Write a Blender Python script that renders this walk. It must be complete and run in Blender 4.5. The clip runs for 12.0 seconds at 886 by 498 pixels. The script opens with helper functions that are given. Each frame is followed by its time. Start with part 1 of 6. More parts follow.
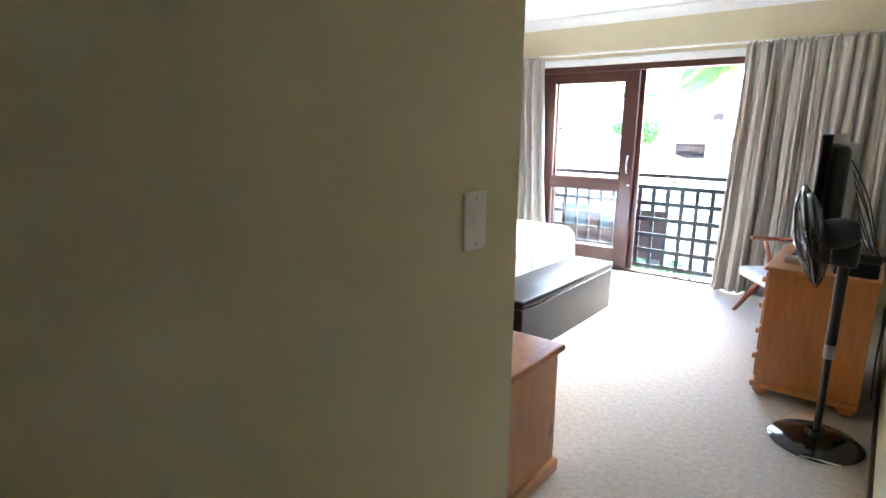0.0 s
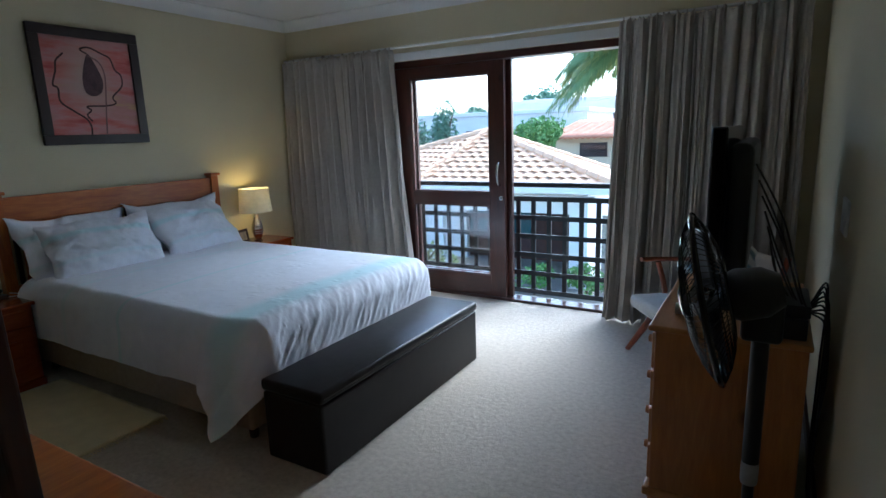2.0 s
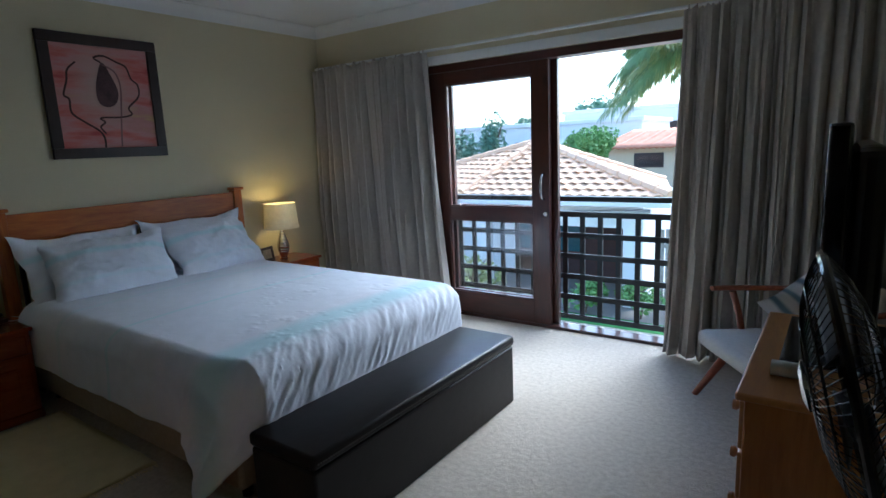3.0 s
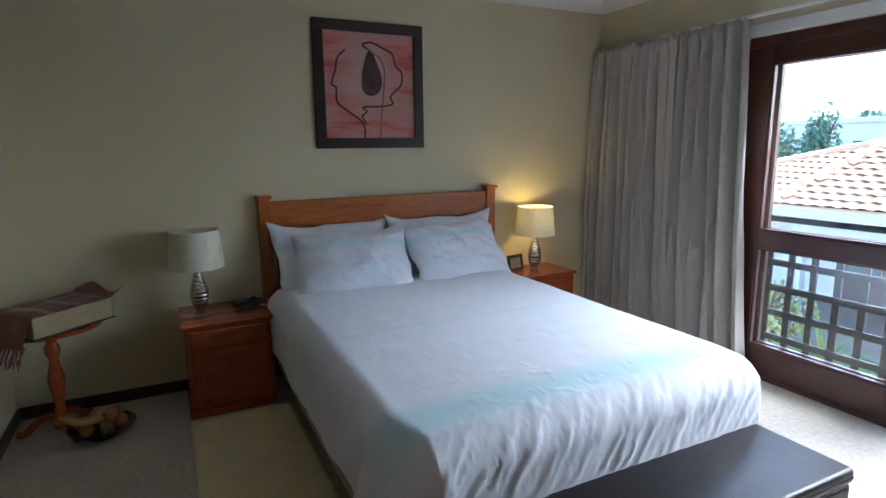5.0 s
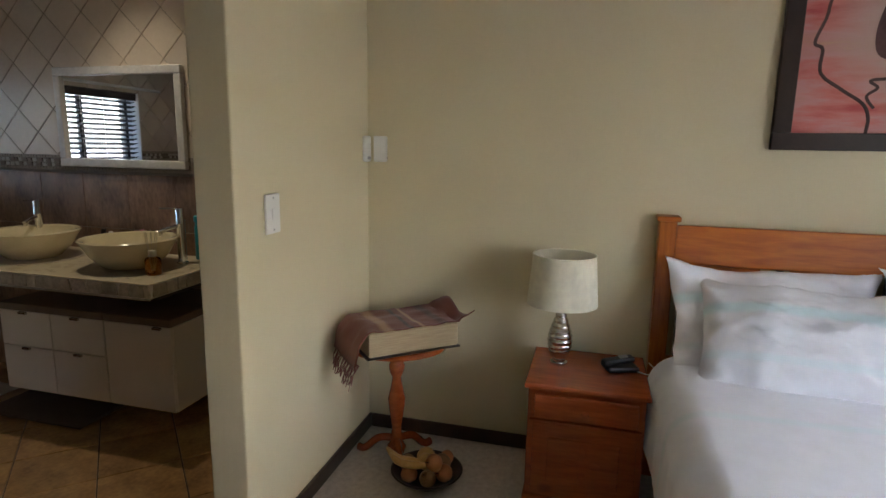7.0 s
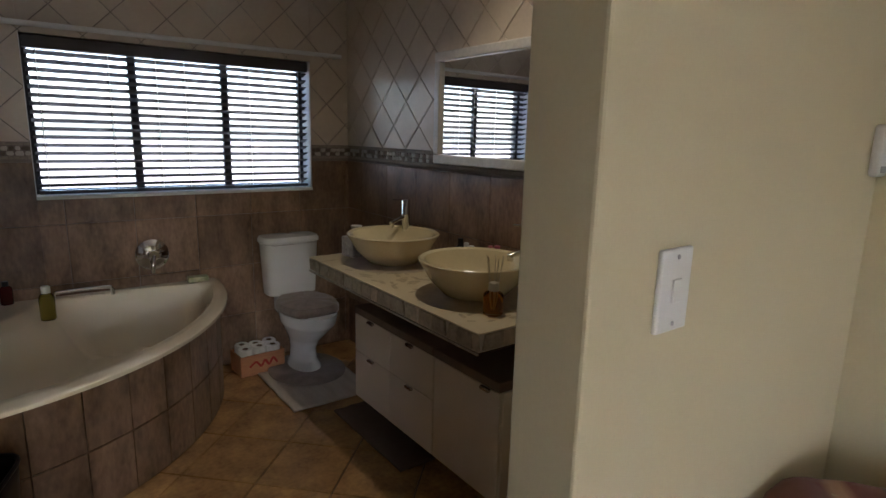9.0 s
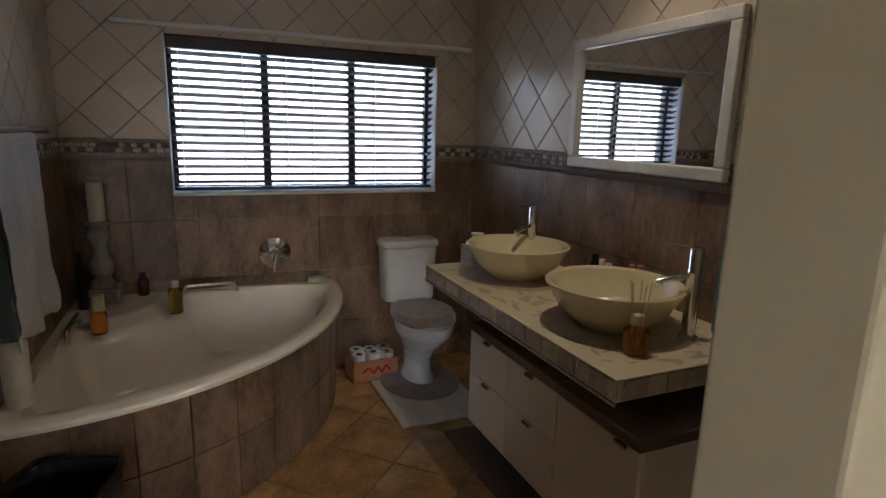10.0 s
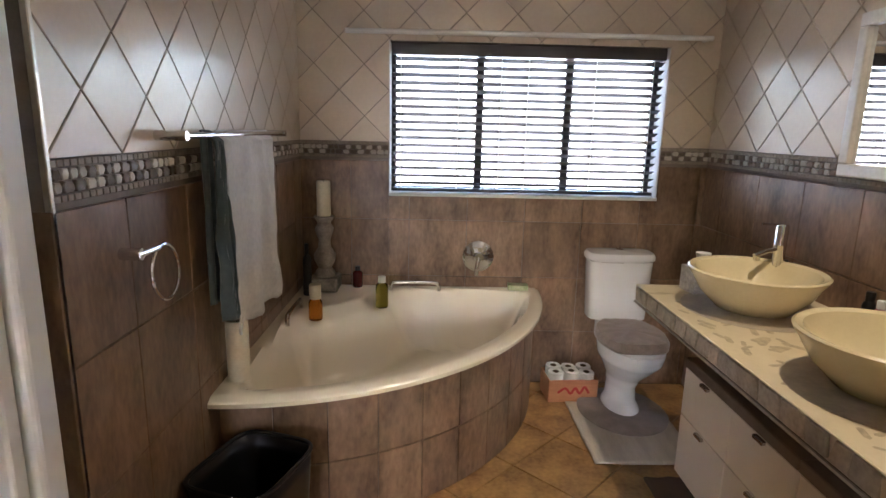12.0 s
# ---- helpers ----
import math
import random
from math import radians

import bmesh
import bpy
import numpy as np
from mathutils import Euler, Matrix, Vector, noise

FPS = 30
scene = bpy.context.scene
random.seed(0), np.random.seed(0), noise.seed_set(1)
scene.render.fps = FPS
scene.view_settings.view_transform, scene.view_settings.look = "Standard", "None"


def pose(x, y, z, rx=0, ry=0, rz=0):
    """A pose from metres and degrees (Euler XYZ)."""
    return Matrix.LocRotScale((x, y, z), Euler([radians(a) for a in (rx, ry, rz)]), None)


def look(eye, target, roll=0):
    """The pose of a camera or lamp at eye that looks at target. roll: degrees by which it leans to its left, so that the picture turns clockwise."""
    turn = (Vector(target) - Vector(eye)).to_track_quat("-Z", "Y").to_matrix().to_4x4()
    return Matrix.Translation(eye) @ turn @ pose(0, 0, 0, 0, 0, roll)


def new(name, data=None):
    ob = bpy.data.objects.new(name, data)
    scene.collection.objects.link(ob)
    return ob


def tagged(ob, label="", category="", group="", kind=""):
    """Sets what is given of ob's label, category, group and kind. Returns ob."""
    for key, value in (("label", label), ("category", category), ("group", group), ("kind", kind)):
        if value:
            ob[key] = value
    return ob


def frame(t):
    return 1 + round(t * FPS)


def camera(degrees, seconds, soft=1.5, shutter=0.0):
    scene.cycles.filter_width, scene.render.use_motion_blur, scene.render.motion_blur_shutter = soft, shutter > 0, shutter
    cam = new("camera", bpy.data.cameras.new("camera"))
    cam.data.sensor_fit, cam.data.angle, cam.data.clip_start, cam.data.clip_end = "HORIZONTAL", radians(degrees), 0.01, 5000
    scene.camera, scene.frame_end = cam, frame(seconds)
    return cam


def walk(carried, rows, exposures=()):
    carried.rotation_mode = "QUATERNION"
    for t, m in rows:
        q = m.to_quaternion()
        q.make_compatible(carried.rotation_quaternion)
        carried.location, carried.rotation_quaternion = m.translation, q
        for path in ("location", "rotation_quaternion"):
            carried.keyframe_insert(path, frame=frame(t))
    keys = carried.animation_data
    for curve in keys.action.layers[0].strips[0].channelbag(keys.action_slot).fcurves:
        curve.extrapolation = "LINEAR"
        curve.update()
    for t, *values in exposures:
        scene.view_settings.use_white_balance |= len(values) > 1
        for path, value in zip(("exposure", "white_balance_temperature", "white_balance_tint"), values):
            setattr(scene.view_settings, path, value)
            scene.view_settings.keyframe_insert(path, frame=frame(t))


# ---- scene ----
cam = camera(76.7, 12.0)
# seconds, x, y, z, yaw, pitch, roll
ROWS = [
    (0.0, 0.042, 0.058, 1.443, 38.56, -12.33, -0.54),
    (0.5, 0.060, 0.388, 1.450, 34.14, -12.21, 0.45),
    (1.0, 0.032, 0.748, 1.439, 30.87, -12.15, 1.29),
    (1.5, -0.023, 1.096, 1.440, 29.80, -12.02, 1.62),
    (2.0, -0.069, 1.368, 1.434, 30.25, -11.68, 1.89),
    (2.5, -0.156, 1.605, 1.420, 32.00, -11.30, 1.90),
    (2.7, -0.185, 1.687, 1.408, 33.09, -10.78, 2.24),
    (4.3, -0.456, 2.282, 1.434, 50.93, -10.47, 1.25),
    (4.5, -0.536, 2.315, 1.445, 53.87, -10.46, 1.15),
    (5.0, -0.714, 2.424, 1.449, 63.57, -10.42, 0.58),
    (5.5, -0.878, 2.642, 1.430, 76.58, -9.89, 0.47),
    (6.0, -1.124, 2.651, 1.435, 84.50, -10.03, -0.12),
    (6.5, -1.444, 2.619, 1.428, 92.61, -10.14, -0.55),
    (7.0, -1.768, 2.651, 1.425, 105.15, -10.23, -1.00),
    (7.5, -2.055, 2.552, 1.422, 115.75, -10.44, -1.18),
    (7.7, -2.161, 2.488, 1.425, 119.55, -10.54, -1.09),
    (9.3, -2.695, 1.999, 1.423, 147.89, -11.54, -1.50),
    (9.5, -2.722, 1.956, 1.421, 150.28, -11.58, -1.52),
    (10.0, -2.791, 1.831, 1.418, 156.69, -11.73, -1.61),
    (10.5, -2.871, 1.749, 1.417, 163.98, -11.90, -1.63),
    (11.0, -2.889, 1.706, 1.415, 170.35, -11.99, -1.48),
    (11.5, -2.892, 1.679, 1.418, 175.17, -12.09, -1.46),
    (12.0, -2.898, 1.670, 1.414, 179.05, -12.01, -1.28),
]
EXPOSURES = [(0.0, 5.0, 5400, 6), (0.6, 3.55, 5000, 2), (1.3, 2.7, 4850, 2), (2.5, 2.1, 4850, 2), (4.5, 2.65, 5050, 4), (6.0, 3.25, 5450, 8), (7.5, 3.82, 6150, 11), (9.5, 3.4, 5950, 14), (10.5, 4.12, 6000, 15), (12.0, 5.05, 6150, 16)]
walk(cam, [(t, pose(x, y, z, 90 + pitch, roll, yaw)) for t, x, y, z, yaw, pitch, roll in ROWS], EXPOSURES)

# ---- light ----
SUN_EL, SUN_AZ = 42.0, 10.0
world = bpy.data.worlds.new("sky")
scene.world = world
world.use_nodes = True
wn = world.node_tree.nodes
sky = wn.new("ShaderNodeTexSky")
sky.sky_type, sky.sun_disc = "NISHITA", False
sky.sun_elevation, sky.sun_rotation = radians(SUN_EL), radians(SUN_AZ)
sky.air_density, sky.dust_density, sky.ozone_density = 1.0, 2.5, 1.5
wn["Background"].inputs["Strength"].default_value = 0.15
world.node_tree.links.new(sky.outputs["Color"], wn["Background"].inputs["Color"])
sun_data = bpy.data.lights.new("sun", "SUN")
sun_data.energy, sun_data.angle, sun_data.color = 1.5, radians(50.0), (1.0, 0.96, 0.91)
sun = new("sun", sun_data)
sun_way = Vector((math.sin(radians(SUN_AZ)) * math.cos(radians(SUN_EL)), math.cos(radians(SUN_AZ)) * math.cos(radians(SUN_EL)), math.sin(radians(SUN_EL))))
sun.matrix_basis = look((0, 0, 30), Vector((0, 0, 30)) - sun_way)


# ---- materials ----
def material(name, col, col2=None, rough=0.6, scale=6.0, fine=80.0, bump=0.15, metal=0.0, stretch=(1, 1, 1), coat=0.0, spec=0.5, per_object=0.0, detail=5.0, sheen=0.0, dist=0.004):
    """Two scales of noise between two colours, fine relief, and a slight change from piece to piece."""
    m = bpy.data.materials.new(name)
    m.use_nodes = True
    t = m.node_tree
    n, ln = t.nodes, t.links
    b = n["Principled BSDF"]
    col2 = col2 or tuple(c * 0.82 for c in col)
    co = n.new("ShaderNodeTexCoord")
    mp = n.new("ShaderNodeMapping")
    mp.inputs["Scale"].default_value = stretch
    ln.new(co.outputs["Object"], mp.inputs["Vector"])
    a = n.new("ShaderNodeTexNoise")
    a.inputs["Scale"].default_value, a.inputs["Detail"].default_value = scale, detail
    f = n.new("ShaderNodeTexNoise")
    f.inputs["Scale"].default_value, f.inputs["Detail"].default_value = fine, 3.0
    for x in (a, f):
        ln.new(mp.outputs["Vector"], x.inputs["Vector"])
    mixf = n.new("ShaderNodeMix")
    mixf.data_type = "FLOAT"
    mixf.inputs[0].default_value = 0.35
    ln.new(a.outputs["Fac"], mixf.inputs[2])
    ln.new(f.outputs["Fac"], mixf.inputs[3])
    ramp = n.new("ShaderNodeValToRGB")
    ramp.color_ramp.elements[0].position, ramp.color_ramp.elements[1].position = 0.34, 0.66
    ramp.color_ramp.elements[0].color, ramp.color_ramp.elements[1].color = (*col2, 1), (*col, 1)
    ln.new(mixf.outputs[0], ramp.inputs["Fac"])
    out = ramp.outputs["Color"]
    if per_object:
        info = n.new("ShaderNodeObjectInfo")
        hs = n.new("ShaderNodeHueSaturation")
        mr = n.new("ShaderNodeMapRange")
        mr.inputs["To Min"].default_value, mr.inputs["To Max"].default_value = 1 - per_object, 1 + per_object
        ln.new(info.outputs["Random"], mr.inputs["Value"])
        ln.new(mr.outputs["Result"], hs.inputs["Value"])
        ln.new(out, hs.inputs["Color"])
        out = hs.outputs["Color"]
    ln.new(out, b.inputs["Base Color"])
    b.inputs["Roughness"].default_value, b.inputs["Metallic"].default_value = rough, metal
    b.inputs["Coat Weight"].default_value, b.inputs["Specular IOR Level"].default_value = coat, spec
    b.inputs["Sheen Weight"].default_value = sheen
    if bump:
        bp = n.new("ShaderNodeBump")
        bp.inputs["Strength"].default_value, bp.inputs["Distance"].default_value = bump, dist
        ln.new(mixf.outputs[0], bp.inputs["Height"])
        ln.new(bp.outputs["Normal"], b.inputs["Normal"])
    return m


def wood(name, col, dark, rough=0.35, coat=0.3, along="y", ring=9.0):
    """Sawn wood: bands drawn out along the grain, broken by noise, with knots."""
    m = bpy.data.materials.new(name)
    m.use_nodes = True
    t = m.node_tree
    n, ln = t.nodes, t.links
    b = n["Principled BSDF"]
    co = n.new("ShaderNodeTexCoord")
    mp = n.new("ShaderNodeMapping")
    mp.inputs["Scale"].default_value = [0.12 if a == along else 1.0 for a in "xyz"]
    ln.new(co.outputs["Object"], mp.inputs["Vector"])
    w = n.new("ShaderNodeTexNoise")
    w.inputs["Scale"].default_value, w.inputs["Detail"].default_value, w.inputs["Distortion"].default_value = ring * 3, 4.0, 1.2
    f = n.new("ShaderNodeTexNoise")
    f.inputs["Scale"].default_value, f.inputs["Detail"].default_value = 120.0, 2.0
    k = n.new("ShaderNodeTexVoronoi")
    k.inputs["Scale"].default_value = 3.2
    for x in (w, f):
        ln.new(mp.outputs["Vector"], x.inputs["Vector"])
    mk = n.new("ShaderNodeMapping")
    mk.inputs["Scale"].default_value = [0.6 if a == along else 1.0 for a in "xyz"]
    ln.new(co.outputs["Object"], mk.inputs["Vector"])
    ln.new(mk.outputs["Vector"], k.inputs["Vector"])
    ramp = n.new("ShaderNodeValToRGB")
    ramp.color_ramp.elements[0].position, ramp.color_ramp.elements[1].position = 0.3, 0.68
    ramp.color_ramp.elements[0].color, ramp.color_ramp.elements[1].color = (*dark, 1), (*col, 1)
    mx = n.new("ShaderNodeMix")
    mx.data_type = "FLOAT"
    mx.inputs[0].default_value = 0.3
    ln.new(w.outputs["Fac"], mx.inputs[2])
    ln.new(f.outputs["Fac"], mx.inputs[3])
    ln.new(mx.outputs[0], ramp.inputs["Fac"])
    kr = n.new("ShaderNodeMapRange")
    kr.inputs["From Min"].default_value, kr.inputs["From Max"].default_value = 0.03, 0.09
    kr.inputs["To Min"].default_value, kr.inputs["To Max"].default_value = 0.45, 1.0
    ln.new(k.outputs["Distance"], kr.inputs["Value"])
    mul = n.new("ShaderNodeMix")
    mul.data_type, mul.blend_type = "RGBA", "MULTIPLY"
    mul.inputs[0].default_value = 1.0
    ln.new(ramp.outputs["Color"], mul.inputs[6])
    ln.new(kr.outputs["Result"], mul.inputs[7])
    ln.new(mul.outputs[2], b.inputs["Base Color"])
    b.inputs["Roughness"].default_value, b.inputs["Coat Weight"].default_value = rough, coat
    b.inputs["Coat Roughness"].default_value = 0.2
    bp = n.new("ShaderNodeBump")
    bp.inputs["Strength"].default_value, bp.inputs["Distance"].default_value = 0.12, 0.002
    ln.new(mx.outputs[0], bp.inputs["Height"])
    ln.new(bp.outputs["Normal"], b.inputs["Normal"])
    return m


def glass(name, rough=0.0, col=(1, 1, 1)):
    m = bpy.data.materials.new(name)
    m.use_nodes = True
    b = m.node_tree.nodes["Principled BSDF"]
    b.inputs["Base Color"].default_value = (*col, 1)
    b.inputs["Transmission Weight"].default_value, b.inputs["Roughness"].default_value, b.inputs["IOR"].default_value = 1.0, rough, 1.45
    return m


def cloth_see(name, col, share=0.5):
    """Thin cloth that lets light through."""
    m = material(name, col, rough=0.8, scale=30, fine=400, bump=0.1)
    t = m.node_tree
    tr = t.nodes.new("ShaderNodeBsdfTranslucent")
    tr.inputs["Color"].default_value = (*col, 1)
    mx = t.nodes.new("ShaderNodeMixShader")
    mx.inputs[0].default_value = share
    t.links.new(t.nodes["Principled BSDF"].outputs[0], mx.inputs[1])
    t.links.new(tr.outputs[0], mx.inputs[2])
    t.links.new(mx.outputs[0], t.nodes["Material Output"].inputs["Surface"])
    return m


def banded(name, base, stripes, axis, rough=0.75, bump=0.25, wr=14.0):
    """Bed linen: woven cloth with soft dyed stripes across one axis: rows of (centre, half width, colour, share)."""
    m = material(name, base, tuple(c * 0.93 for c in base), rough=rough, scale=wr, fine=300, bump=bump, sheen=0.2, dist=0.006)
    t = m.node_tree
    n, ln = t.nodes, t.links
    co = n.new("ShaderNodeTexCoord")
    sp = n.new("ShaderNodeSeparateXYZ")
    ln.new(co.outputs["Object"], sp.inputs[0])
    src = n["Principled BSDF"].inputs["Base Color"].links[0].from_socket
    for c, h, col, share in stripes:
        d = n.new("ShaderNodeMath")
        d.operation = "SUBTRACT"
        d.inputs[1].default_value = c
        ln.new(sp.outputs[axis], d.inputs[0])
        ab = n.new("ShaderNodeMath")
        ab.operation = "ABSOLUTE"
        ln.new(d.outputs[0], ab.inputs[0])
        mr = n.new("ShaderNodeMapRange")
        mr.inputs["From Min"].default_value, mr.inputs["From Max"].default_value = h * 0.3, h
        mr.inputs["To Min"].default_value, mr.inputs["To Max"].default_value = share, 0.0
        ln.new(ab.outputs[0], mr.inputs["Value"])
        fade = n.new("ShaderNodeMath")
        fade.operation = "MULTIPLY"
        ln.new(mr.outputs[0], fade.inputs[0])
        fade.inputs[1].default_value = 0.6
        mx = n.new("ShaderNodeMix")
        mx.data_type = "RGBA"
        ln.new(fade.outputs[0], mx.inputs[0])
        ln.new(src, mx.inputs[6])
        mx.inputs[7].default_value = (*col, 1)
        src = mx.outputs[2]
    ln.new(src, n["Principled BSDF"].inputs["Base Color"])
    return m


def emitter(name, col, strength):
    m = bpy.data.materials.new(name)
    m.use_nodes = True
    b = m.node_tree.nodes["Principled BSDF"]
    b.inputs["Emission Color"].default_value, b.inputs["Emission Strength"].default_value = (*col, 1), strength
    return m


M_WALL = material("cream wall paint", (0.65, 0.58, 0.39), (0.61, 0.54, 0.355), rough=0.7, scale=1.6, fine=160, bump=0.12)
M_CEIL = material("white ceiling paint", (0.78, 0.78, 0.77), (0.74, 0.74, 0.73), rough=0.8, scale=2, fine=140, bump=0.08)
M_CARPET = material("beige cut pile carpet", (0.60, 0.53, 0.44), (0.43, 0.37, 0.295), rough=0.95, scale=38, fine=150, bump=0.8, sheen=0.3, dist=0.007, detail=8.0)
M_SKIRT = material("dark stained skirting", (0.06, 0.025, 0.016), (0.035, 0.016, 0.011), rough=0.35, scale=12, fine=90, bump=0.1, coat=0.2)
M_PINE = wood("orange pine", (0.50, 0.150, 0.014), (0.30, 0.066, 0.006), coat=0.12)
M_PINE_Z = wood("orange pine upright", (0.50, 0.150, 0.014), (0.30, 0.066, 0.006), coat=0.12, along="z")
M_CHEST = wood("golden pine", (0.55, 0.225, 0.05), (0.40, 0.14, 0.028), along="z")
M_CHEST_X = wood("golden pine top", (0.58, 0.26, 0.06), (0.44, 0.17, 0.035), along="y")
M_RED = wood("red brown wood", (0.37, 0.085, 0.020), (0.23, 0.046, 0.011), along="y", rough=0.22)
M_RED_X = wood("red brown wood lengthwise", (0.34, 0.09, 0.03), (0.22, 0.05, 0.018), along="x", rough=0.3)
M_MERANTI = wood("dark red meranti", (0.075, 0.020, 0.012), (0.042, 0.012, 0.008), along="z", rough=0.3)
M_MERANTI_X = wood("dark red meranti rail", (0.075, 0.020, 0.012), (0.042, 0.012, 0.008), along="x", rough=0.3)
M_LEATHER = material("black brown leather", (0.013, 0.010, 0.0095), (0.008, 0.0065, 0.006), rough=0.34, scale=18, fine=220, bump=0.3, spec=0.22)
M_STITCH = material("dark stitching thread", (0.10, 0.09, 0.08), rough=0.8)
M_CURTAIN = material("grey beige curtain cloth", (0.47, 0.43, 0.38), (0.40, 0.365, 0.32), rough=0.9, scale=40, fine=350, bump=0.3, sheen=0.3)
M_SHEET = banded("white duvet with turquoise stripes", (0.80, 0.825, 0.91), [(-2.17, 0.13, (0.42, 0.74, 0.80), 0.9), (-3.0, 0.02, (0.5, 0.78, 0.80), 0.7), (-3.55, 0.03, (0.60, 0.8, 0.84), 0.5)], "X", bump=0.08)
M_PILLOW = banded("white pillowcase with faint stripes", (0.80, 0.82, 0.89), [(0.09, 0.03, (0.5, 0.78, 0.82), 0.8), (-0.1, 0.02, (0.6, 0.8, 0.84), 0.5)], "Y")
M_VALANCE = material("beige bed base cloth", (0.42, 0.35, 0.27), rough=0.9, scale=30, fine=300, bump=0.2)
M_RUG = material("pale yellow rug", (0.80, 0.68, 0.38), (0.68, 0.57, 0.30), rough=0.95, scale=10, fine=200, bump=0.7, sheen=0.3)
M_SHADE = cloth_see("cream lamp shade", (0.92, 0.88, 0.72), 0.22)
M_CHROME = material("chrome", (0.75, 0.75, 0.76), (0.70, 0.70, 0.71), rough=0.12, metal=1.0, bump=0)
M_SILVER = material("ribbed silver glaze", (0.55, 0.53, 0.52), (0.40, 0.38, 0.37), rough=0.22, metal=1.0, scale=30, bump=0.1)
M_BULB = emitter("bulb glow", (1.0, 0.72, 0.32), 3.0)
M_BLACK = material("black plastic", (0.012, 0.012, 0.013), (0.009, 0.009, 0.010), rough=0.35, bump=0.05)
M_GLOSSBLACK = material("gloss black plastic", (0.010, 0.010, 0.011), rough=0.12, bump=0)
M_GREYPL = material("grey plastic", (0.42, 0.42, 0.43), rough=0.5, bump=0.05)
M_WHITEPL = material("white plastic", (0.78, 0.78, 0.76), (0.74, 0.74, 0.72), rough=0.4, bump=0.03)
M_FRAMEBLK = material("dark picture frame", (0.028, 0.013, 0.010), (0.02, 0.009, 0.007), rough=0.4, scale=20, bump=0.1)
M_BALU = material("black green painted steel", (0.012, 0.016, 0.017), rough=0.4, bump=0.1)
M_GLASS = glass("clear glass")
M_MIRROR = material("mirror silver", (0.88, 0.89, 0.90), (0.87, 0.88, 0.89), rough=0.01, metal=1.0, bump=0)
M_CERAMIC = material("white ceramic", (0.80, 0.80, 0.80), (0.77, 0.77, 0.77), rough=0.12, bump=0, coat=0.5)
M_ACRYLIC = material("ivory acrylic", (0.88, 0.80, 0.65), (0.86, 0.78, 0.63), rough=0.18, bump=0, coat=0.5)
M_CREAMBOWL = material("cream basin glaze", (0.76, 0.66, 0.42), (0.70, 0.60, 0.37), rough=0.18, scale=8, bump=0, coat=0.4)
M_TILE_LOW = material("brown slate look tile", (0.33, 0.207, 0.128), (0.11, 0.063, 0.037), rough=0.38, scale=9, fine=55, bump=0.2, stretch=(1, 1, 0.45), per_object=0.16, detail=7.0)
M_TILE_UP = material("cream glazed tile", (0.62, 0.53, 0.42), (0.55, 0.46, 0.36), rough=0.30, coat=0.10, scale=5, fine=60, bump=0.05, per_object=0.05)
M_GROUT = material("brown grout", (0.12, 0.085, 0.065), (0.09, 0.06, 0.045), rough=0.9, scale=30, fine=200, bump=0.2)
M_GROUT_L = material("grey grout", (0.26, 0.22, 0.19), rough=0.9, scale=30, fine=200, bump=0.2)
M_FLOORTILE = material("ochre stone floor tile", (0.56, 0.335, 0.13), (0.24, 0.122, 0.045), rough=0.28, scale=8, fine=50, bump=0.14, per_object=0.14)
M_PEBBLE = material("pale mosaic stone", (0.66, 0.60, 0.52), (0.52, 0.47, 0.40), rough=0.5, scale=30, per_object=0.35)
M_PEBBLE_D = material("dark mosaic stone", (0.24, 0.185, 0.145), (0.13, 0.10, 0.08), rough=0.5, scale=30, per_object=0.4)
M_STRIP = material("beige mosaic strip stone", (0.42, 0.36, 0.29), (0.30, 0.255, 0.205), rough=0.55, scale=40, per_object=0.2)
M_COUNTER = material("cream stone worktop", (0.84, 0.73, 0.52), (0.76, 0.65, 0.44), rough=0.3, scale=10, fine=70, bump=0.06, coat=0.6)
M_LEAF = material("grey green inlay stone", (0.58, 0.47, 0.29), (0.38, 0.31, 0.20), rough=0.4, scale=40)
M_CABWHITE = material("off white cabinet lacquer", (0.74, 0.69, 0.60), (0.70, 0.65, 0.56), rough=0.35, scale=3, bump=0.03)
M_BROWNCAP = material("brown plinth", (0.16, 0.11, 0.085), rough=0.5)
M_BLINDSLAT = material("dark timber blind slat", (0.055, 0.050, 0.055), (0.04, 0.036, 0.04), rough=0.45, stretch=(0.1, 1, 1), scale=20, bump=0.08)
M_TOWEL_W = material("white towel", (0.78, 0.76, 0.73), rough=0.95, scale=60, fine=400, bump=0.6, sheen=0.4)
M_TOWEL_D = material("dark teal towel", (0.07, 0.10, 0.105), rough=0.95, scale=60, fine=400, bump=0.6, sheen=0.4)
M_WAX = material("ivory candle wax", (0.72, 0.64, 0.47), rough=0.5, scale=6, bump=0.05)
M_STONE = material("weathered grey wood", (0.42, 0.37, 0.31), (0.22, 0.19, 0.16), rough=0.8, scale=14, fine=90, bump=0.4)
M_MATL = material("pale bath mat", (0.66, 0.60, 0.52), (0.52, 0.46, 0.39), rough=0.95, scale=20, fine=220, bump=0.8, stretch=(1, 0.15, 1))
M_MATD = material("brown bath mat", (0.13, 0.09, 0.07), rough=0.95, scale=20, fine=220, bump=0.8)
M_FLUFF = material("grey brown fluffy cover", (0.29, 0.225, 0.19), (0.18, 0.14, 0.118), rough=0.98, scale=18, fine=160, bump=0.9, sheen=0.5)
M_PAPER = material("white tissue paper", (0.80, 0.79, 0.77), rough=0.9, scale=30, bump=0.2)
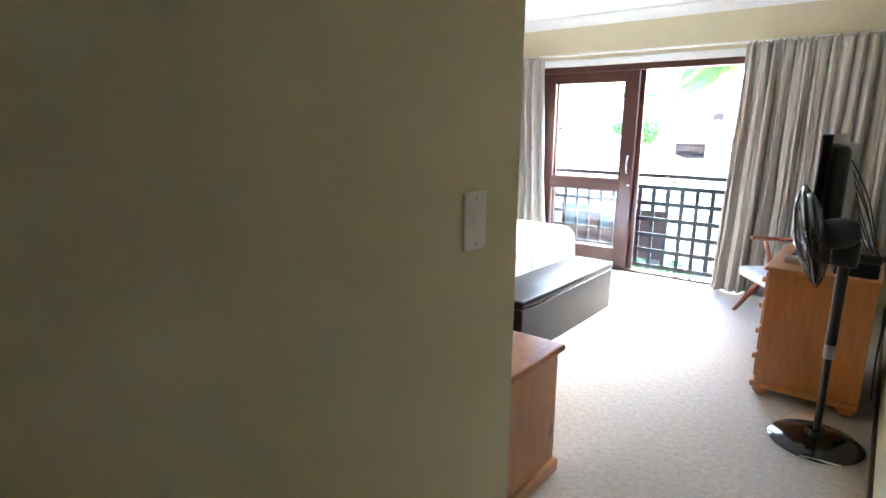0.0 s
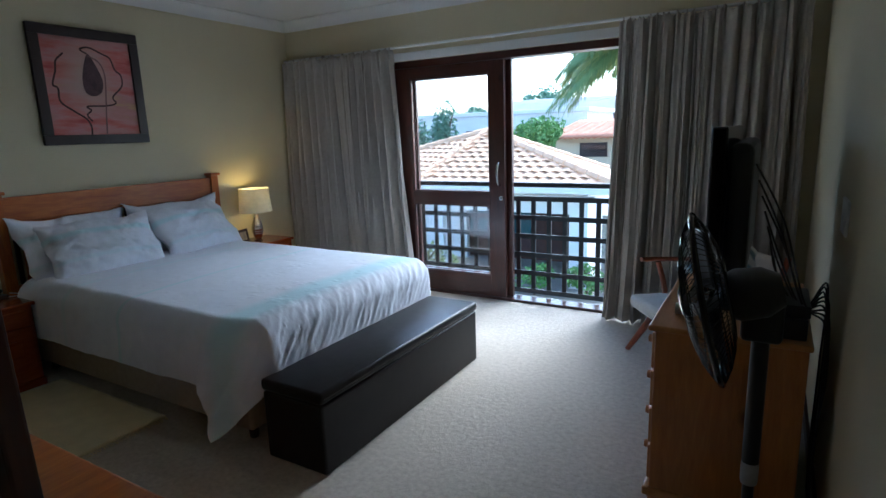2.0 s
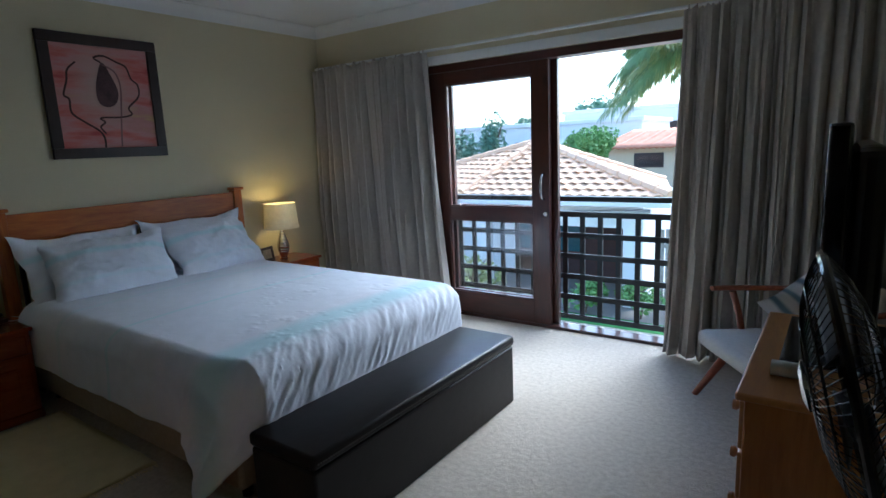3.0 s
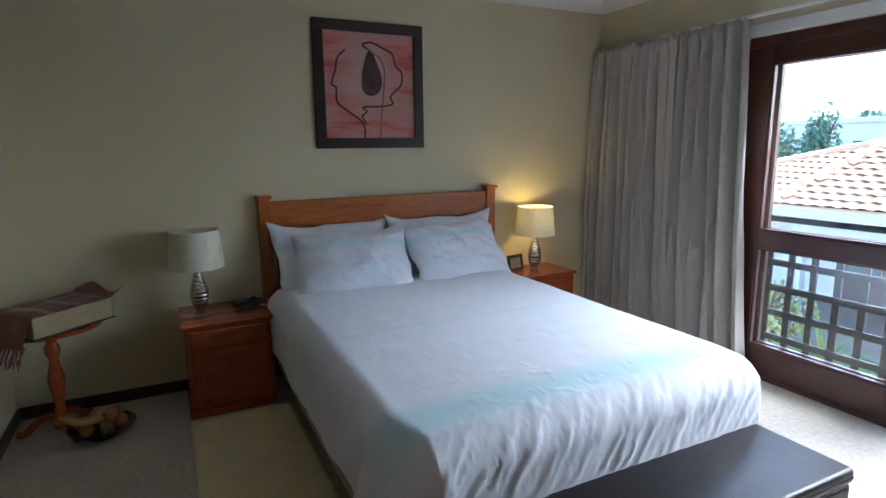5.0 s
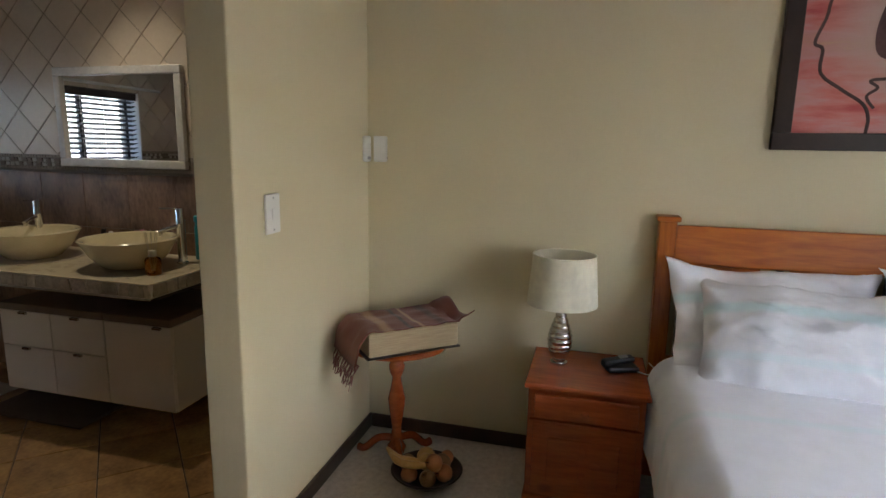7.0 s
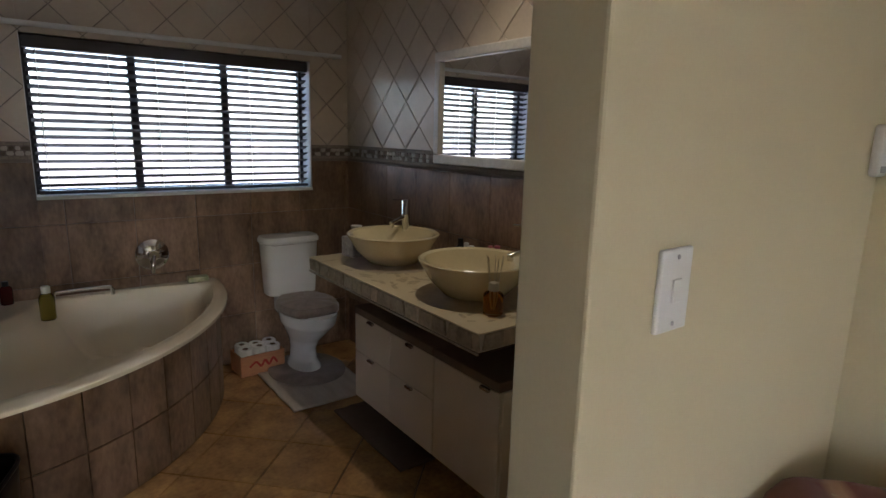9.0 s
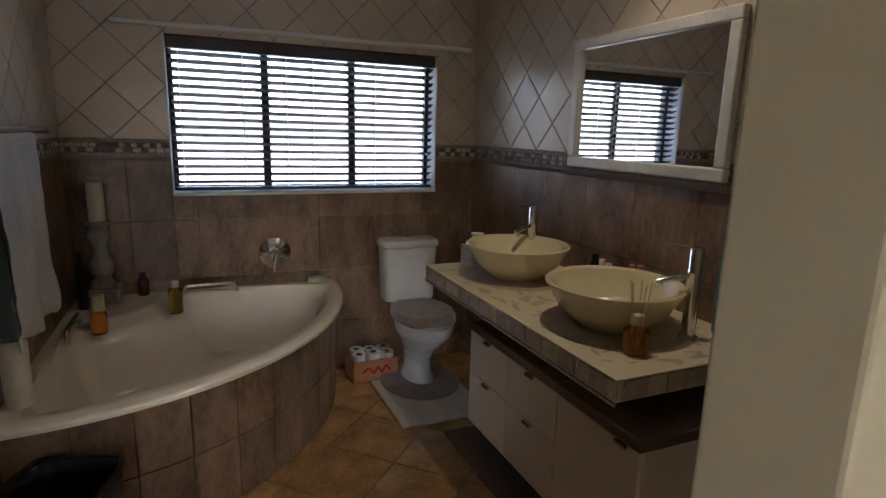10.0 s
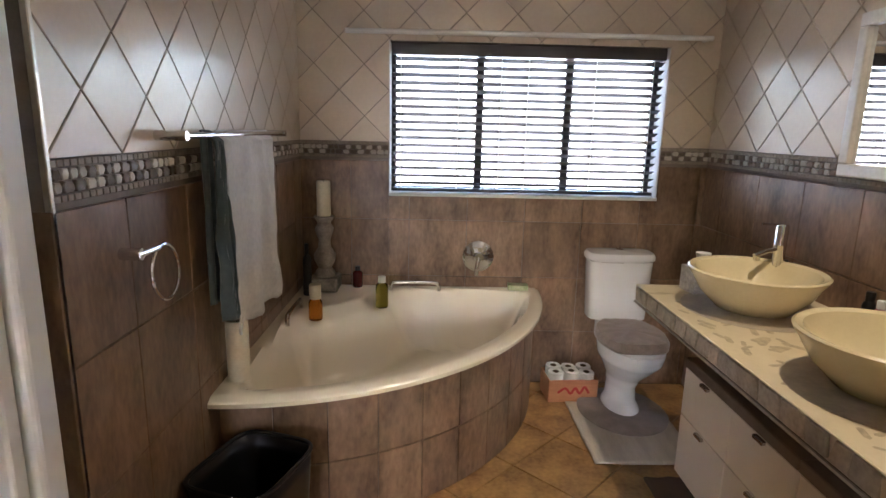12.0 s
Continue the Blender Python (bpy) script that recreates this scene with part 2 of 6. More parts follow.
M_REDBOX = material("orange wooden box", (0.56, 0.25, 0.115), (0.42, 0.175, 0.075), rough=0.6, scale=10, stretch=(0.2, 1, 1))
M_REDPRINT = material("red print", (0.45, 0.03, 0.02), rough=0.6)
M_AMBER = glass("amber liquid", 0.05, (0.85, 0.35, 0.05))
M_OLIVE = glass("olive liquid", 0.05, (0.45, 0.40, 0.08))
M_TEAL = material("teal plastic", (0.02, 0.26, 0.30), rough=0.3)
M_PINK = material("pink plastic", (0.55, 0.16, 0.22), rough=0.35)
M_BLUE = material("blue plastic", (0.10, 0.14, 0.34), rough=0.35)


# ---- mesh tools ----
def finish(name, bm, mat, smooth=False):
    me = bpy.data.meshes.new(name)
    bmesh.ops.recalc_face_normals(bm, faces=bm.faces)
    bm.to_mesh(me)
    bm.free()
    me.materials.append(mat)
    if smooth:
        me.polygons.foreach_set("use_smooth", [True] * len(me.polygons))
        me.set_sharp_from_angle(angle=radians(40))
    return me


def part(name, bm, mat, parent=None, label="", smooth=False):
    ob = new(name, finish(name, bm, mat, smooth))
    if parent is not None:
        ob.parent = parent
    if label:
        ob["label"] = label
    return ob


def thing(name, label, category, m=None, group="", kind=""):
    ob = new(name)
    ob.empty_display_size = 0.1
    if m is not None:
        ob.matrix_basis = m
    return tagged(ob, label, category, group, kind)


def setting(name, bm, mat, label="", smooth=False):
    return tagged(part(name, bm, mat, None, label, smooth), kind="structure")


def bx(bm, x0, x1, y0, y1, z0, z1, bev=0.0, seg=2, m=None):
    vs = [bm.verts.new((x, y, z)) for z in (z0, z1) for y in (y0, y1) for x in (x0, x1)]
    fs = [bm.faces.new([vs[i] for i in q]) for q in ((0, 2, 3, 1), (4, 5, 7, 6), (0, 1, 5, 4), (2, 6, 7, 3), (0, 4, 6, 2), (1, 3, 7, 5))]
    es = {e for f in fs for e in f.edges}
    if m is not None:
        bmesh.ops.transform(bm, matrix=m, verts=vs)
    if bev:
        bmesh.ops.bevel(bm, geom=list(es), offset=bev, segments=seg, affect="EDGES", profile=0.5)
    return bm


def box(*a, bev=0.0, seg=2, m=None):
    return bx(bmesh.new(), *a, bev=bev, seg=seg, m=m)


def lathe(profile, seg=24, m=None, bm=None):
    """A turned body from (radius, height) pairs, closed where the radius is 0."""
    bm = bm or bmesh.new()
    rings = []
    for r, z in profile:
        if r < 1e-5:
            rings.append([bm.verts.new((0, 0, z))])
        else:
            rings.append([bm.verts.new((r * math.cos(2 * math.pi * i / seg), r * math.sin(2 * math.pi * i / seg), z)) for i in range(seg)])
    for a, b in zip(rings, rings[1:]):
        for i in range(seg):
            j = (i + 1) % seg
            if len(a) == 1 and len(b) > 1:
                bm.faces.new((a[0], b[j], b[i]))
            elif len(b) == 1 and len(a) > 1:
                bm.faces.new((a[i], a[j], b[0]))
            elif len(a) > 1:
                bm.faces.new((a[i], a[j], b[j], b[i]))
    if m is not None:
        bmesh.ops.transform(bm, matrix=m, verts=[v for r in rings for v in r])
    return bm


def tube(points, r, seg=8, closed=False, bm=None, taper=None):
    """A round rod along points."""
    bm = bm or bmesh.new()
    pts = [Vector(p) for p in points]
    k = len(pts)
    rings = []
    side = None
    for i, p in enumerate(pts):
        d = (pts[(i + 1) % k] - pts[i - 1]) if closed else (pts[min(i + 1, k - 1)] - pts[max(i - 1, 0)])
        d.normalize()
        if side is None or abs(side.dot(d)) > 0.98:
            side = d.orthogonal()
        side = (side - d * side.dot(d)).normalized()
        up = d.cross(side)
        rr = r * (taper[i] if taper else 1.0)
        rings.append([bm.verts.new(p + rr * (math.cos(2 * math.pi * j / seg) * side + math.sin(2 * math.pi * j / seg) * up)) for j in range(seg)])
    for a, b in zip(rings, rings[1:] + (rings[:1] if closed else [])):
        for j in range(seg):
            bm.faces.new((a[j], a[(j + 1) % seg], b[(j + 1) % seg], b[j]))
    if not closed:
        bm.faces.new(list(reversed(rings[0])))
        bm.faces.new(rings[-1])
    return bm


def grid(nu, nv, f, closed_u=False, bm=None):
    """A sheet of (nu+1) x (nv+1) points f(u, v), u and v from 0 to 1."""
    bm = bm or bmesh.new()
    vs = [[bm.verts.new(f(i / nu, j / nv)) for j in range(nv + 1)] for i in range(nu + (0 if closed_u else 1))]
    for i in range(nu):
        a, b = vs[i], vs[(i + 1) % len(vs)]
        for j in range(nv):
            bm.faces.new((a[j], b[j], b[j + 1], a[j + 1]))
    return bm


def spline(ctrl, per=8, closed=False):
    """A smooth line through control points (Catmull-Rom)."""
    c = [Vector(p) for p in ctrl]
    k = len(c)
    out = []
    for i in range(k if closed else k - 1):
        p0, p1, p2, p3 = (c[(i + d) % k] if closed else c[min(max(i + d, 0), k - 1)] for d in (-1, 0, 1, 2))
        for s in range(per):
            t = s / per
            out.append(0.5 * (2 * p1 + (p2 - p0) * t + (2 * p0 - 5 * p1 + 4 * p2 - p3) * t * t + (3 * p1 - p0 - 3 * p2 + p3) * t ** 3))
    if not closed:
        out.append(c[-1])
    return out


def solid(ob, t, offset=0.0):
    md = ob.modifiers.new("thickness", "SOLIDIFY")
    md.thickness, md.offset = t, offset
    return ob


def fbm(x, y, z=0.0, o=4):
    return noise.fractal(Vector((x, y, z)), 1.0, 2.0, o)


# ---- the rooms ----
WX, TVX, SY, DY = -4.29, 0.16, 1.60, 5.60        # headboard wall, TV wall, partition face, door wall face
CEIL = 2.53
MX, LX, BY = -4.37, -2.193, -1.335               # bathroom: mirror wall, bath wall, window wall
JX, JB = -3.24, 1.46                             # end and back of the partition

floor = setting("floor", box(WX - 0.2, TVX + 0.2, 1.50, 5.80, -0.25, 0.0), M_CARPET, "beige cut pile carpet on the bedroom floor")
setting("floor_passage", box(-1.05, TVX + 0.2, -2.2, 1.50, -0.25, 0.0), M_CARPET, "beige carpet running in through the entrance")
setting("wall_west", box(WX - 0.2, WX, JB, 6.0, 0.0, CEIL), M_WALL, "cream painted wall behind the bed")
wall_door = bmesh.new()
bx(wall_door, WX, -3.10, DY, DY + 0.22, 0.0, CEIL)
bx(wall_door, -0.78, TVX, DY, DY + 0.22, 0.0, CEIL)
bx(wall_door, -3.10, -0.78, DY, DY + 0.22, 2.06, CEIL)
setting("wall_north", wall_door, M_WALL, "cream wall with the wide sliding door opening")
setting("wall_east", box(TVX, TVX + 0.2, -2.2, 6.0, 0.0, CEIL), M_WALL, "cream wall beside the chest and the fan")
setting("wall_partition", box(WX, JX, JB, SY, 0.0, CEIL, bev=0.006, seg=2), M_WALL, "cream partition beside the bathroom opening")
south = bmesh.new()
bx(south, -2.20, -1.0305, JB, SY - 0.002, 0.0, CEIL)
bx(south, JX, -2.20, JB, SY - 0.002, 2.36, CEIL)
setting("wall_south", south, M_WALL, "cream wall behind the long cabinet")
setting("wall_entrance", box(-1.03, -0.885, -2.2, 1.615, 0.0, CEIL, bev=0.004), M_WALL, "cream entrance wall with a light switch")
setting("wall_passage_end", box(-1.03, TVX, -2.4, -2.2, 0.0, CEIL), M_WALL)
setting("ceiling", box(WX - 0.2, TVX + 0.2, -2.4, 6.0, CEIL, CEIL + 0.15), M_CEIL, "white painted ceiling")


def cornice(name, p, q, nrm):
    """A quarter-hollow plaster moulding between wall and ceiling."""
    p, q, nrm = Vector(p), Vector(q), Vector(nrm)
    prof = [(0.0, 0.0), (0.085, 0.0), (0.085, -0.010), (0.070, -0.016), (0.045, -0.030), (0.026, -0.052), (0.016, -0.076), (0.010, -0.090), (0.0, -0.090)]
    bm = bmesh.new()
    ra = [bm.verts.new(p + nrm * a + Vector((0, 0, b))) for a, b in prof]
    rb = [bm.verts.new(q + nrm * a + Vector((0, 0, b))) for a, b in prof]
    for i in range(len(prof) - 1):
        bm.faces.new((ra[i], ra[i + 1], rb[i + 1], rb[i]))
    return setting(name, bm, M_CEIL, "white plaster cornice", smooth=True)


cornice("cornice_west", (WX, SY, CEIL), (WX, DY, CEIL), (1, 0, 0))
cornice("cornice_north", (WX, DY, CEIL), (TVX, DY, CEIL), (0, -1, 0))
cornice("cornice_partition", (WX, SY, CEIL), (JX, SY, CEIL), (0, 1, 0))


def baseboard(name, x0, x1, y0, y1):
    setting(name, box(x0, x1, y0, y1, 0.002, 0.072, bev=0.005), M_SKIRT, "dark stained skirting board")


baseboard("baseboard_west", WX, WX + 0.016, SY + 0.016, DY)
baseboard("baseboard_partition", WX, JX - 0.003, SY, SY + 0.016)
baseboard("baseboard_north", WX + 0.016, -3.12, DY - 0.016, DY)
baseboard("baseboard_east", TVX - 0.016, TVX, -2.2, DY - 0.016)
baseboard("baseboard_south", -2.2, -1.03, SY, SY + 0.016)


# ---- sliding door and curtains ----
FR0, FR1 = DY + 0.035, DY + 0.165
door = thing("door_1", "dark red wooden sliding door, its open half letting in daylight", "sliding door", kind="structure")
part("frame_head", box(-3.10, -0.78, FR0, FR1, 2.00, 2.058, bev=0.004), M_MERANTI_X, door)
part("frame_jamb", box(-3.10, -3.045, FR0, FR1, 0.0, 2.00, bev=0.004), M_MERANTI, door)
part("frame_jamb", box(-0.835, -0.78, FR0, FR1, 0.0, 2.00, bev=0.004), M_MERANTI, door)
part("track", box(-3.045, -0.835, FR0, FR1, -0.005, 0.022, bev=0.003), M_MERANTI_X, door, "worn wooden bottom track")


def door_leaf(parent, x0, x1, y0, y1, ls, rs):
    a, b = x0 + ls, x1 - rs
    part("stile", box(x0, a, y0, y1, 0.024, 1.998, bev=0.004), M_MERANTI, parent)
    part("stile", box(b, x1, y0, y1, 0.024, 1.998, bev=0.004), M_MERANTI, parent)
    for z0, z1 in ((0.024, 0.205), (0.818, 0.925), (1.905, 1.998)):
        part("rail", box(a, b, y0, y1, z0, z1, bev=0.004), M_MERANTI_X, parent)
    for z0, z1 in ((0.205, 0.818), (0.925, 1.905)):
        bead = bmesh.new()
        bx(bead, a, b, y0 + 0.004, y1 - 0.004, z0, z0 + 0.012, bev=0.002, seg=1)
        bx(bead, a, b, y0 + 0.004, y1 - 0.004, z1 - 0.012, z1, bev=0.002, seg=1)
        bx(bead, a, a + 0.012, y0 + 0.004, y1 - 0.004, z0 + 0.012, z1 - 0.012, bev=0.002, seg=1)
        bx(bead, b - 0.012, b, y0 + 0.004, y1 - 0.004, z0 + 0.012, z1 - 0.012, bev=0.002, seg=1)
        part("glazing_bead", bead, M_MERANTI_X, parent)
        g = part("pane", box(a + 0.004, b - 0.004, (y0 + y1) / 2 - 0.003, (y0 + y1) / 2 + 0.003, z0 + 0.004, z1 - 0.004), M_GLASS, parent, "clear glass pane")
        g.visible_shadow = False


door_leaf(door, -3.045, -1.985, FR0 + 0.008, FR0 + 0.05, 0.155, 0.135)
door_leaf(door, -2.98, -1.945, FR0 + 0.068, FR0 + 0.11, 0.10, 0.16)
hb = bmesh.new()
tube(spline([(-2.03, FR0 + 0.006, 1.185), (-2.033, FR0 - 0.028, 1.165), (-2.035, FR0 - 0.042, 1.09), (-2.033, FR0 - 0.028, 1.015), (-2.03, FR0 + 0.006, 0.995)]), 0.010, 10, bm=hb)
part("handle", hb, M_SILVER, door, "curved metal pull handle", smooth=True)
part("lock", lathe([(0, 0), (0.017, 0), (0.019, 0.004), (0.014, 0.009), (0, 0.010)], 16, pose(-2.02, FR0 + 0.008, 0.885, 90)), M_SILVER, door, "round metal lock cylinder", smooth=True)
setting("sill", box(-3.10, -0.78, DY + 0.22, DY + 0.31, -0.14, -0.012, bev=0.006), material("pale outside sill", (0.62, 0.60, 0.56), rough=0.7), "pale outer sill below the sliding door")
setting("lintel_reveal", box(-3.10, -0.78, DY - 0.012, DY, 2.058, 2.125, bev=0.003), M_CEIL, "white lintel strip over the sliding door")


def curtain(label, x0t, x1t, x0b, x1b, y, z0, z1, folds, seed):
    """A pleated curtain: gathered heading, then deep folds that wander and widen towards the hem."""
    ob = thing("curtain", label, "curtain", group="curtains at the sliding door")
    rnd = random.Random(seed)
    ph = [rnd.uniform(-0.95, 0.95) for _ in range(folds + 2)]
    am = [rnd.uniform(0.4, 1.45) for _ in range(folds + 2)]

    def f(u, v):
        z = z0 + (z1 - z0) * v
        s = u * folds
        i = int(min(s, folds - 1))
        k = s - i
        p = ph[i] * (1 - k) + ph[i + 1] * k
        a = am[i] * (1 - k) + am[i + 1] * k
        low = 1 - v
        head = max(0.0, (v - 0.955) / 0.045)
        amp = (0.030 + 0.036 * min(1, low * 1.6)) * a * (1 - 0.2 * head)
        w = 2 * math.pi * (s + 0.35 * p + 0.10 * math.sin(5 * low + p * 9))
        dy = amp * math.sin(w) + 0.35 * amp * math.sin(2 * w + p * 4)
        dy += 0.010 * math.sin(2 * math.pi * folds * 2.2 * u + p * 5) * (1 if v > 0.94 else 0.15)
        dy += 0.012 * fbm(u * 6, v * 2.5, seed) * low
        x = (x0t + (x1t - x0t) * u) * v ** 0.7 + (x0b + (x1b - x0b) * u) * (1 - v ** 0.7)
        x += 0.010 * math.sin(w + 1.5) * (0.4 + low)
        pinch = math.exp(-((v - 0.945) / 0.012) ** 2)
        dz = 0.018 * math.sin(w + 2 * p) * head + (0.010 * fbm(u * 9, 0, seed + 3) if v == 0 else 0)
        return (x, y + dy * (1 - 0.45 * pinch), z + dz)

    c = part("cloth", grid(folds * 14, 44, f), M_CURTAIN, ob, smooth=True)
    solid(c, 0.005)
    h = part("heading_tape", grid(folds * 14, 2, lambda u, v: (lambda p: (p[0], p[1] + 0.008, p[2]))(f(u, 0.94 + 0.05 * v))), M_CURTAIN, ob)
    solid(h, 0.003)
    return ob


curtain("long grey-beige curtain hanging beside the bed and the glazed door", -4.255, -2.955, -4.255, -2.80, 5.515, 0.025, 2.155, 15, 3)
curtain("long grey-beige curtain hanging behind the armchair", -1.055, 0.07, -1.13, 0.09, 5.515, 0.012, 2.155, 14, 8)
rail = thing("curtain_rail", "thin white curtain rail above the sliding door", "curtain rail")
part("rod", tube([(-4.27, 5.545, 2.165), (0.12, 5.545, 2.165)], 0.011, 10), M_WHITEPL, rail, smooth=True)
for x in (-4.1, -3.1, -2.05, -1.0, 0.0):
    part("bracket", box(x - 0.012, x + 0.012, 5.545, DY, 2.158, 2.176, bev=0.002, seg=1), M_WHITEPL, rail)

# ---- balustrade outside ----
bal = thing("balustrade", "black lattice balustrade across the open doorway", "balustrade")
BYL = 5.93
part("handrail", box(-3.4, -0.45, BYL - 0.03, BYL + 0.03, 0.955, 0.995, bev=0.006), M_BALU, bal)
for x in (-3.38, -0.47):
    part("post", box(x - 0.02, x + 0.02, BYL - 0.02, BYL + 0.02, -0.1, 0.955, bev=0.003, seg=1), M_BALU, bal)
for x in (-3.38, -0.47):
    part("wall_bracket", box(x - 0.02, x + 0.02, DY + 0.2, BYL - 0.02, -0.10, -0.06, bev=0.003, seg=1), M_BALU, bal)
for i in range(20):
    x = -3.27 + i * 0.142
    part("upright", box(x - 0.020, x + 0.020, BYL + 0.012, BYL + 0.024, 0.0, 0.865), M_BALU, bal)
for i in range(6):
    z = 0.022 + i * 0.166
    part("crossbar", box(-3.36, -0.49, BYL, BYL + 0.012, z - 0.021, z + 0.021), M_BALU, bal)

# ---- bed ----
BX0, BX1, BY0, BY1, BTOP = -4.17, -1.985, 2.935, 4.465, 0.625
bed = thing("bed", "double bed with a pine headboard under a white duvet", "bed")
part("base", box(BX0, BX1 - 0.10, BY0 + 0.03, BY1 - 0.03, 0.09, 0.34, bev=0.02, seg=3), M_VALANCE, bed, "beige cloth-covered bed base")
part("mattress", box(BX0, BX1 - 0.115, BY0 + 0.03, BY1 - 0.03, 0.342, 0.595, bev=0.05, seg=4), M_PAPER, bed)
for x in (BX0 + 0.1, BX1 - 0.2):
    for y in (BY0 + 0.12, BY1 - 0.12):
        part("leg", lathe([(0, 0), (0.022, 0), (0.03, 0.09), (0, 0.09)], 12, pose(x, y, 0.001)), M_BLACK, bed, smooth=True)
hbd = part("headboard", box(-4.262, -4.232, 2.99, 4.52, 0.965, 1.128, bev=0.006), M_PINE, bed, "knotty orange pine headboard")
for y in (2.955, 4.553):
    part("post", box(-4.285, -4.215, y - 0.035, y + 0.035, 0.0, 1.143, bev=0.005), M_PINE_Z, hbd)
    part("post_cap", box(-4.288, -4.195, y - 0.046, y + 0.046, 1.144, 1.166, bev=0.006), M_PINE, hbd)
part("lower_rail", box(-4.262, -4.232, 2.99, 4.52, 0.46, 0.56, bev=0.006), M_PINE, hbd)
for i in range(4):
    y = 3.03 + i * 0.366
    part("slat", box(-4.256, -4.238, y + 0.03, y + 0.29, 0.56, 0.965, bev=0.004), M_PINE_Z, hbd)
for y in (3.03, 3.39, 3.77, 4.13, 4.48):
    part("bracket", box(-4.258, -4.24, y - 0.012, y + 0.014, 0.56, 0.965, bev=0.002, seg=1), M_BALU, hbd)


def duvet():
    """A cover over the mattress: flat top with soft creases, sides and foot that roll over and hang, fine ruffles at the foot."""
    r = 0.115
    la, lb = BX1 - BX0 - 0.090 - r, BY1 - BY0 + 0.066 - 2 * r
    dl, dr, df = 0.40, 0.40, 0.36
    na, nb = 190, 320

    def over(o):
        if o < r * math.pi / 2:
            return r * math.sin(o / r), r * (1 - math.cos(o / r))
        return r, r + o - r * math.pi / 2

    def f(u, v):
        a = u * (la + df)
        b = -dl + v * (lb + dl + dr)
        oa = max(0.0, a - la)
        ob_ = max(0.0, -b) if b < 0 else max(0.0, b - lb)
        side = -1 if b < 0 else 1
        drop = max(oa, ob_)
        xo, xd = over(oa)
        yo, yd = over(ob_)
        # towards a corner the hanging cloth stops short and its tip sinks to the floor
        q = min(1.0, ob_ / dl)
        a0 = la - 0.29
        k0 = max(0.0, a - a0) / (la + df - a0)
        x = BX0 + 0.10 + min(a, a0) + (1 - q) * (max(0.0, min(a, la) - a0) + xo) + q * 0.12 * k0
        sag = 0.245 * max(0.0, (k0 - 0.2) / 0.8) ** 1.3
        y = BY0 - 0.014 + r + min(max(b, 0), lb) + side * (yo + 0.06 * max(0.0, ob_ - 0.06) + 0.03 * q * k0)
        z = BTOP - (1 - q) * max(xd, yd) - q * (yd + sag) - 0.55 * q * (1 - q) * max(0.0, (k0 - 0.3) / 0.7) ** 1.5
        top = math.exp(-drop * 8)
        # soft swell and creases on top
        z += top * (0.006 * fbm(a * 1.6, b * 1.6, 2.0) + 0.012 * math.sin(math.pi * min(max(b / lb, 0), 1)))
        cr = abs(fbm(a * 3.0 + 0.5 * b, b * 4.2, 9.0))
        z -= top * 0.002 * max(0.0, 0.05 - cr) / 0.05 * (1 if fbm(a * 1.3, b * 1.3, 21) > 0.30 else 0)
        cr2 = abs(fbm(a * 6.5 - 3 * b, b * 2.0 + 2 * a, 4.0))
        z += top * 0.0022 * max(0.0, 0.05 - cr2) / 0.05 * (1 if fbm(a * 1.2, b * 1.2, 11) > 0.27 else 0)
        # ruffles on what hangs
        if ob_ > 0.02:
            w = min(1, ob_ / 0.2)
            y += side * w * (0.008 * math.sin(a * 11 + 3 * fbm(a * 2, 0, 5)) + 0.010 * fbm(a * 5, ob_ * 3, 3))
        if a > la - 0.06:
            w = min(1, (a - la + 0.06) / 0.17) * (1 - q)
            g = b + 0.7 * (a - la)
            fold = max(0.0, 1 - 3.2 * abs(fbm(g * 9, a * 2.2, 6))) - 0.35
            fine = max(0.0, 1 - 3.0 * abs(fbm(g * 19 + 4, a * 4.0, 15))) - 0.35
            k = 0.45 + 0.9 * max(0.0, 0.45 + fbm(g * 2.4, 1.0, 17))
            s = w * k * (0.0075 * fold + 0.005 * fine)
            x += s * (0.4 + 0.6 * min(1, oa / 0.08))
            z += s * (1 - 0.7 * min(1, oa / 0.10))
        z = max(z, 0.03)
        return (x, y, z)

    ob = part("duvet", grid(na, nb, f), M_SHEET, None, smooth=True)
    solid(ob, 0.012, -1.0)
    return tagged(ob, "white duvet with a faint turquoise stripe, creased over the bed", "duvet")


duvet()


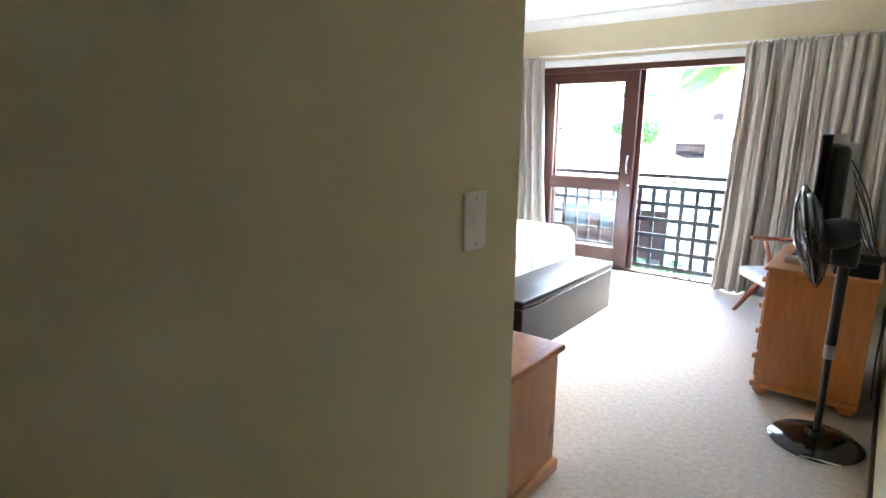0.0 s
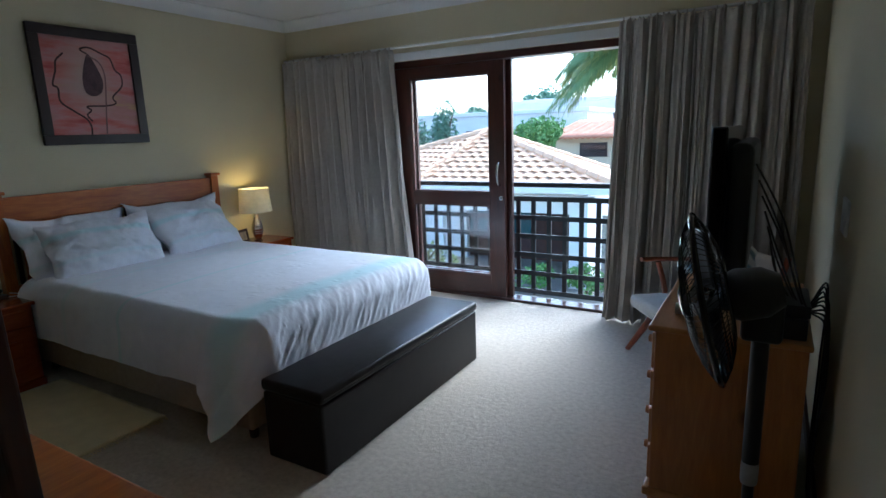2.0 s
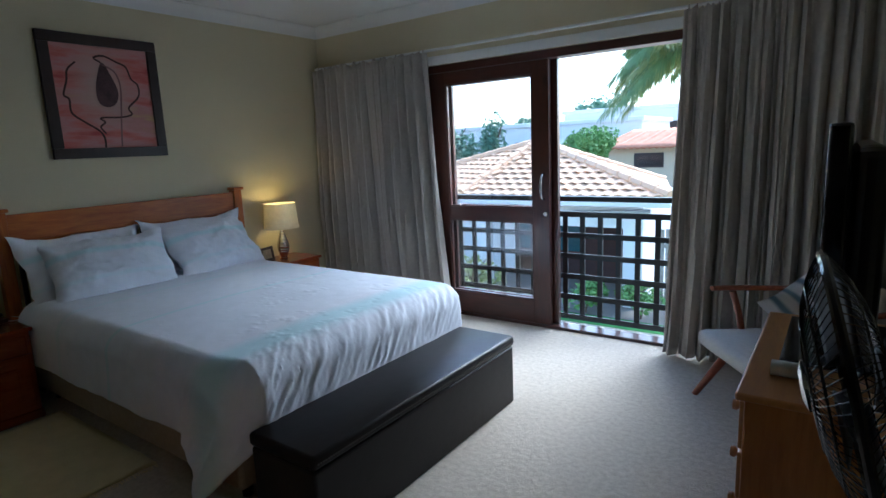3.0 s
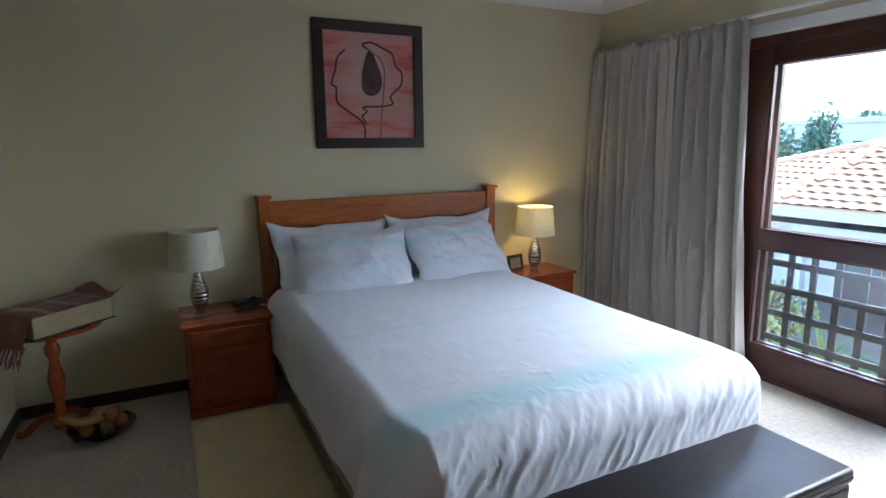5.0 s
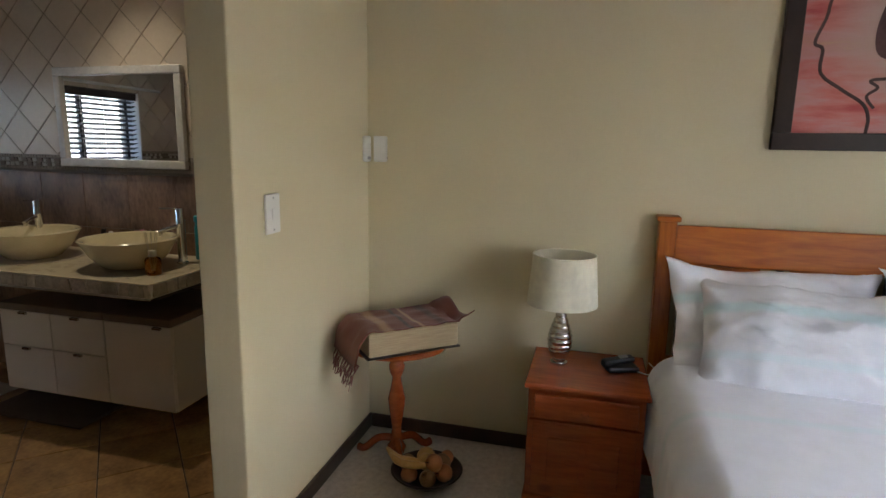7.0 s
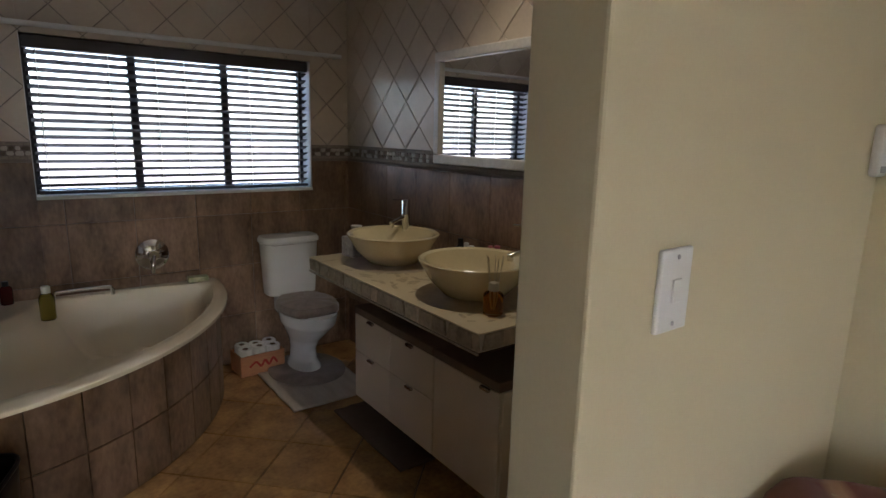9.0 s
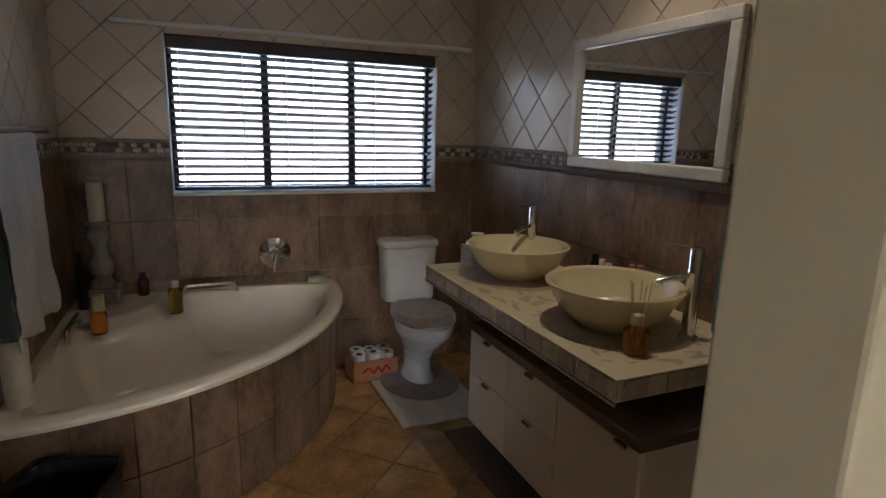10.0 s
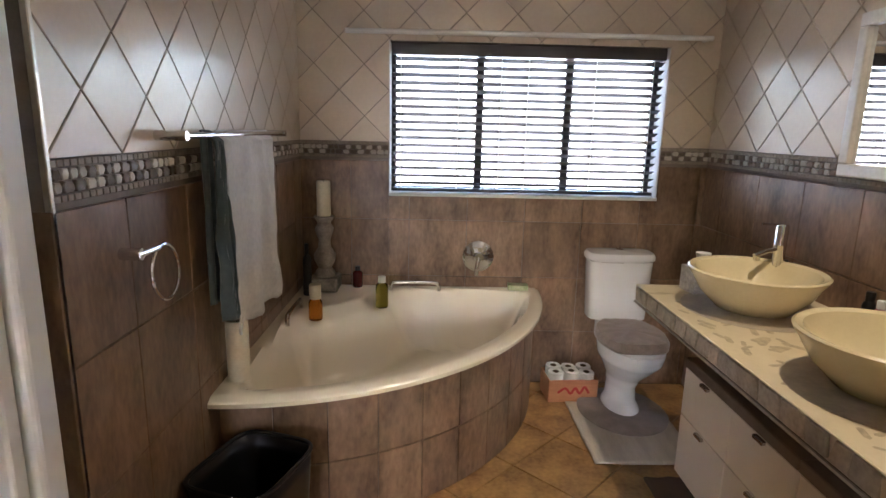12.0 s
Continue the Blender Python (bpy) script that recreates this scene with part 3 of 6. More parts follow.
def pillow(label, m, w=0.68, h=0.46, t=0.15, seed=0, flange=0.035):
    n1, n2 = 64, 46

    def f(sgn):
        def g(u, v):
            a, b = 2 * u - 1, 2 * v - 1
            p = (1 - abs(a) ** 2.6) * (1 - abs(b) ** 2.6)
            th = t * 0.5 * max(p, 0) ** 0.55
            cx = 1 + 0.075 * (abs(b) ** 3) - 0.03 * (1 - b * b) * abs(a)
            cy = 1 + 0.115 * (abs(a) ** 3) - 0.05 * (1 - a * a) * abs(b)
            wr = 0.026 * fbm(a * 1.9 + seed, b * 1.9, seed) * p - 0.002 * max(0.0, 0.12 - abs(fbm(a * 2.6 + b, b * 2.6 + seed, 3, 3))) / 0.12 * p + 0.009 * math.sin(9 * (a * 0.8 + b * (0.6 + 0.2 * seed)) + 4 * fbm(a * 2, b * 2, seed + 7)) * p * abs(a) + 0.009 * fbm(a * 5 + b * 2, b * 4, seed + 5) * p ** 0.5 + 0.003 * max(0.0, 1 - 4 * abs(fbm(a * 3.5 - b * 1.5, b * 3 + a, seed + 11))) * p ** 0.4
            edge = 0.022 * math.sin(a * 6 + seed) * (abs(b) ** 5) + 0.018 * math.sin(b * 7 + seed) * abs(a) ** 6 + 0.02 * fbm(a * 3, b * 3, seed + 2) * max(abs(a), abs(b)) ** 6
            return (a * w / 2 * cx, b * h / 2 * cy, sgn * (th + wr) + edge)
        return g

    bm = grid(n1, n2, f(1))
    grid(n1, n2, f(-1), bm=bm)
    bmesh.ops.remove_doubles(bm, verts=bm.verts, dist=0.0009)
    ob = part("pillow", bm, M_PILLOW, None, smooth=True)
    ob.matrix_basis = m
    return tagged(ob, label, "pillow", "pillows at the headboard")


def lean(x, y, z, back, turn=0.0, roll=0.0):
    """Pose of a pillow that leans back towards the headboard, its width along y."""
    return Matrix.Translation((x, y, z)) @ pose(0, 0, 0, 0, 0, 90 + turn) @ pose(0, 0, 0, 90 - back, 0, roll)


pillow("white pillow leaning upright against the pine headboard", lean(-4.115, 3.36, 0.765, 27, 2, 4), 0.76, 0.46, 0.14, 1)
pillow("white pillow leaning upright against the pine headboard", lean(-4.115, 4.12, 0.765, 27, -2, 1), 0.76, 0.46, 0.14, 2)
pillow("plump white pillow lying in front of another", lean(-3.945, 3.42, 0.755, 40, -4, -3), 0.70, 0.45, 0.19, 3)
pillow("plump white pillow lying in front of another", lean(-3.955, 4.13, 0.762, 40, 5, 4), 0.72, 0.45, 0.19, 4)

# ---- storage bench ----
bench = thing("storage_bench", "dark leather storage bench at the foot of the bed", "bench")
part("body", box(-1.985, -1.632, 2.962, 4.392, 0.0, 0.325, bev=0.012, seg=3), M_LEATHER, bench)
lid = bmesh.new()
bx(lid, -1.99, -1.626, 2.956, 4.398, 0.328, 0.385, bev=0.018, seg=4)
part("lid", lid, M_LEATHER, bench, "padded leather lid", smooth=True)
st = bmesh.new()
for i in range(118):
    y = 2.975 + i * 0.012
    bx(st, -1.628, -1.6235, y, y + 0.006, 0.352, 0.357)
part("stitching", st, M_STITCH, bench, "row of coarse stitches along the lid")


# ---- nightstands, lamps ----
def nightstand(label, x0, x1, y0, y1):
    ns = thing("nightstand", label, "nightstand", group="nightstands beside the bed")
    part("top", box(x0, x1 + 0.02, y0 - 0.015, y1 + 0.015, 0.508, 0.53, bev=0.007, seg=3), M_RED, ns)
    part("body", box(x0, x1, y0, y1, 0.05, 0.506, bev=0.003, seg=1), M_RED, ns)
    part("plinth", box(x0, x1 + 0.012, y0 - 0.008, y1 + 0.008, 0.0, 0.048, bev=0.006), M_RED, ns)
    dr = part("drawer", box(x1 + 0.001, x1 + 0.018, y0 + 0.025, y1 - 0.025, 0.388, 0.49, bev=0.008, seg=3), M_RED, ns)
    part("knob", lathe([(0, 0), (0.008, 0), (0.007, 0.010), (0.014, 0.018), (0.012, 0.026), (0, 0.029)], 16, pose(x1 + 0.018, (y0 + y1) / 2, 0.438, 0, 90)), M_RED, dr, smooth=True)
    dd = part("door", box(x1 + 0.001, x1 + 0.012, y0 + 0.025, y1 - 0.025, 0.065, 0.37, bev=0.004), M_RED, ns)
    part("panel", box(x1 + 0.011, x1 + 0.020, y0 + 0.085, y1 - 0.085, 0.125, 0.315, bev=0.006), M_RED, dd)
    ym = (y0 + y1) / 2
    for k in range(4):
        part("carving", lathe([(0, 0), (0.026, 0), (0.018, 0.005), (0, 0.007)], 12, Matrix.Translation((x1 + 0.019, ym + 0.045 * (k % 2 * 2 - 1) * (k < 2), 0.22 + 0.05 * (k % 2 * 2 - 1) * (k > 1))) @ pose(0, 0, 0, 0, 90) @ Matrix.Diagonal((1.0 if k > 1 else 0.6, 0.6 if k > 1 else 1.0, 1, 1))), M_RED, dd, smooth=True)
    part("moulding", box(x1 + 0.001, x1 + 0.018, y0 + 0.01, y1 - 0.01, 0.372, 0.383, bev=0.003), M_RED, ns)
    return ns


nightstand("red-brown wooden nightstand with one drawer and a panel door", -4.272, -3.858, 2.45, 2.892)
nightstand("red-brown wooden nightstand beside the curtain", -4.272, -3.93, 4.66, 5.10)


def table_lamp(label, x, y, lit):
    lamp = thing("table_lamp", label, "table lamp", Matrix.Translation((x, y, 0.531)), "bedside lamps")
    prof = [(0, 0), (0.034, 0), (0.036, 0.008)]
    for i in range(33):
        v = i / 32
        r = 0.016 + 0.042 * math.sin(math.pi * min(1, (v * 0.86 + 0.10))) ** 1.3 * (1 - 0.62 * v ** 1.6)
        prof.append((r + 0.0022 * math.cos(v * 2 * math.pi * 10), 0.012 + 0.225 * v))
    prof += [(0.010, 0.245), (0.010, 0.272), (0, 0.272)]
    part("base", lathe(prof, 28), M_SILVER, lamp, "ribbed silver vase-shaped base", smooth=True)
    sh = bmesh.new()
    zb, zt, rb, rt = 0.262, 0.47, 0.146, 0.129
    lathe([(rb, zb), (rt, zt), (rt - 0.003, zt), (rb - 0.003, zb), (rb, zb)], 40, bm=sh)
    part("shade", sh, M_SHADE, lamp, "cream cloth drum shade", smooth=True)
    part("shade_ring", tube([(math.cos(a) * rt, math.sin(a) * rt, zt) for a in [2 * math.pi * i / 32 for i in range(32)]], 0.0028, 6, True), M_SHADE, lamp, smooth=True)
    for i in range(3):
        a = 2 * math.pi * i / 3
        part("spoke", tube([(0.008 * math.cos(a), 0.008 * math.sin(a), 0.43), (rt * 0.98 * math.cos(a), rt * 0.98 * math.sin(a), 0.445)], 0.002, 5), M_SILVER, lamp)
    part("socket", lathe([(0, 0.27), (0.014, 0.27), (0.014, 0.32), (0, 0.32)], 14), M_WHITEPL, lamp, smooth=True)
    part("bulb", lathe([(0, 0.32), (0.012, 0.322), (0.024, 0.35), (0.026, 0.375), (0.016, 0.398), (0, 0.405)], 16), M_BULB if lit else M_WHITEPL, lamp, smooth=True)
    if lit:
        d = bpy.data.lights.new("lamp_light", "POINT")
        d.energy, d.color, d.shadow_soft_size = 0.36, (1.0, 0.62, 0.18), 0.03
        o = new("lamp_light", d)
        o.location = (x, y, 0.531 + 0.425)
    return lamp


table_lamp("silver table lamp with a cream shade, unlit", -4.09, 2.55, False)
table_lamp("silver table lamp with a cream shade, switched on", -4.11, 4.87, True)

pf = thing("photo_frame", "small dark photo frame standing on the nightstand", "photo frame", Matrix.Translation((-4.12, 4.715, 0.531)) @ pose(0, 0, 0, 0, -10, 12))
fb = bmesh.new()
for a in ((-0.075, 0.075, 0.0, 0.022), (-0.075, 0.075, 0.098, 0.12)):
    bx(fb, -0.008, 0.008, a[0], a[1], a[2], a[3], bev=0.002, seg=1)
for a in (-0.075, 0.053):
    bx(fb, -0.008, 0.008, a, a + 0.022, 0.022, 0.098, bev=0.002, seg=1)
part("frame", fb, M_FRAMEBLK, pf)
part("photo", box(-0.002, 0.002, -0.053, 0.053, 0.022, 0.098), material("faded photo", (0.42, 0.36, 0.26), (0.20, 0.17, 0.13), scale=30), pf)
part("strut", box(-0.05, -0.008, -0.01, 0.01, 0.0, 0.004), M_FRAMEBLK, pf)

ph = thing("telephone", "black cordless telephone on its charging base", "telephone", Matrix.Translation((-4.10, 2.80, 0.531)) @ pose(0, 0, 0, 0, 0, 20))
part("charging_base", box(-0.05, 0.05, -0.065, 0.065, 0, 0.022, bev=0.008), M_BLACK, ph)
hs = part("handset", box(-0.022, 0.022, -0.07, 0.06, 0.024, 0.046, bev=0.008, m=pose(0, 0, 0.004, 8)), M_BLACK, ph)
part("screen", box(-0.014, 0.014, 0.0, 0.035, 0.046, 0.049, m=pose(0, 0, 0.004, 8)), M_GREYPL, hs)
part("cord", tube(spline([(0.04, 0.05, 0.006), (0.08, 0.085, 0.006), (0.05, 0.135, 0.004), (-0.05, 0.15, 0.002)]), 0.0025, 6), M_WHITEPL, ph, smooth=True)

# ---- picture ----
pic = thing("picture", "abstract red and pink flower painting in a dark frame", "painting", Matrix.Translation((WX + 0.004, 3.675, 1.833)))
PW, PH = 0.735, 0.785
fr = bmesh.new()
fw = 0.066
bx(fr, 0, 0.028, -PW / 2, PW / 2, PH / 2 - fw, PH / 2, bev=0.004)
bx(fr, 0, 0.028, -PW / 2, PW / 2, -PH / 2, -PH / 2 + fw, bev=0.004)
bx(fr, 0, 0.028, -PW / 2, -PW / 2 + fw, -PH / 2 + fw, PH / 2 - fw, bev=0.004)
bx(fr, 0, 0.028, PW / 2 - fw, PW / 2, -PH / 2 + fw, PH / 2 - fw, bev=0.004)
part("frame", fr, M_FRAMEBLK, pic)


def canvas_paint():
    m = bpy.data.materials.new("brushed red and pink canvas")
    m.use_nodes = True
    n, ln = m.node_tree.nodes, m.node_tree.links
    b = n["Principled BSDF"]
    co = n.new("ShaderNodeTexCoord")
    mp = n.new("ShaderNodeMapping")
    mp.inputs["Scale"].default_value = (1, 0.8, 4.0)
    ln.new(co.outputs["Object"], mp.inputs["Vector"])
    a = n.new("ShaderNodeTexNoise")
    a.inputs["Scale"].default_value, a.inputs["Detail"].default_value, a.inputs["Roughness"].default_value = 2.6, 6.0, 0.6
    ln.new(mp.outputs["Vector"], a.inputs["Vector"])
    r = n.new("ShaderNodeValToRGB")
    r.color_ramp.elements[0].position, r.color_ramp.elements[0].color = 0.30, (0.40, 0.055, 0.05, 1)
    r.color_ramp.elements[1].position, r.color_ramp.elements[1].color = 0.74, (0.52, 0.36, 0.15, 1)
    for p, c in ((0.42, (0.52, 0.15, 0.13)), (0.52, (0.50, 0.24, 0.23)), (0.62, (0.46, 0.22, 0.19))):
        e = r.color_ramp.elements.new(p)
        e.color = (*c, 1)
    ln.new(a.outputs["Fac"], r.inputs["Fac"])
    # pale bloom round the flower's heart
    vl = n.new("ShaderNodeVectorMath")
    vl.operation = "DISTANCE"
    ml = n.new("ShaderNodeMapping")
    ml.inputs["Scale"].default_value = (0, 1.25, 1)
    ln.new(co.outputs["Object"], ml.inputs["Vector"])
    ln.new(ml.outputs["Vector"], vl.inputs[0])
    vl.inputs[1].default_value = (0, -0.02, 0.06)
    mr = n.new("ShaderNodeMapRange")
    mr.inputs["From Min"].default_value, mr.inputs["From Max"].default_value = 0.08, 0.30
    mr.inputs["To Min"].default_value, mr.inputs["To Max"].default_value = 0.9, 0.0
    ln.new(vl.outputs["Value"], mr.inputs["Value"])
    mx = n.new("ShaderNodeMix")
    mx.data_type = "RGBA"
    mx.inputs[7].default_value = (0.46, 0.33, 0.28, 1)
    ln.new(mr.outputs[0], mx.inputs[0])
    ln.new(r.outputs["Color"], mx.inputs[6])
    ln.new(mx.outputs[2], b.inputs["Base Color"])
    b.inputs["Roughness"].default_value = 0.55
    bp = n.new("ShaderNodeBump")
    bp.inputs["Strength"].default_value, bp.inputs["Distance"].default_value = 0.3, 0.003
    ln.new(a.outputs["Fac"], bp.inputs["Height"])
    ln.new(bp.outputs["Normal"], b.inputs["Normal"])
    return m


part("canvas", box(0.002, 0.014, -PW / 2 + fw - 0.004, PW / 2 - fw + 0.004, -PH / 2 + fw - 0.004, PH / 2 - fw + 0.004), canvas_paint(), pic, "brushed pink and red canvas")
M_LINE = material("dark brown painted line", (0.05, 0.015, 0.014), rough=0.5)
M_LINE2 = material("grey rose painted line", (0.22, 0.11, 0.11), rough=0.5)


def stroke(pts, r, mat):
    line = [(0.0145, (px - 238) / 318 * (PW - 2 * fw), (290 - py) / 376 * (PH - 2 * fw)) for px, py in pts]
    bm = tube(spline(line, 6), r, 6)
    for v in bm.verts:
        v.co.x = 0.0145 + (v.co.x - 0.0145) * 0.3
    part("stroke", bm, mat, pic, smooth=True)


stroke([(153, 165), (125, 195), (118, 235), (103, 285), (118, 300), (120, 350), (160, 385), (200, 415), (213, 445), (212, 478)], 0.0062, M_LINE)
stroke([(235, 160), (213, 145), (245, 135), (290, 155), (318, 170), (332, 215), (352, 235), (350, 280), (310, 325), (318, 350), (280, 362), (210, 366), (222, 382), (205, 400), (220, 425)], 0.0062, M_LINE)
stroke([(238, 168), (275, 190), (290, 240), (283, 330), (275, 400), (268, 476)], 0.006, M_LINE2)
hl = bmesh.new()
pts = [(238, 160), (218, 205), (206, 265), (212, 310), (238, 325), (268, 310), (280, 265), (262, 205)]
loop = spline([(0.0155, (a - 238) / 318 * (PW - 2 * fw), (290 - b) / 376 * (PH - 2 * fw)) for a, b in pts], 6, True)
ctr = hl.verts.new((0.018, 0.005, 0.02))
ring = [hl.verts.new(p) for p in loop]
for i in range(len(ring)):
    hl.faces.new((ctr, ring[i], ring[(i + 1) % len(ring)]))
part("seed_head", hl, material("dark plum paint", (0.10, 0.04, 0.045), (0.035, 0.012, 0.014), rough=0.5, scale=8), pic)

# ---- wall fittings ----
def light_switch(label, m, w=0.085, h=0.135):
    s = thing("light_switch", label, "light switch", m)
    part("plate", box(-w / 2, w / 2, -0.010, 0, -h / 2, h / 2, bev=0.004), M_WHITEPL, s)
    part("rocker", box(-0.012, 0.012, -0.014, -0.010, -0.02, 0.02, bev=0.002, seg=1), M_WHITEPL, s)
    for z in (-0.4 * h, 0.4 * h):
        part("screw", lathe([(0, 0), (0.004, 0), (0.0035, 0.0015), (0, 0.0015)], 10, pose(0, -0.010, z, 90)), M_GREYPL, s)
    return s


light_switch("white light switch plate on the cream partition", pose(-3.438, SY, 1.196, 0, 0, 180))
light_switch("white light switch plate on the entrance wall", pose(-0.885, 1.366, 1.178, 0, 0, 90), 0.106, 0.168)
for nm, x0, x1, y0, y1, z in (("alarm_sensor", -4.278, -4.215, SY, SY + 0.022, 1.415), ("alarm_keypad", WX, WX + 0.028, SY + 0.035, SY + 0.10, 1.415)):
    s = thing(nm, "small cream alarm box fixed high in the wall corner", "alarm box")
    part("case", box(x0, x1, y0, y1, z - 0.06, z + 0.06, bev=0.008), M_WHITEPL, s)
    part("lens", box(x0 + 0.015, x1 - 0.012, y0 + 0.012, y1 + 0.002, z - 0.05, z - 0.035, bev=0.002, seg=1), M_GREYPL, s)


# ---- pedestal table, book, fruit bowl ----
TX, TY = -4.03, 1.84
tb = thing("pedestal_table", "small turned red wooden pedestal table in the corner", "table", Matrix.Translation((TX, TY, 0)))
part("top", lathe([(0, 0.555), (0.20, 0.555), (0.235, 0.565), (0.24, 0.576), (0.232, 0.586), (0, 0.586)], 40), M_RED, tb, smooth=True)
part("column", lathe([(0, 0.03), (0.035, 0.03), (0.045, 0.06), (0.028, 0.09), (0.022, 0.16), (0.034, 0.24), (0.040, 0.30), (0.026, 0.36), (0.020, 0.40), (0.033, 0.43), (0.036, 0.46), (0.022, 0.49), (0.04, 0.535), (0.05, 0.554), (0, 0.554)], 22), M_RED, tb, smooth=True)
for i in range(3):
    a = radians(25 + 120 * i)
    part("foot", tube(spline([(0.02 * math.cos(a), 0.02 * math.sin(a), 0.10), (0.09 * math.cos(a), 0.09 * math.sin(a), 0.085), (0.16 * math.cos(a), 0.16 * math.sin(a), 0.022), (0.20 * math.cos(a), 0.20 * math.sin(a), 0.018)]), 0.018, 8), M_RED, tb, smooth=True)

bk = thing("book", "thick old book under a woven red cloth on the table", "book", Matrix.Translation((-3.985, 1.872, 0.587)) @ pose(0, 0, 0, 0, 0, 132))
pages = material("aged page edges", (0.46, 0.37, 0.22), (0.30, 0.23, 0.13), rough=0.9, scale=40, fine=250, stretch=(0.3, 0.3, 6), bump=0.6)
part("page_block", box(-0.20, 0.20, -0.16, 0.13, 0.008, 0.108, bev=0.006), pages, bk)
part("cover", box(-0.21, 0.21, -0.165, 0.14, 0.0, 0.007, bev=0.002, seg=1), M_FRAMEBLK, bk)


def throw_cloth():
    def f(u, v):
        a, b = -0.33 + 0.60 * u, -0.175 + 0.37 * v
        z = 0.114 + 0.012 * fbm(a * 8, b * 8, 1)
        if a < -0.205:
            z -= min(0.135, (-0.205 - a) * 1.25)
        if a > 0.20:
            z += 0.30 * (a - 0.20) + 0.022 * math.sin(b * 22)
        if b > 0.13:
            z -= (b - 0.13) * 1.2
        if b < -0.165:
            z += 0.004
        return (max(a, -0.235 - 0.25 * max(0, -0.205 - a)), b, z)

    return grid(40, 26, f)


m_cloth = banded("woven red brown cloth", (0.155, 0.042, 0.027), [(-0.12, 0.03, (0.40, 0.24, 0.13), 1.3), (-0.02, 0.015, (0.05, 0.03, 0.03), 1.5), (0.03, 0.012, (0.40, 0.26, 0.15), 1.3), (0.13, 0.03, (0.06, 0.03, 0.025), 1.4)], "X", wr=30)
cl = part("cloth", throw_cloth(), m_cloth, bk, "fringed red and brown woven cloth", smooth=True)
solid(cl, 0.005)
fringe = bmesh.new()
rnd = random.Random(5)
for i in range(46):
    b = -0.17 + 0.34 * i / 45
    tube([(-0.245, b, -0.015 + 0.01 * rnd.random()), (-0.262 - 0.015 * rnd.random(), b + rnd.uniform(-0.01, 0.01), -0.055), (-0.26 - 0.03 * rnd.random(), b + rnd.uniform(-0.015, 0.015), -0.085 - 0.03 * rnd.random())], 0.0022, 4, bm=fringe)
part("fringe", fringe, m_cloth, bk)

FBX, FBY = -3.885, 2.03
bowl = thing("fruit_bowl", "dark wooden bowl of fruit standing on the carpet", "bowl", Matrix.Translation((FBX, FBY, 0)))
part("dish", lathe([(0, 0.004), (0.07, 0.002), (0.075, 0.01), (0.145, 0.055), (0.155, 0.066), (0.147, 0.068), (0.07, 0.02), (0, 0.016)], 36), M_FRAMEBLK, bowl, smooth=True)
m_or = material("dull orange fruit", (0.42, 0.17, 0.055), (0.30, 0.11, 0.035), rough=0.55, scale=12)
m_ye = material("yellow ochre fruit", (0.46, 0.29, 0.09), (0.34, 0.19, 0.05), rough=0.5, scale=12)
m_br = material("brown pear", (0.26, 0.15, 0.065), (0.18, 0.09, 0.04), rough=0.6, scale=12)
for i, (dx, dy, dz, r, mt) in enumerate(((0.075, -0.055, 0.075, 0.036, m_or), (0.085, 0.03, 0.075, 0.036, m_br), (0.03, 0.085, 0.078, 0.038, m_or), (-0.03, 0.06, 0.085, 0.040, m_br), (-0.06, -0.02, 0.085, 0.042, m_ye), (0.02, 0.0, 0.11, 0.036, m_ye), (0.0, -0.085, 0.08, 0.036, m_br), (0.045, 0.045, 0.125, 0.038, m_or), (-0.075, 0.07, 0.09, 0.03, m_or))):
    fr_ = thing("fruit", "round ripe fruit lying in the dark bowl", "fruit", Matrix.Translation((FBX + dx, FBY + dy, dz)) @ pose(0, 0, 0, 20 * i, 35 * i, 0), "fruit in the bowl")
    part("flesh", lathe([(0, -r * 0.85), (r * 0.35, -r * 0.9), (r * 0.85, -r * 0.5), (r, 0), (r * 0.88, r * 0.5), (r * 0.4, r * 0.92), (r * 0.12, r * 0.84), (0, r * 0.8)], 16), mt, fr_, smooth=True)
    part("stalk", tube([(0, 0, r * 0.78), (0.002, 0.001, r * 1.15)], 0.002, 5), M_FRAMEBLK, fr_)
for i, (dx, dy, rz) in enumerate(((0.055, -0.09, 30), (0.085, -0.06, 38))):
    bn = thing("banana", "yellow-brown banana curved over the fruit", "banana", Matrix.Translation((FBX + dx, FBY + dy, 0.125)) @ pose(0, 0, 0, 0, 0, rz + 60), "fruit in the bowl")
    part("peel", tube(spline([(-0.08, 0.02, 0.03), (-0.04, -0.002, 0.012), (0.0, -0.008, 0.004), (0.045, -0.002, 0.0), (0.085, 0.02, -0.01)]), 0.016, 9, taper=[min(1, 0.35 + 3.2 * min(k, 32 - k) / 32) for k in range(33)]), m_ye, bn, smooth=True)

# ---- rug ----
rug = thing("rug", "pale yellow rug with a short fringe beside the bed", "rug")


def rug_f(u, v):
    return (-3.80 + 1.03 * u, 2.44 + 0.53 * v + 0.006 * fbm(u * 5, 0, 1), 0.012 + 0.003 * fbm(u * 7, v * 4, 2))


solid(part("weave", grid(40, 20, rug_f), M_RUG, rug, smooth=True), 0.010, -1.0)
for e, s in ((-3.80, -1), (-2.77, 1)):
    fg = bmesh.new()
    for i in range(60):
        y = 2.445 + 0.52 * i / 59
        tube([(e, y, 0.008), (e + s * 0.02, y + rnd.uniform(-0.006, 0.006), 0.006), (e + s * (0.03 + 0.012 * rnd.random()), y + rnd.uniform(-0.01, 0.01), 0.004)], 0.0018, 4, bm=fg)
    part("fringe", fg, M_RUG, rug)

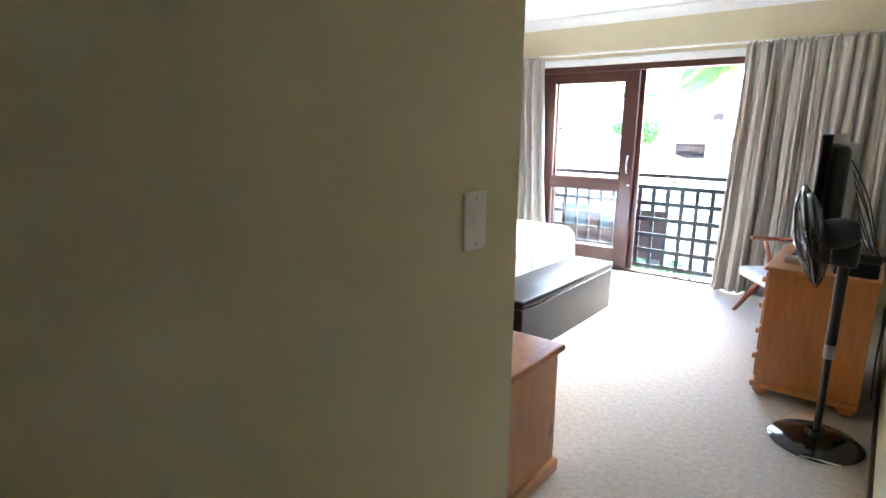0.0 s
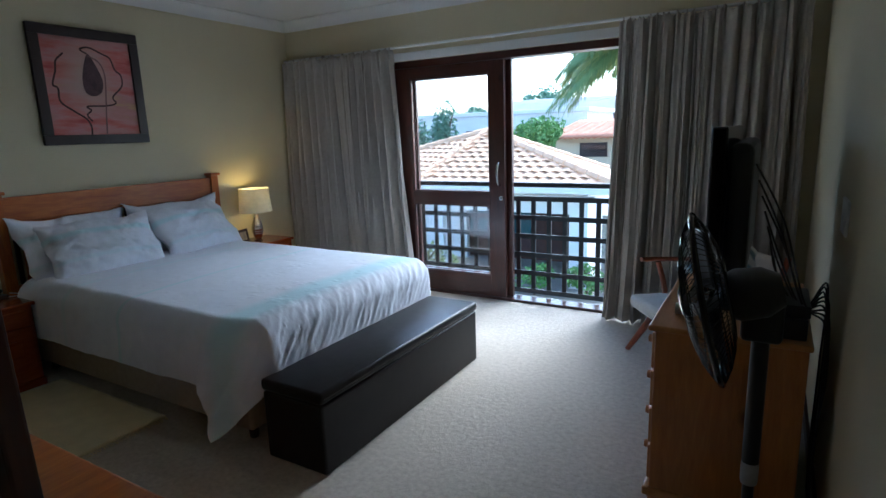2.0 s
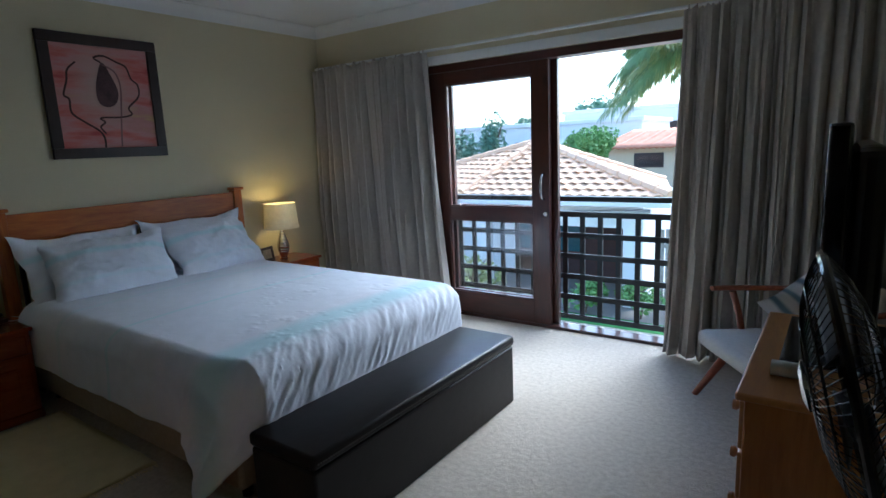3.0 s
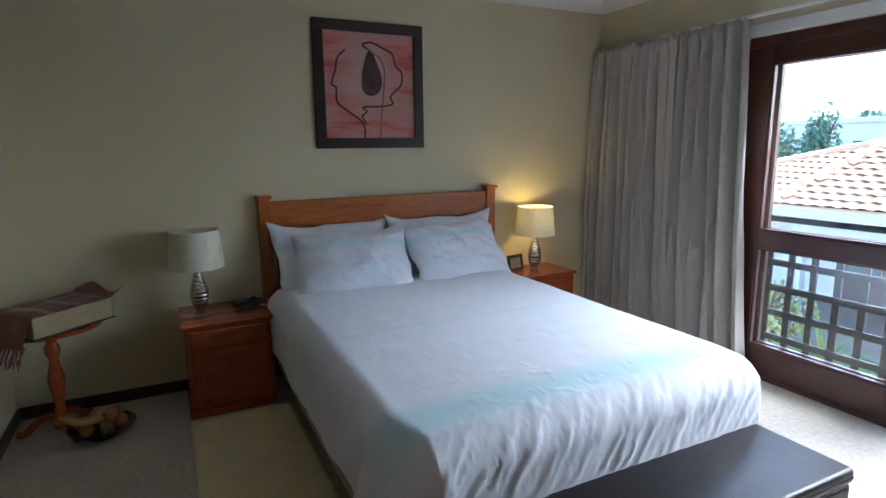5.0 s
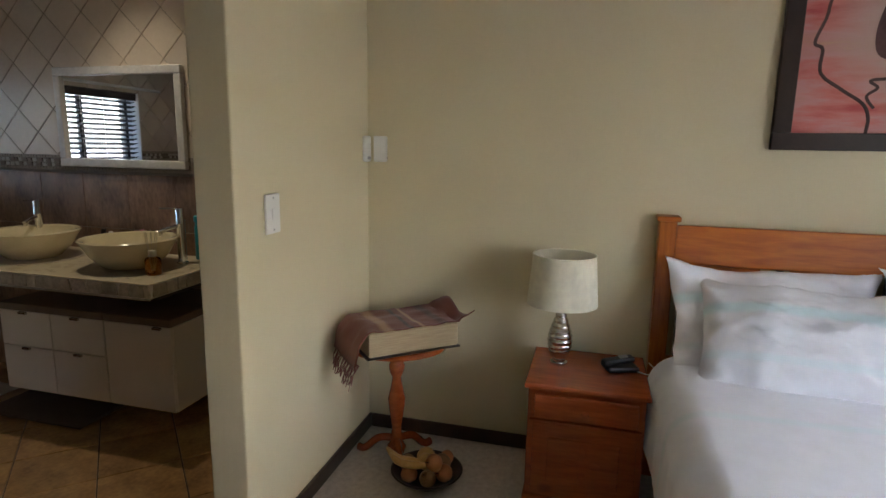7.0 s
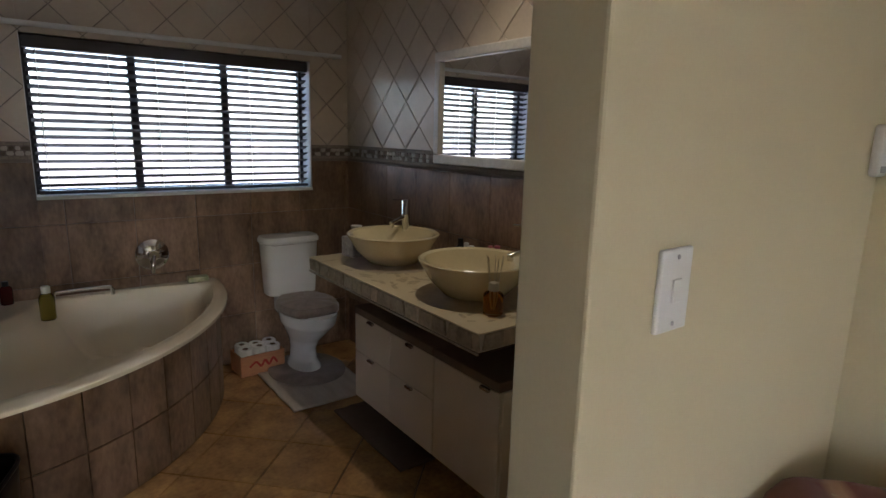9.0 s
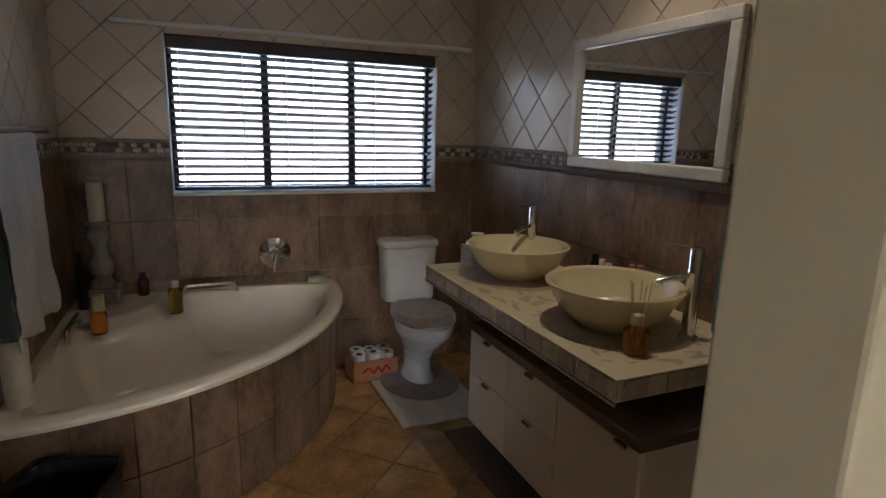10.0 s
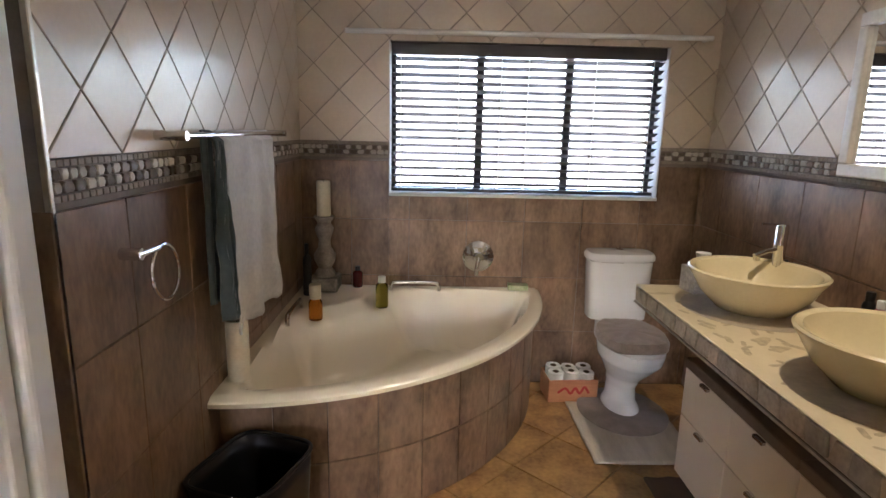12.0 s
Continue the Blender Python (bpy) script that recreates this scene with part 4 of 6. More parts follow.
# ---- chest of drawers, television, fan ----
CX0, CX1, CY0, CY1, CZ = -0.395, 0.075, 3.40, 4.20, 0.735
ch = thing("chest_of_drawers", "golden pine chest of drawers under the television", "chest of drawers")
part("carcass", box(CX0, CX1, CY0, CY1, 0.075, CZ - 0.024, bev=0.004), M_CHEST, ch)
part("top", box(CX0 - 0.022, CX1 + 0.01, CY0 - 0.018, CY1 + 0.018, CZ - 0.022, CZ, bev=0.008, seg=3), M_CHEST_X, ch)
part("plinth", box(CX0 - 0.022, CX1, CY0 - 0.014, CY1 + 0.014, 0.05, 0.085, bev=0.008, seg=3), M_CHEST_X, ch)
for x in (CX0 + 0.03, CX1 - 0.05):
    for y in (CY0 + 0.04, CY1 - 0.04):
        part("foot", lathe([(0, 0), (0.025, 0), (0.042, 0.02), (0.04, 0.04), (0.028, 0.05), (0, 0.05)], 16, pose(x, y, 0.001)), M_CHEST, ch, smooth=True)
for i in range(4):
    z0 = 0.10 + i * 0.151
    dr = part("drawer", box(CX0 - 0.014, CX0 - 0.0005, CY0 + 0.03, CY1 - 0.03, z0, z0 + 0.14, bev=0.004), M_CHEST_X, ch)
    for y in (CY0 + 0.16, CY1 - 0.16):
        part("knob", lathe([(0, 0), (0.010, 0), (0.008, 0.012), (0.017, 0.022), (0.015, 0.032), (0, 0.035)], 16, pose(CX0 - 0.014, y, z0 + 0.07, 0, -90)), M_CHEST, dr, smooth=True)

tv = thing("television", "flat black television standing on the pine chest, edge on", "television")
part("panel", box(-0.255, -0.205, 3.46, 4.42, 0.845, 1.425, bev=0.008), M_GLOSSBLACK, tv)
part("back_cover", box(-0.205, -0.125, 3.50, 4.36, 0.90, 1.37, bev=0.03, seg=3), M_BLACK, tv)
part("screen", box(-0.2575, -0.2545, 3.485, 4.395, 0.875, 1.40), material("dark screen glass", (0.006, 0.006, 0.007), rough=0.06, bump=0), tv)
part("neck", box(-0.225, -0.165, 3.86, 4.02, 0.745, 0.90, bev=0.008), M_BLACK, tv)
part("foot", box(-0.34, -0.06, 3.66, 4.14, CZ + 0.001, CZ + 0.014, bev=0.005), M_GLOSSBLACK, tv)

for nm, lb, a in (("set_top_box", "black set-top box stacked behind the television", (-0.10, 0.07, 3.43, 3.68, CZ + 0.075, CZ + 0.115)), ("media_player", "black media player on top of the pine chest", (-0.12, 0.065, 3.42, 3.72, CZ + 0.001, CZ + 0.072))):
    bxm = thing(nm, lb, "media box")
    part("case", box(*a, bev=0.005), M_BLACK, bxm)
    part("front_panel", box(a[0] - 0.003, a[0], a[2] + 0.02, a[3] - 0.02, a[4] + 0.01, a[5] - 0.01), M_GLOSSBLACK, bxm)
cyl = thing("deodorant_can", "small white spray can on the chest edge", "spray can", Matrix.Translation((-0.35, 3.56, CZ)))
part("body", lathe([(0, 0.0), (0.022, 0), (0.022, 0.07), (0.018, 0.078), (0, 0.08)], 18, pose(0, 0, 0.022, 0, 90)), M_WHITEPL, cyl, smooth=True)
cab = thing("cables", "tangle of black cables hanging behind the chest", "cable")
for i in range(9):
    y0 = 3.46 + 0.02 * i
    sway = rnd.uniform(-0.02, 0.03)
    part("cable", tube(spline([(-0.12 + 0.012 * i, y0 + 0.05, 1.30 - 0.055 * i), (-0.03 + sway * 0.4, y0, 1.12 - 0.04 * i), (0.045 + sway * 0.4, y0 - 0.02, 0.86 - 0.01 * i), (0.108 + 0.004 * (i % 3), y0 - 0.04, 0.80 + 0.012 * i), (0.118 + 0.004 * (i % 4), y0 - 0.05 + sway, 0.62), (0.112, y0 - 0.06 - sway, 0.35), (0.12, y0 - 0.03, 0.12)]), 0.0035, 6), M_BLACK, cab, smooth=True)
sk = thing("wall_socket", "white double wall socket above the chest", "socket")
part("plate", box(TVX - 0.010, TVX, 3.62, 3.77, 1.05, 1.17, bev=0.003), M_WHITEPL, sk)
part("switch", box(TVX - 0.014, TVX - 0.010, 3.64, 3.665, 1.10, 1.125), M_WHITEPL, sk)

FX, FY = -0.065, 3.035
fan = thing("pedestal_fan", "black pedestal fan standing beside the pine chest", "fan", Matrix.Translation((FX, FY, 0)))
part("base_plate", lathe([(0, 0.0), (0.192, 0.0), (0.197, 0.008), (0.18, 0.022), (0.09, 0.036), (0.045, 0.046), (0.034, 0.07), (0, 0.07)], 48), M_GLOSSBLACK, fan, "round gloss black base", smooth=True)
part("chrome_trim", box(-0.06, 0.10, -0.006, 0.006, -0.002, 0.008, bev=0.002, seg=1, m=pose(0.02, -0.186, 0.006, -20, 0, 6)), M_CHROME, fan)
part("lower_pole", tube([(0, 0, 0.06), (0, 0, 0.46)], 0.0155, 14), M_BLACK, fan, smooth=True)
part("collar", lathe([(0, 0.425), (0.021, 0.425), (0.023, 0.435), (0.023, 0.485), (0.019, 0.492), (0, 0.492)], 18), M_GREYPL, fan, "grey height collar", smooth=True)
part("upper_pole", tube([(0, 0, 0.492), (0, 0, 0.92)], 0.0225, 14), M_BLACK, fan, smooth=True)
part("control_box", box(-0.05, 0.05, -0.045, 0.055, 0.86, 0.985, bev=0.015, seg=3), M_BLACK, fan, smooth=True)
HC = Vector((-0.125, -0.15, 1.0))
HM = Matrix.Translation(HC) @ pose(0, 0, 0, 0, 0, 5) @ pose(0, 0, 0, 0, -103, 0)
part("motor_housing", lathe([(0, -0.17), (0.04, -0.168), (0.062, -0.13), (0.066, -0.07), (0.055, -0.045), (0, -0.045)], 24, HM), M_BLACK, fan, smooth=True)
part("neck", tube([HM @ Vector((0, 0, -0.11)), Vector((-0.02, -0.02, 0.95)), Vector((0, 0, 0.91))], 0.024, 10), M_BLACK, fan, smooth=True)
RC = 0.216
for name, sgn in (("front_grille", 1), ("rear_grille", -1)):
    g = bmesh.new()
    for i in range(84):
        a = 2 * math.pi * i / 84
        tw = 0.35 * sgn
        tube([HM @ Vector((r * RC * math.cos(a + tw * (r - 0.2)), r * RC * math.sin(a + tw * (r - 0.2)), sgn * (0.055 - 0.050 * r ** 3.2))) for r in (0.18, 0.4, 0.62, 0.82, 0.94, 1.0)], 0.0011, 4, bm=g)
    for rr in (0.5, 0.78):
        tube([HM @ Vector((rr * RC * math.cos(2 * math.pi * i / 48), rr * RC * math.sin(2 * math.pi * i / 48), sgn * (0.055 - 0.050 * rr ** 3.2))) for i in range(48)], 0.0018, 5, True, bm=g)
    part(name, g, M_GLOSSBLACK, fan, "spiral wire fan grille")
part("rim", tube([HM @ Vector((RC * math.cos(2 * math.pi * i / 56), RC * math.sin(2 * math.pi * i / 56), 0)) for i in range(56)], 0.008, 8, True), M_GLOSSBLACK, fan, smooth=True)
part("hub_badge", lathe([(0, 0.056), (0.042, 0.054), (0.044, 0.060), (0.03, 0.066), (0, 0.067)], 24, HM), M_CHROME, fan, smooth=True)
for k in range(3):
    def blade(u, v, k=k):
        r = 0.03 + 0.15 * u
        a = 2 * math.pi * k / 3 + (v - 0.5) * (1.25 - 0.2 * u) + 0.25 * u
        return HM @ Vector((r * math.cos(a), r * math.sin(a), 0.022 * (2 * v - 1)))

    solid(part("blade", grid(8, 8, blade), M_BLACK, fan, smooth=True), 0.003)

# ---- armchair ----
ac = thing("armchair", "low wooden armchair with a pale padded seat by the curtain", "armchair", Matrix.Translation((-0.35, 4.96, 0)) @ pose(0, 0, 0, 0, 0, -54) @ Matrix.Diagonal((1, 1, 0.86, 1)))
# local: x to its right, y to its back
m_seat = material("pale seat cloth", (0.74, 0.72, 0.69), (0.66, 0.64, 0.61), rough=0.9, scale=40, fine=300, bump=0.3)


sb = box(-0.285, 0.285, -0.375, 0.245, 0.335, 0.435, bev=0.04, seg=5)
for v in sb.verts:
    v.co.z += 0.012 * (1 - (v.co.x / 0.285) ** 2) * (v.co.z > 0.385) - 0.03 * (v.co.y + 0.065)
part("seat", sb, m_seat, ac, "pale grey padded seat", smooth=True)
for x in (-0.235, 0.235):
    part("front_leg", tube([(x * 1.2, -0.37, 0.0), (x, -0.19, 0.33)], 0.025, 10, taper=[0.7, 1.1]), M_RED_X, ac, smooth=True)
    part("back_leg", tube([(x * 1.1, 0.32, 0.0), (x, 0.20, 0.33)], 0.025, 10, taper=[0.7, 1.1]), M_RED_X, ac, smooth=True)
    part("back_post", tube(spline([(x, 0.20, 0.33), (x, 0.25, 0.55), (x * 0.96, 0.32, 0.80)]), 0.017, 10), M_RED_X, ac, smooth=True)
    part("arm_support", tube(spline([(x * 1.02, -0.14, 0.36), (x * 1.14, -0.15, 0.52), (x * 1.16, -0.19, 0.68)]), 0.018, 10), M_RED_X, ac, smooth=True)
    arm = tube(spline([(x * 1.18, -0.30, 0.705), (x * 1.18, -0.18, 0.70), (x * 1.14, 0.05, 0.685), (x * 1.02, 0.28, 0.68)]), 0.022, 10)
    for v in arm.verts:
        v.co.z = 0.69 + (v.co.z - 0.69) * 0.75
    part("armrest", arm, M_RED_X, ac, smooth=True)
part("seat_rail", box(-0.235, 0.235, -0.21, -0.18, 0.305, 0.345, bev=0.006), M_RED_X, ac)
bk_ = bmesh.new()
bx(bk_, -0.225, 0.225, -0.045, 0.045, -0.20, 0.20, bev=0.04, seg=4, m=Matrix.Translation((0, 0.23, 0.60)) @ pose(0, 0, 0, -12))
part("backrest", bk_, m_seat, ac, "pale padded backrest", smooth=True)
cu = pillow("blue and white striped cushion on the armchair", Matrix.Translation((-0.23, 4.96, 0.555)) @ pose(0, 0, 0, 0, 0, 25) @ pose(0, 0, 0, 66, 0, 0) @ pose(0, 0, 0, 0, 0, 38), 0.42, 0.42, 0.12, 6)
cu.data.materials[0] = banded("blue striped cotton", (0.72, 0.74, 0.76), [(c, 0.022, (0.16, 0.26, 0.36), 1.7) for c in (-0.16, -0.08, 0.0, 0.08, 0.16)], "X")
cu["category"] = "cushion"
del cu["group"]

# ---- long low cabinet ----
lc = thing("low_cabinet", "long low pine cabinet against the bedroom wall", "cabinet")
part("top", box(-2.33, -0.905, SY + 0.018, 2.075, 0.545, 0.575, bev=0.010, seg=3), M_PINE, lc)
part("body", box(-2.30, -0.925, SY + 0.02, 2.045, 0.06, 0.543, bev=0.003, seg=1), M_CHEST, lc)
part("plinth", box(-2.32, -0.905, SY + 0.018, 2.06, 0.0, 0.06, bev=0.008, seg=3), M_CHEST_X, lc)
for i in range(3):
    x0 = -2.27 + i * 0.455
    d = part("door", box(x0, x0 + 0.43, 2.046, 2.058, 0.09, 0.52, bev=0.004), M_CHEST, lc)
    part("knob", lathe([(0, 0), (0.010, 0), (0.008, 0.012), (0.016, 0.02), (0.014, 0.03), (0, 0.033)], 14, pose(x0 + 0.38, 2.058, 0.33, -90)), M_CHEST, d, smooth=True)
lm = thing("leaning_mirror", "tall mirror in a dark red wooden frame leaning on the cabinet", "mirror", Matrix.Translation((-1.43, 1.714, 0.577)) @ pose(0, 0, 0, 1.2))
part("frame_foot", box(-0.33, 0.33, 0.0, 0.042, 0.0, 0.06, bev=0.006), M_MERANTI_X, lm)
part("frame_head", box(-0.33, 0.33, 0.0, 0.042, 1.34, 1.40, bev=0.006), M_MERANTI_X, lm)
for x in (-0.33, 0.27):
    part("frame_side", box(x, x + 0.06, 0.0, 0.042, 0.06, 1.34, bev=0.006), M_MERANTI, lm)
part("glass", box(-0.272, 0.272, 0.012, 0.018, 0.058, 1.342), M_MIRROR, lm, "silvered mirror glass")
# laptop-like slab stands in for an unidentified curved dark object with pale blue
lt = thing("laptop", "flat dark case with a pale blue patch, standing in for a curved dark object", "laptop", Matrix.Translation((-1.26, 1.83, 0.576)) @ pose(0, 0, 0, 0, 0, 14))
part("case", box(-0.13, 0.13, -0.09, 0.09, 0, 0.020, bev=0.009, seg=3), M_BLACK, lt)
part("sticker", box(0.02, 0.10, -0.06, -0.03, 0.0205, 0.0215), material("pale blue paper", (0.40, 0.52, 0.56), rough=0.6), lt)


# ---- bathroom shell ----
BZ0, BZ1 = 1.26, 1.347                           # mosaic band
WIN = (-4.11, -2.665, 1.075, 1.852)               # window opening x0 x1 z0 z1
setting("floor_bathroom", box(MX - 0.2, -1.0, BY - 0.2, 1.50, -0.25, -0.010), M_GROUT, "bathroom floor bed under the tiles")
setting("threshold", box(JX, -2.2, 1.46, 1.505, -0.01, 0.004, bev=0.002, seg=1), M_BROWNCAP, "strip between carpet and tiles")
wall_mirror = setting("wall_mirror", box(MX - 0.2, MX, BY - 0.25, JB, 0.0, CEIL), M_GROUT_L, "tiled wall behind the basins")
wb = bmesh.new()
bx(wb, MX, WIN[0], BY - 0.22, BY, 0.0, CEIL)
bx(wb, WIN[1], -1.0, BY - 0.22, BY, 0.0, CEIL)
bx(wb, WIN[0], WIN[1], BY - 0.22, BY, 0.0, WIN[2])
bx(wb, WIN[0], WIN[1], BY - 0.22, BY, WIN[3], CEIL)
wall_window = setting("wall_window", wb, M_GROUT_L, "tiled wall with the blinded window")
wall_bath = setting("wall_bath", box(LX, LX + 0.12, BY, 0.636, 0.0, CEIL), M_GROUT_L, "tiled wall beside the corner bath")
setting("wall_shower", box(-1.15, -1.0, BY, JB, 0.0, CEIL), M_TILE_LOW, "brown tiled wall of the shower corner")
setting("wall_shower_side", box(LX + 0.12, -1.15, 0.55, 0.63, 0.0, CEIL), M_TILE_LOW, "brown tiled return wall of the shower corner")
setting("tile_edge", box(LX - 0.010, LX + 0.004, 0.630, 0.642, 0.0, CEIL, bev=0.002, seg=1), material("white metal tile edge", (0.66, 0.62, 0.57), rough=0.3, metal=0.6), "pale metal strip on the tiled corner")
sf = thing("shower_enclosure", "white shower enclosure at the tiled corner", "shower")
part("post", box(LX - 0.045, LX + 0.015, 0.735, 0.80, 0.0, 2.05, bev=0.012, seg=3), M_WHITEPL, sf)
part("post", box(LX - 0.030, LX + 0.02, 0.81, 0.845, 0.0, 2.05, bev=0.006), M_WHITEPL, sf)
part("bottom_rail", box(LX - 0.03, LX + 0.02, 0.845, 1.45, 0.0, 0.05, bev=0.006), M_WHITEPL, sf)
part("top_rail", box(LX - 0.03, LX + 0.02, 0.845, 1.45, 2.0, 2.05, bev=0.006), M_WHITEPL, sf)
part("end_cap", box(LX - 0.01, LX + 0.11, 0.6305, 0.645, 0.0, 1.25, bev=0.002, seg=1), M_TILE_LOW, sf)

# ---- bath ----
bath = thing("corner_bath", "ivory corner bath with a curved tiled front", "bathtub", Matrix.Translation((LX, BY, 0)))
BA, BB, BR = 1.300, 1.365, 0.565


def bath_top(u, v):
    """u: angle from the window wall to the side wall; v: from the corner to the rim."""
    a = u * math.pi / 2
    s = v
    x, y = -BA * math.cos(a) * s, BB * math.sin(a) * s
    edge = min(1.0, max(0.0, min(-x, y) - 0.055) / 0.11)
    edge = edge * edge * (3 - 2 * edge)
    if s > 0.955:
        dep = 0.0
    elif s > 0.83:
        k = (0.955 - s) / 0.125
        dep = k * k * (3 - 2 * k)
    elif s > 0.50:
        dep = 1.0
    elif s > 0.36:
        k = (s - 0.36) / 0.14
        dep = 0.10 + 0.90 * k * k * (3 - 2 * k)
    elif s > 0.33:
        dep = 0.10 * (s - 0.33) / 0.03
    else:
        dep = 0.0
    z = BR - 0.31 * dep * edge
    if s > 0.985:
        z -= 0.012 * ((s - 0.985) / 0.015) ** 2
    return (min(x, -0.003), max(y, 0.003), z)


tubm = grid(56, 60, bath_top)
part("tub", tubm, M_ACRYLIC, bath, smooth=True)


def rim_face(u, v):
    a = u * math.pi / 2
    k = 1.0 + (0.003 if v > 0.2 else -0.03) + (-0.004 if v > 0.9 else 0)
    return (min(-BA * math.cos(a) * k, -0.003), max(BB * math.sin(a) * k, 0.003), BR - 0.040 + 0.030 * v)


part("rim", grid(56, 6, rim_face), M_ACRYLIC, bath, smooth=True)
part("panel", grid(48, 2, lambda u, v: (min(-1.255 * math.cos(u * math.pi / 2), -0.002), max(1.265 * math.sin(u * math.pi / 2), 0.002), 0.0 + 0.522 * v)), M_GROUT, bath, "curved panel behind the brown tiles")
for k in range(11):
    for r, (z0, z1) in enumerate(((0.006, 0.255), (0.261, 0.52))):
        a0, a1 = (k + 0.012) / 11 * math.pi / 2, (k + 0.988) / 11 * math.pi / 2

        def tl(u, v, a0=a0, a1=a1, z0=z0, z1=z1):
            a = a0 + (a1 - a0) * u
            return (min(-1.262 * math.cos(a), -0.002), max(1.272 * math.sin(a), 0.002), z0 + (z1 - z0) * v)

        solid(part("tile", grid(5, 1, tl), M_TILE_LOW, bath), 0.008)
for ctr, ax in (((-0.62, 0.10), "x"), ((-0.085, 0.55), "y")):
    p = [(-0.13, 0.0), (-0.125, 0.035), (-0.09, 0.045), (0.09, 0.045), (0.125, 0.035), (0.13, 0.0)]
    part("grab_handle", tube(spline([(ctr[0] + (a if ax == "x" else 0), ctr[1] + (a if ax == "y" else 0), BR + b) for a, b in p], 5), 0.010, 10), M_CHROME, bath, "chrome grab handle", smooth=True)
mx_ = thing("bath_mixer", "chrome mixer tap on the tiled wall over the bath", "tap", pose(-3.155, BY + 0.008, 0.74, -90))
part("rose", lathe([(0, 0), (0.082, 0.0), (0.085, 0.006), (0.06, 0.022), (0.03, 0.03), (0.028, 0.06), (0, 0.062)], 28), M_CHROME, mx_, smooth=True)
part("lever", tube(spline([(0, 0.0, 0.055), (0.01, 0.045, 0.075), (0.012, 0.09, 0.07)]), 0.011, 10), M_CHROME, mx_, smooth=True)

# ---- toilet ----
tc = thing("toilet", "white ceramic toilet with a fluffy grey-brown seat cover", "toilet", Matrix.Translation((-3.905, BY, 0)) @ Matrix.Diagonal((0.88, 0.95, 1.0, 1.0)))


def cis(u, v):
    a = 2 * math.pi * u
    w = 0.175 + 0.018 * v
    d = 0.085 + 0.008 * v
    c, s = math.cos(a), math.sin(a)
    e = 0.45
    return (w * math.copysign(abs(c) ** e, c), 0.10 + d * math.copysign(abs(s) ** e, s), 0.44 + 0.315 * v)


cist = grid(40, 8, cis, True)
part("cistern", cist, M_CERAMIC, tc, smooth=True)


def lidf(u, v):
    a = 2 * math.pi * u
    c, s = math.cos(a), math.sin(a)
    pr = [(0.0, 0.757), (1.0, 0.757), (1.06, 0.765), (1.06, 0.785), (1.0, 0.80), (0.0, 0.806)]
    k, z = pr[int(round(v * 5))]
    return (0.193 * k * math.copysign(abs(c) ** 0.45, c), 0.10 + 0.093 * k * math.copysign(abs(s) ** 0.45, s), z)


part("cistern_lid", grid(40, 5, lidf, True), M_CERAMIC, tc, smooth=True)
part("flush_button", lathe([(0, 0.805), (0.022, 0.805), (0.024, 0.812), (0, 0.816)], 18, pose(0, 0.10, 0)), M_CHROME, tc, smooth=True)


def pan(u, v):
    a = 2 * math.pi * u
    c, s = math.cos(a), math.sin(a)
    pr = [(0.105, 0.155, 0.31, 0.0), (0.105, 0.155, 0.31, 0.03), (0.085, 0.125, 0.30, 0.07), (0.080, 0.12, 0.30, 0.14), (0.095, 0.14, 0.32, 0.20), (0.135, 0.19, 0.36, 0.27), (0.172, 0.235, 0.385, 0.33), (0.180, 0.245, 0.39, 0.375), (0.180, 0.245, 0.39, 0.395), (0.0, 0.0, 0.39, 0.397)]
    k = v * (len(pr) - 1)
    i = min(int(k), len(pr) - 2)
    t = k - i
    w, d, y, z = (pr[i][q] * (1 - t) + pr[i + 1][q] * t for q in range(4))
    return (w * c, y + d * s * (1 if s > 0 else 0.95), z)


part("pan", grid(40, 36, pan, True), M_CERAMIC, tc, smooth=True)
part("pan_neck", box(-0.10, 0.10, 0.02, 0.24, 0.30, 0.442, bev=0.03, seg=3), M_CERAMIC, tc, smooth=True)


def cover(u, v):
    a = 2 * math.pi * u
    c, s = math.cos(a), math.sin(a)
    pr = [(1.0, 0.398), (1.05, 0.41), (1.05, 0.43), (0.98, 0.448), (0.6, 0.456), (0.0, 0.458)]
    k, z = pr[int(round(v * 5))]
    return (0.186 * k * c, 0.385 + 0.238 * k * (s if s < 0.75 else 0.75 + 0.2 * (s - 0.75)), z + 0.004 * fbm(c * k * 9, s * k * 9, 1) * (k > 0.3))


part("seat_cover", grid(48, 5, cover, True), M_FLUFF, tc, "fluffy grey-brown seat cover", smooth=True)
part("waste_pipe", tube([(-0.05, 0.16, 0.20), (-0.16, 0.10, 0.20), (-0.30, 0.09, 0.20)], 0.05, 14), M_CREAMBOWL, tc, "cream waste pipe", smooth=True)

pm = thing("pedestal_mat", "grey mat curved round the toilet foot", "mat")
part("weave", lathe([(0, 0.010), (0.21, 0.010), (0.225, 0.018), (0.215, 0.026), (0, 0.026)], 36, pose(-3.895, -0.97, 0) @ Matrix.Diagonal((1, 1.15, 1, 1))), M_FLUFF, pm, smooth=True)
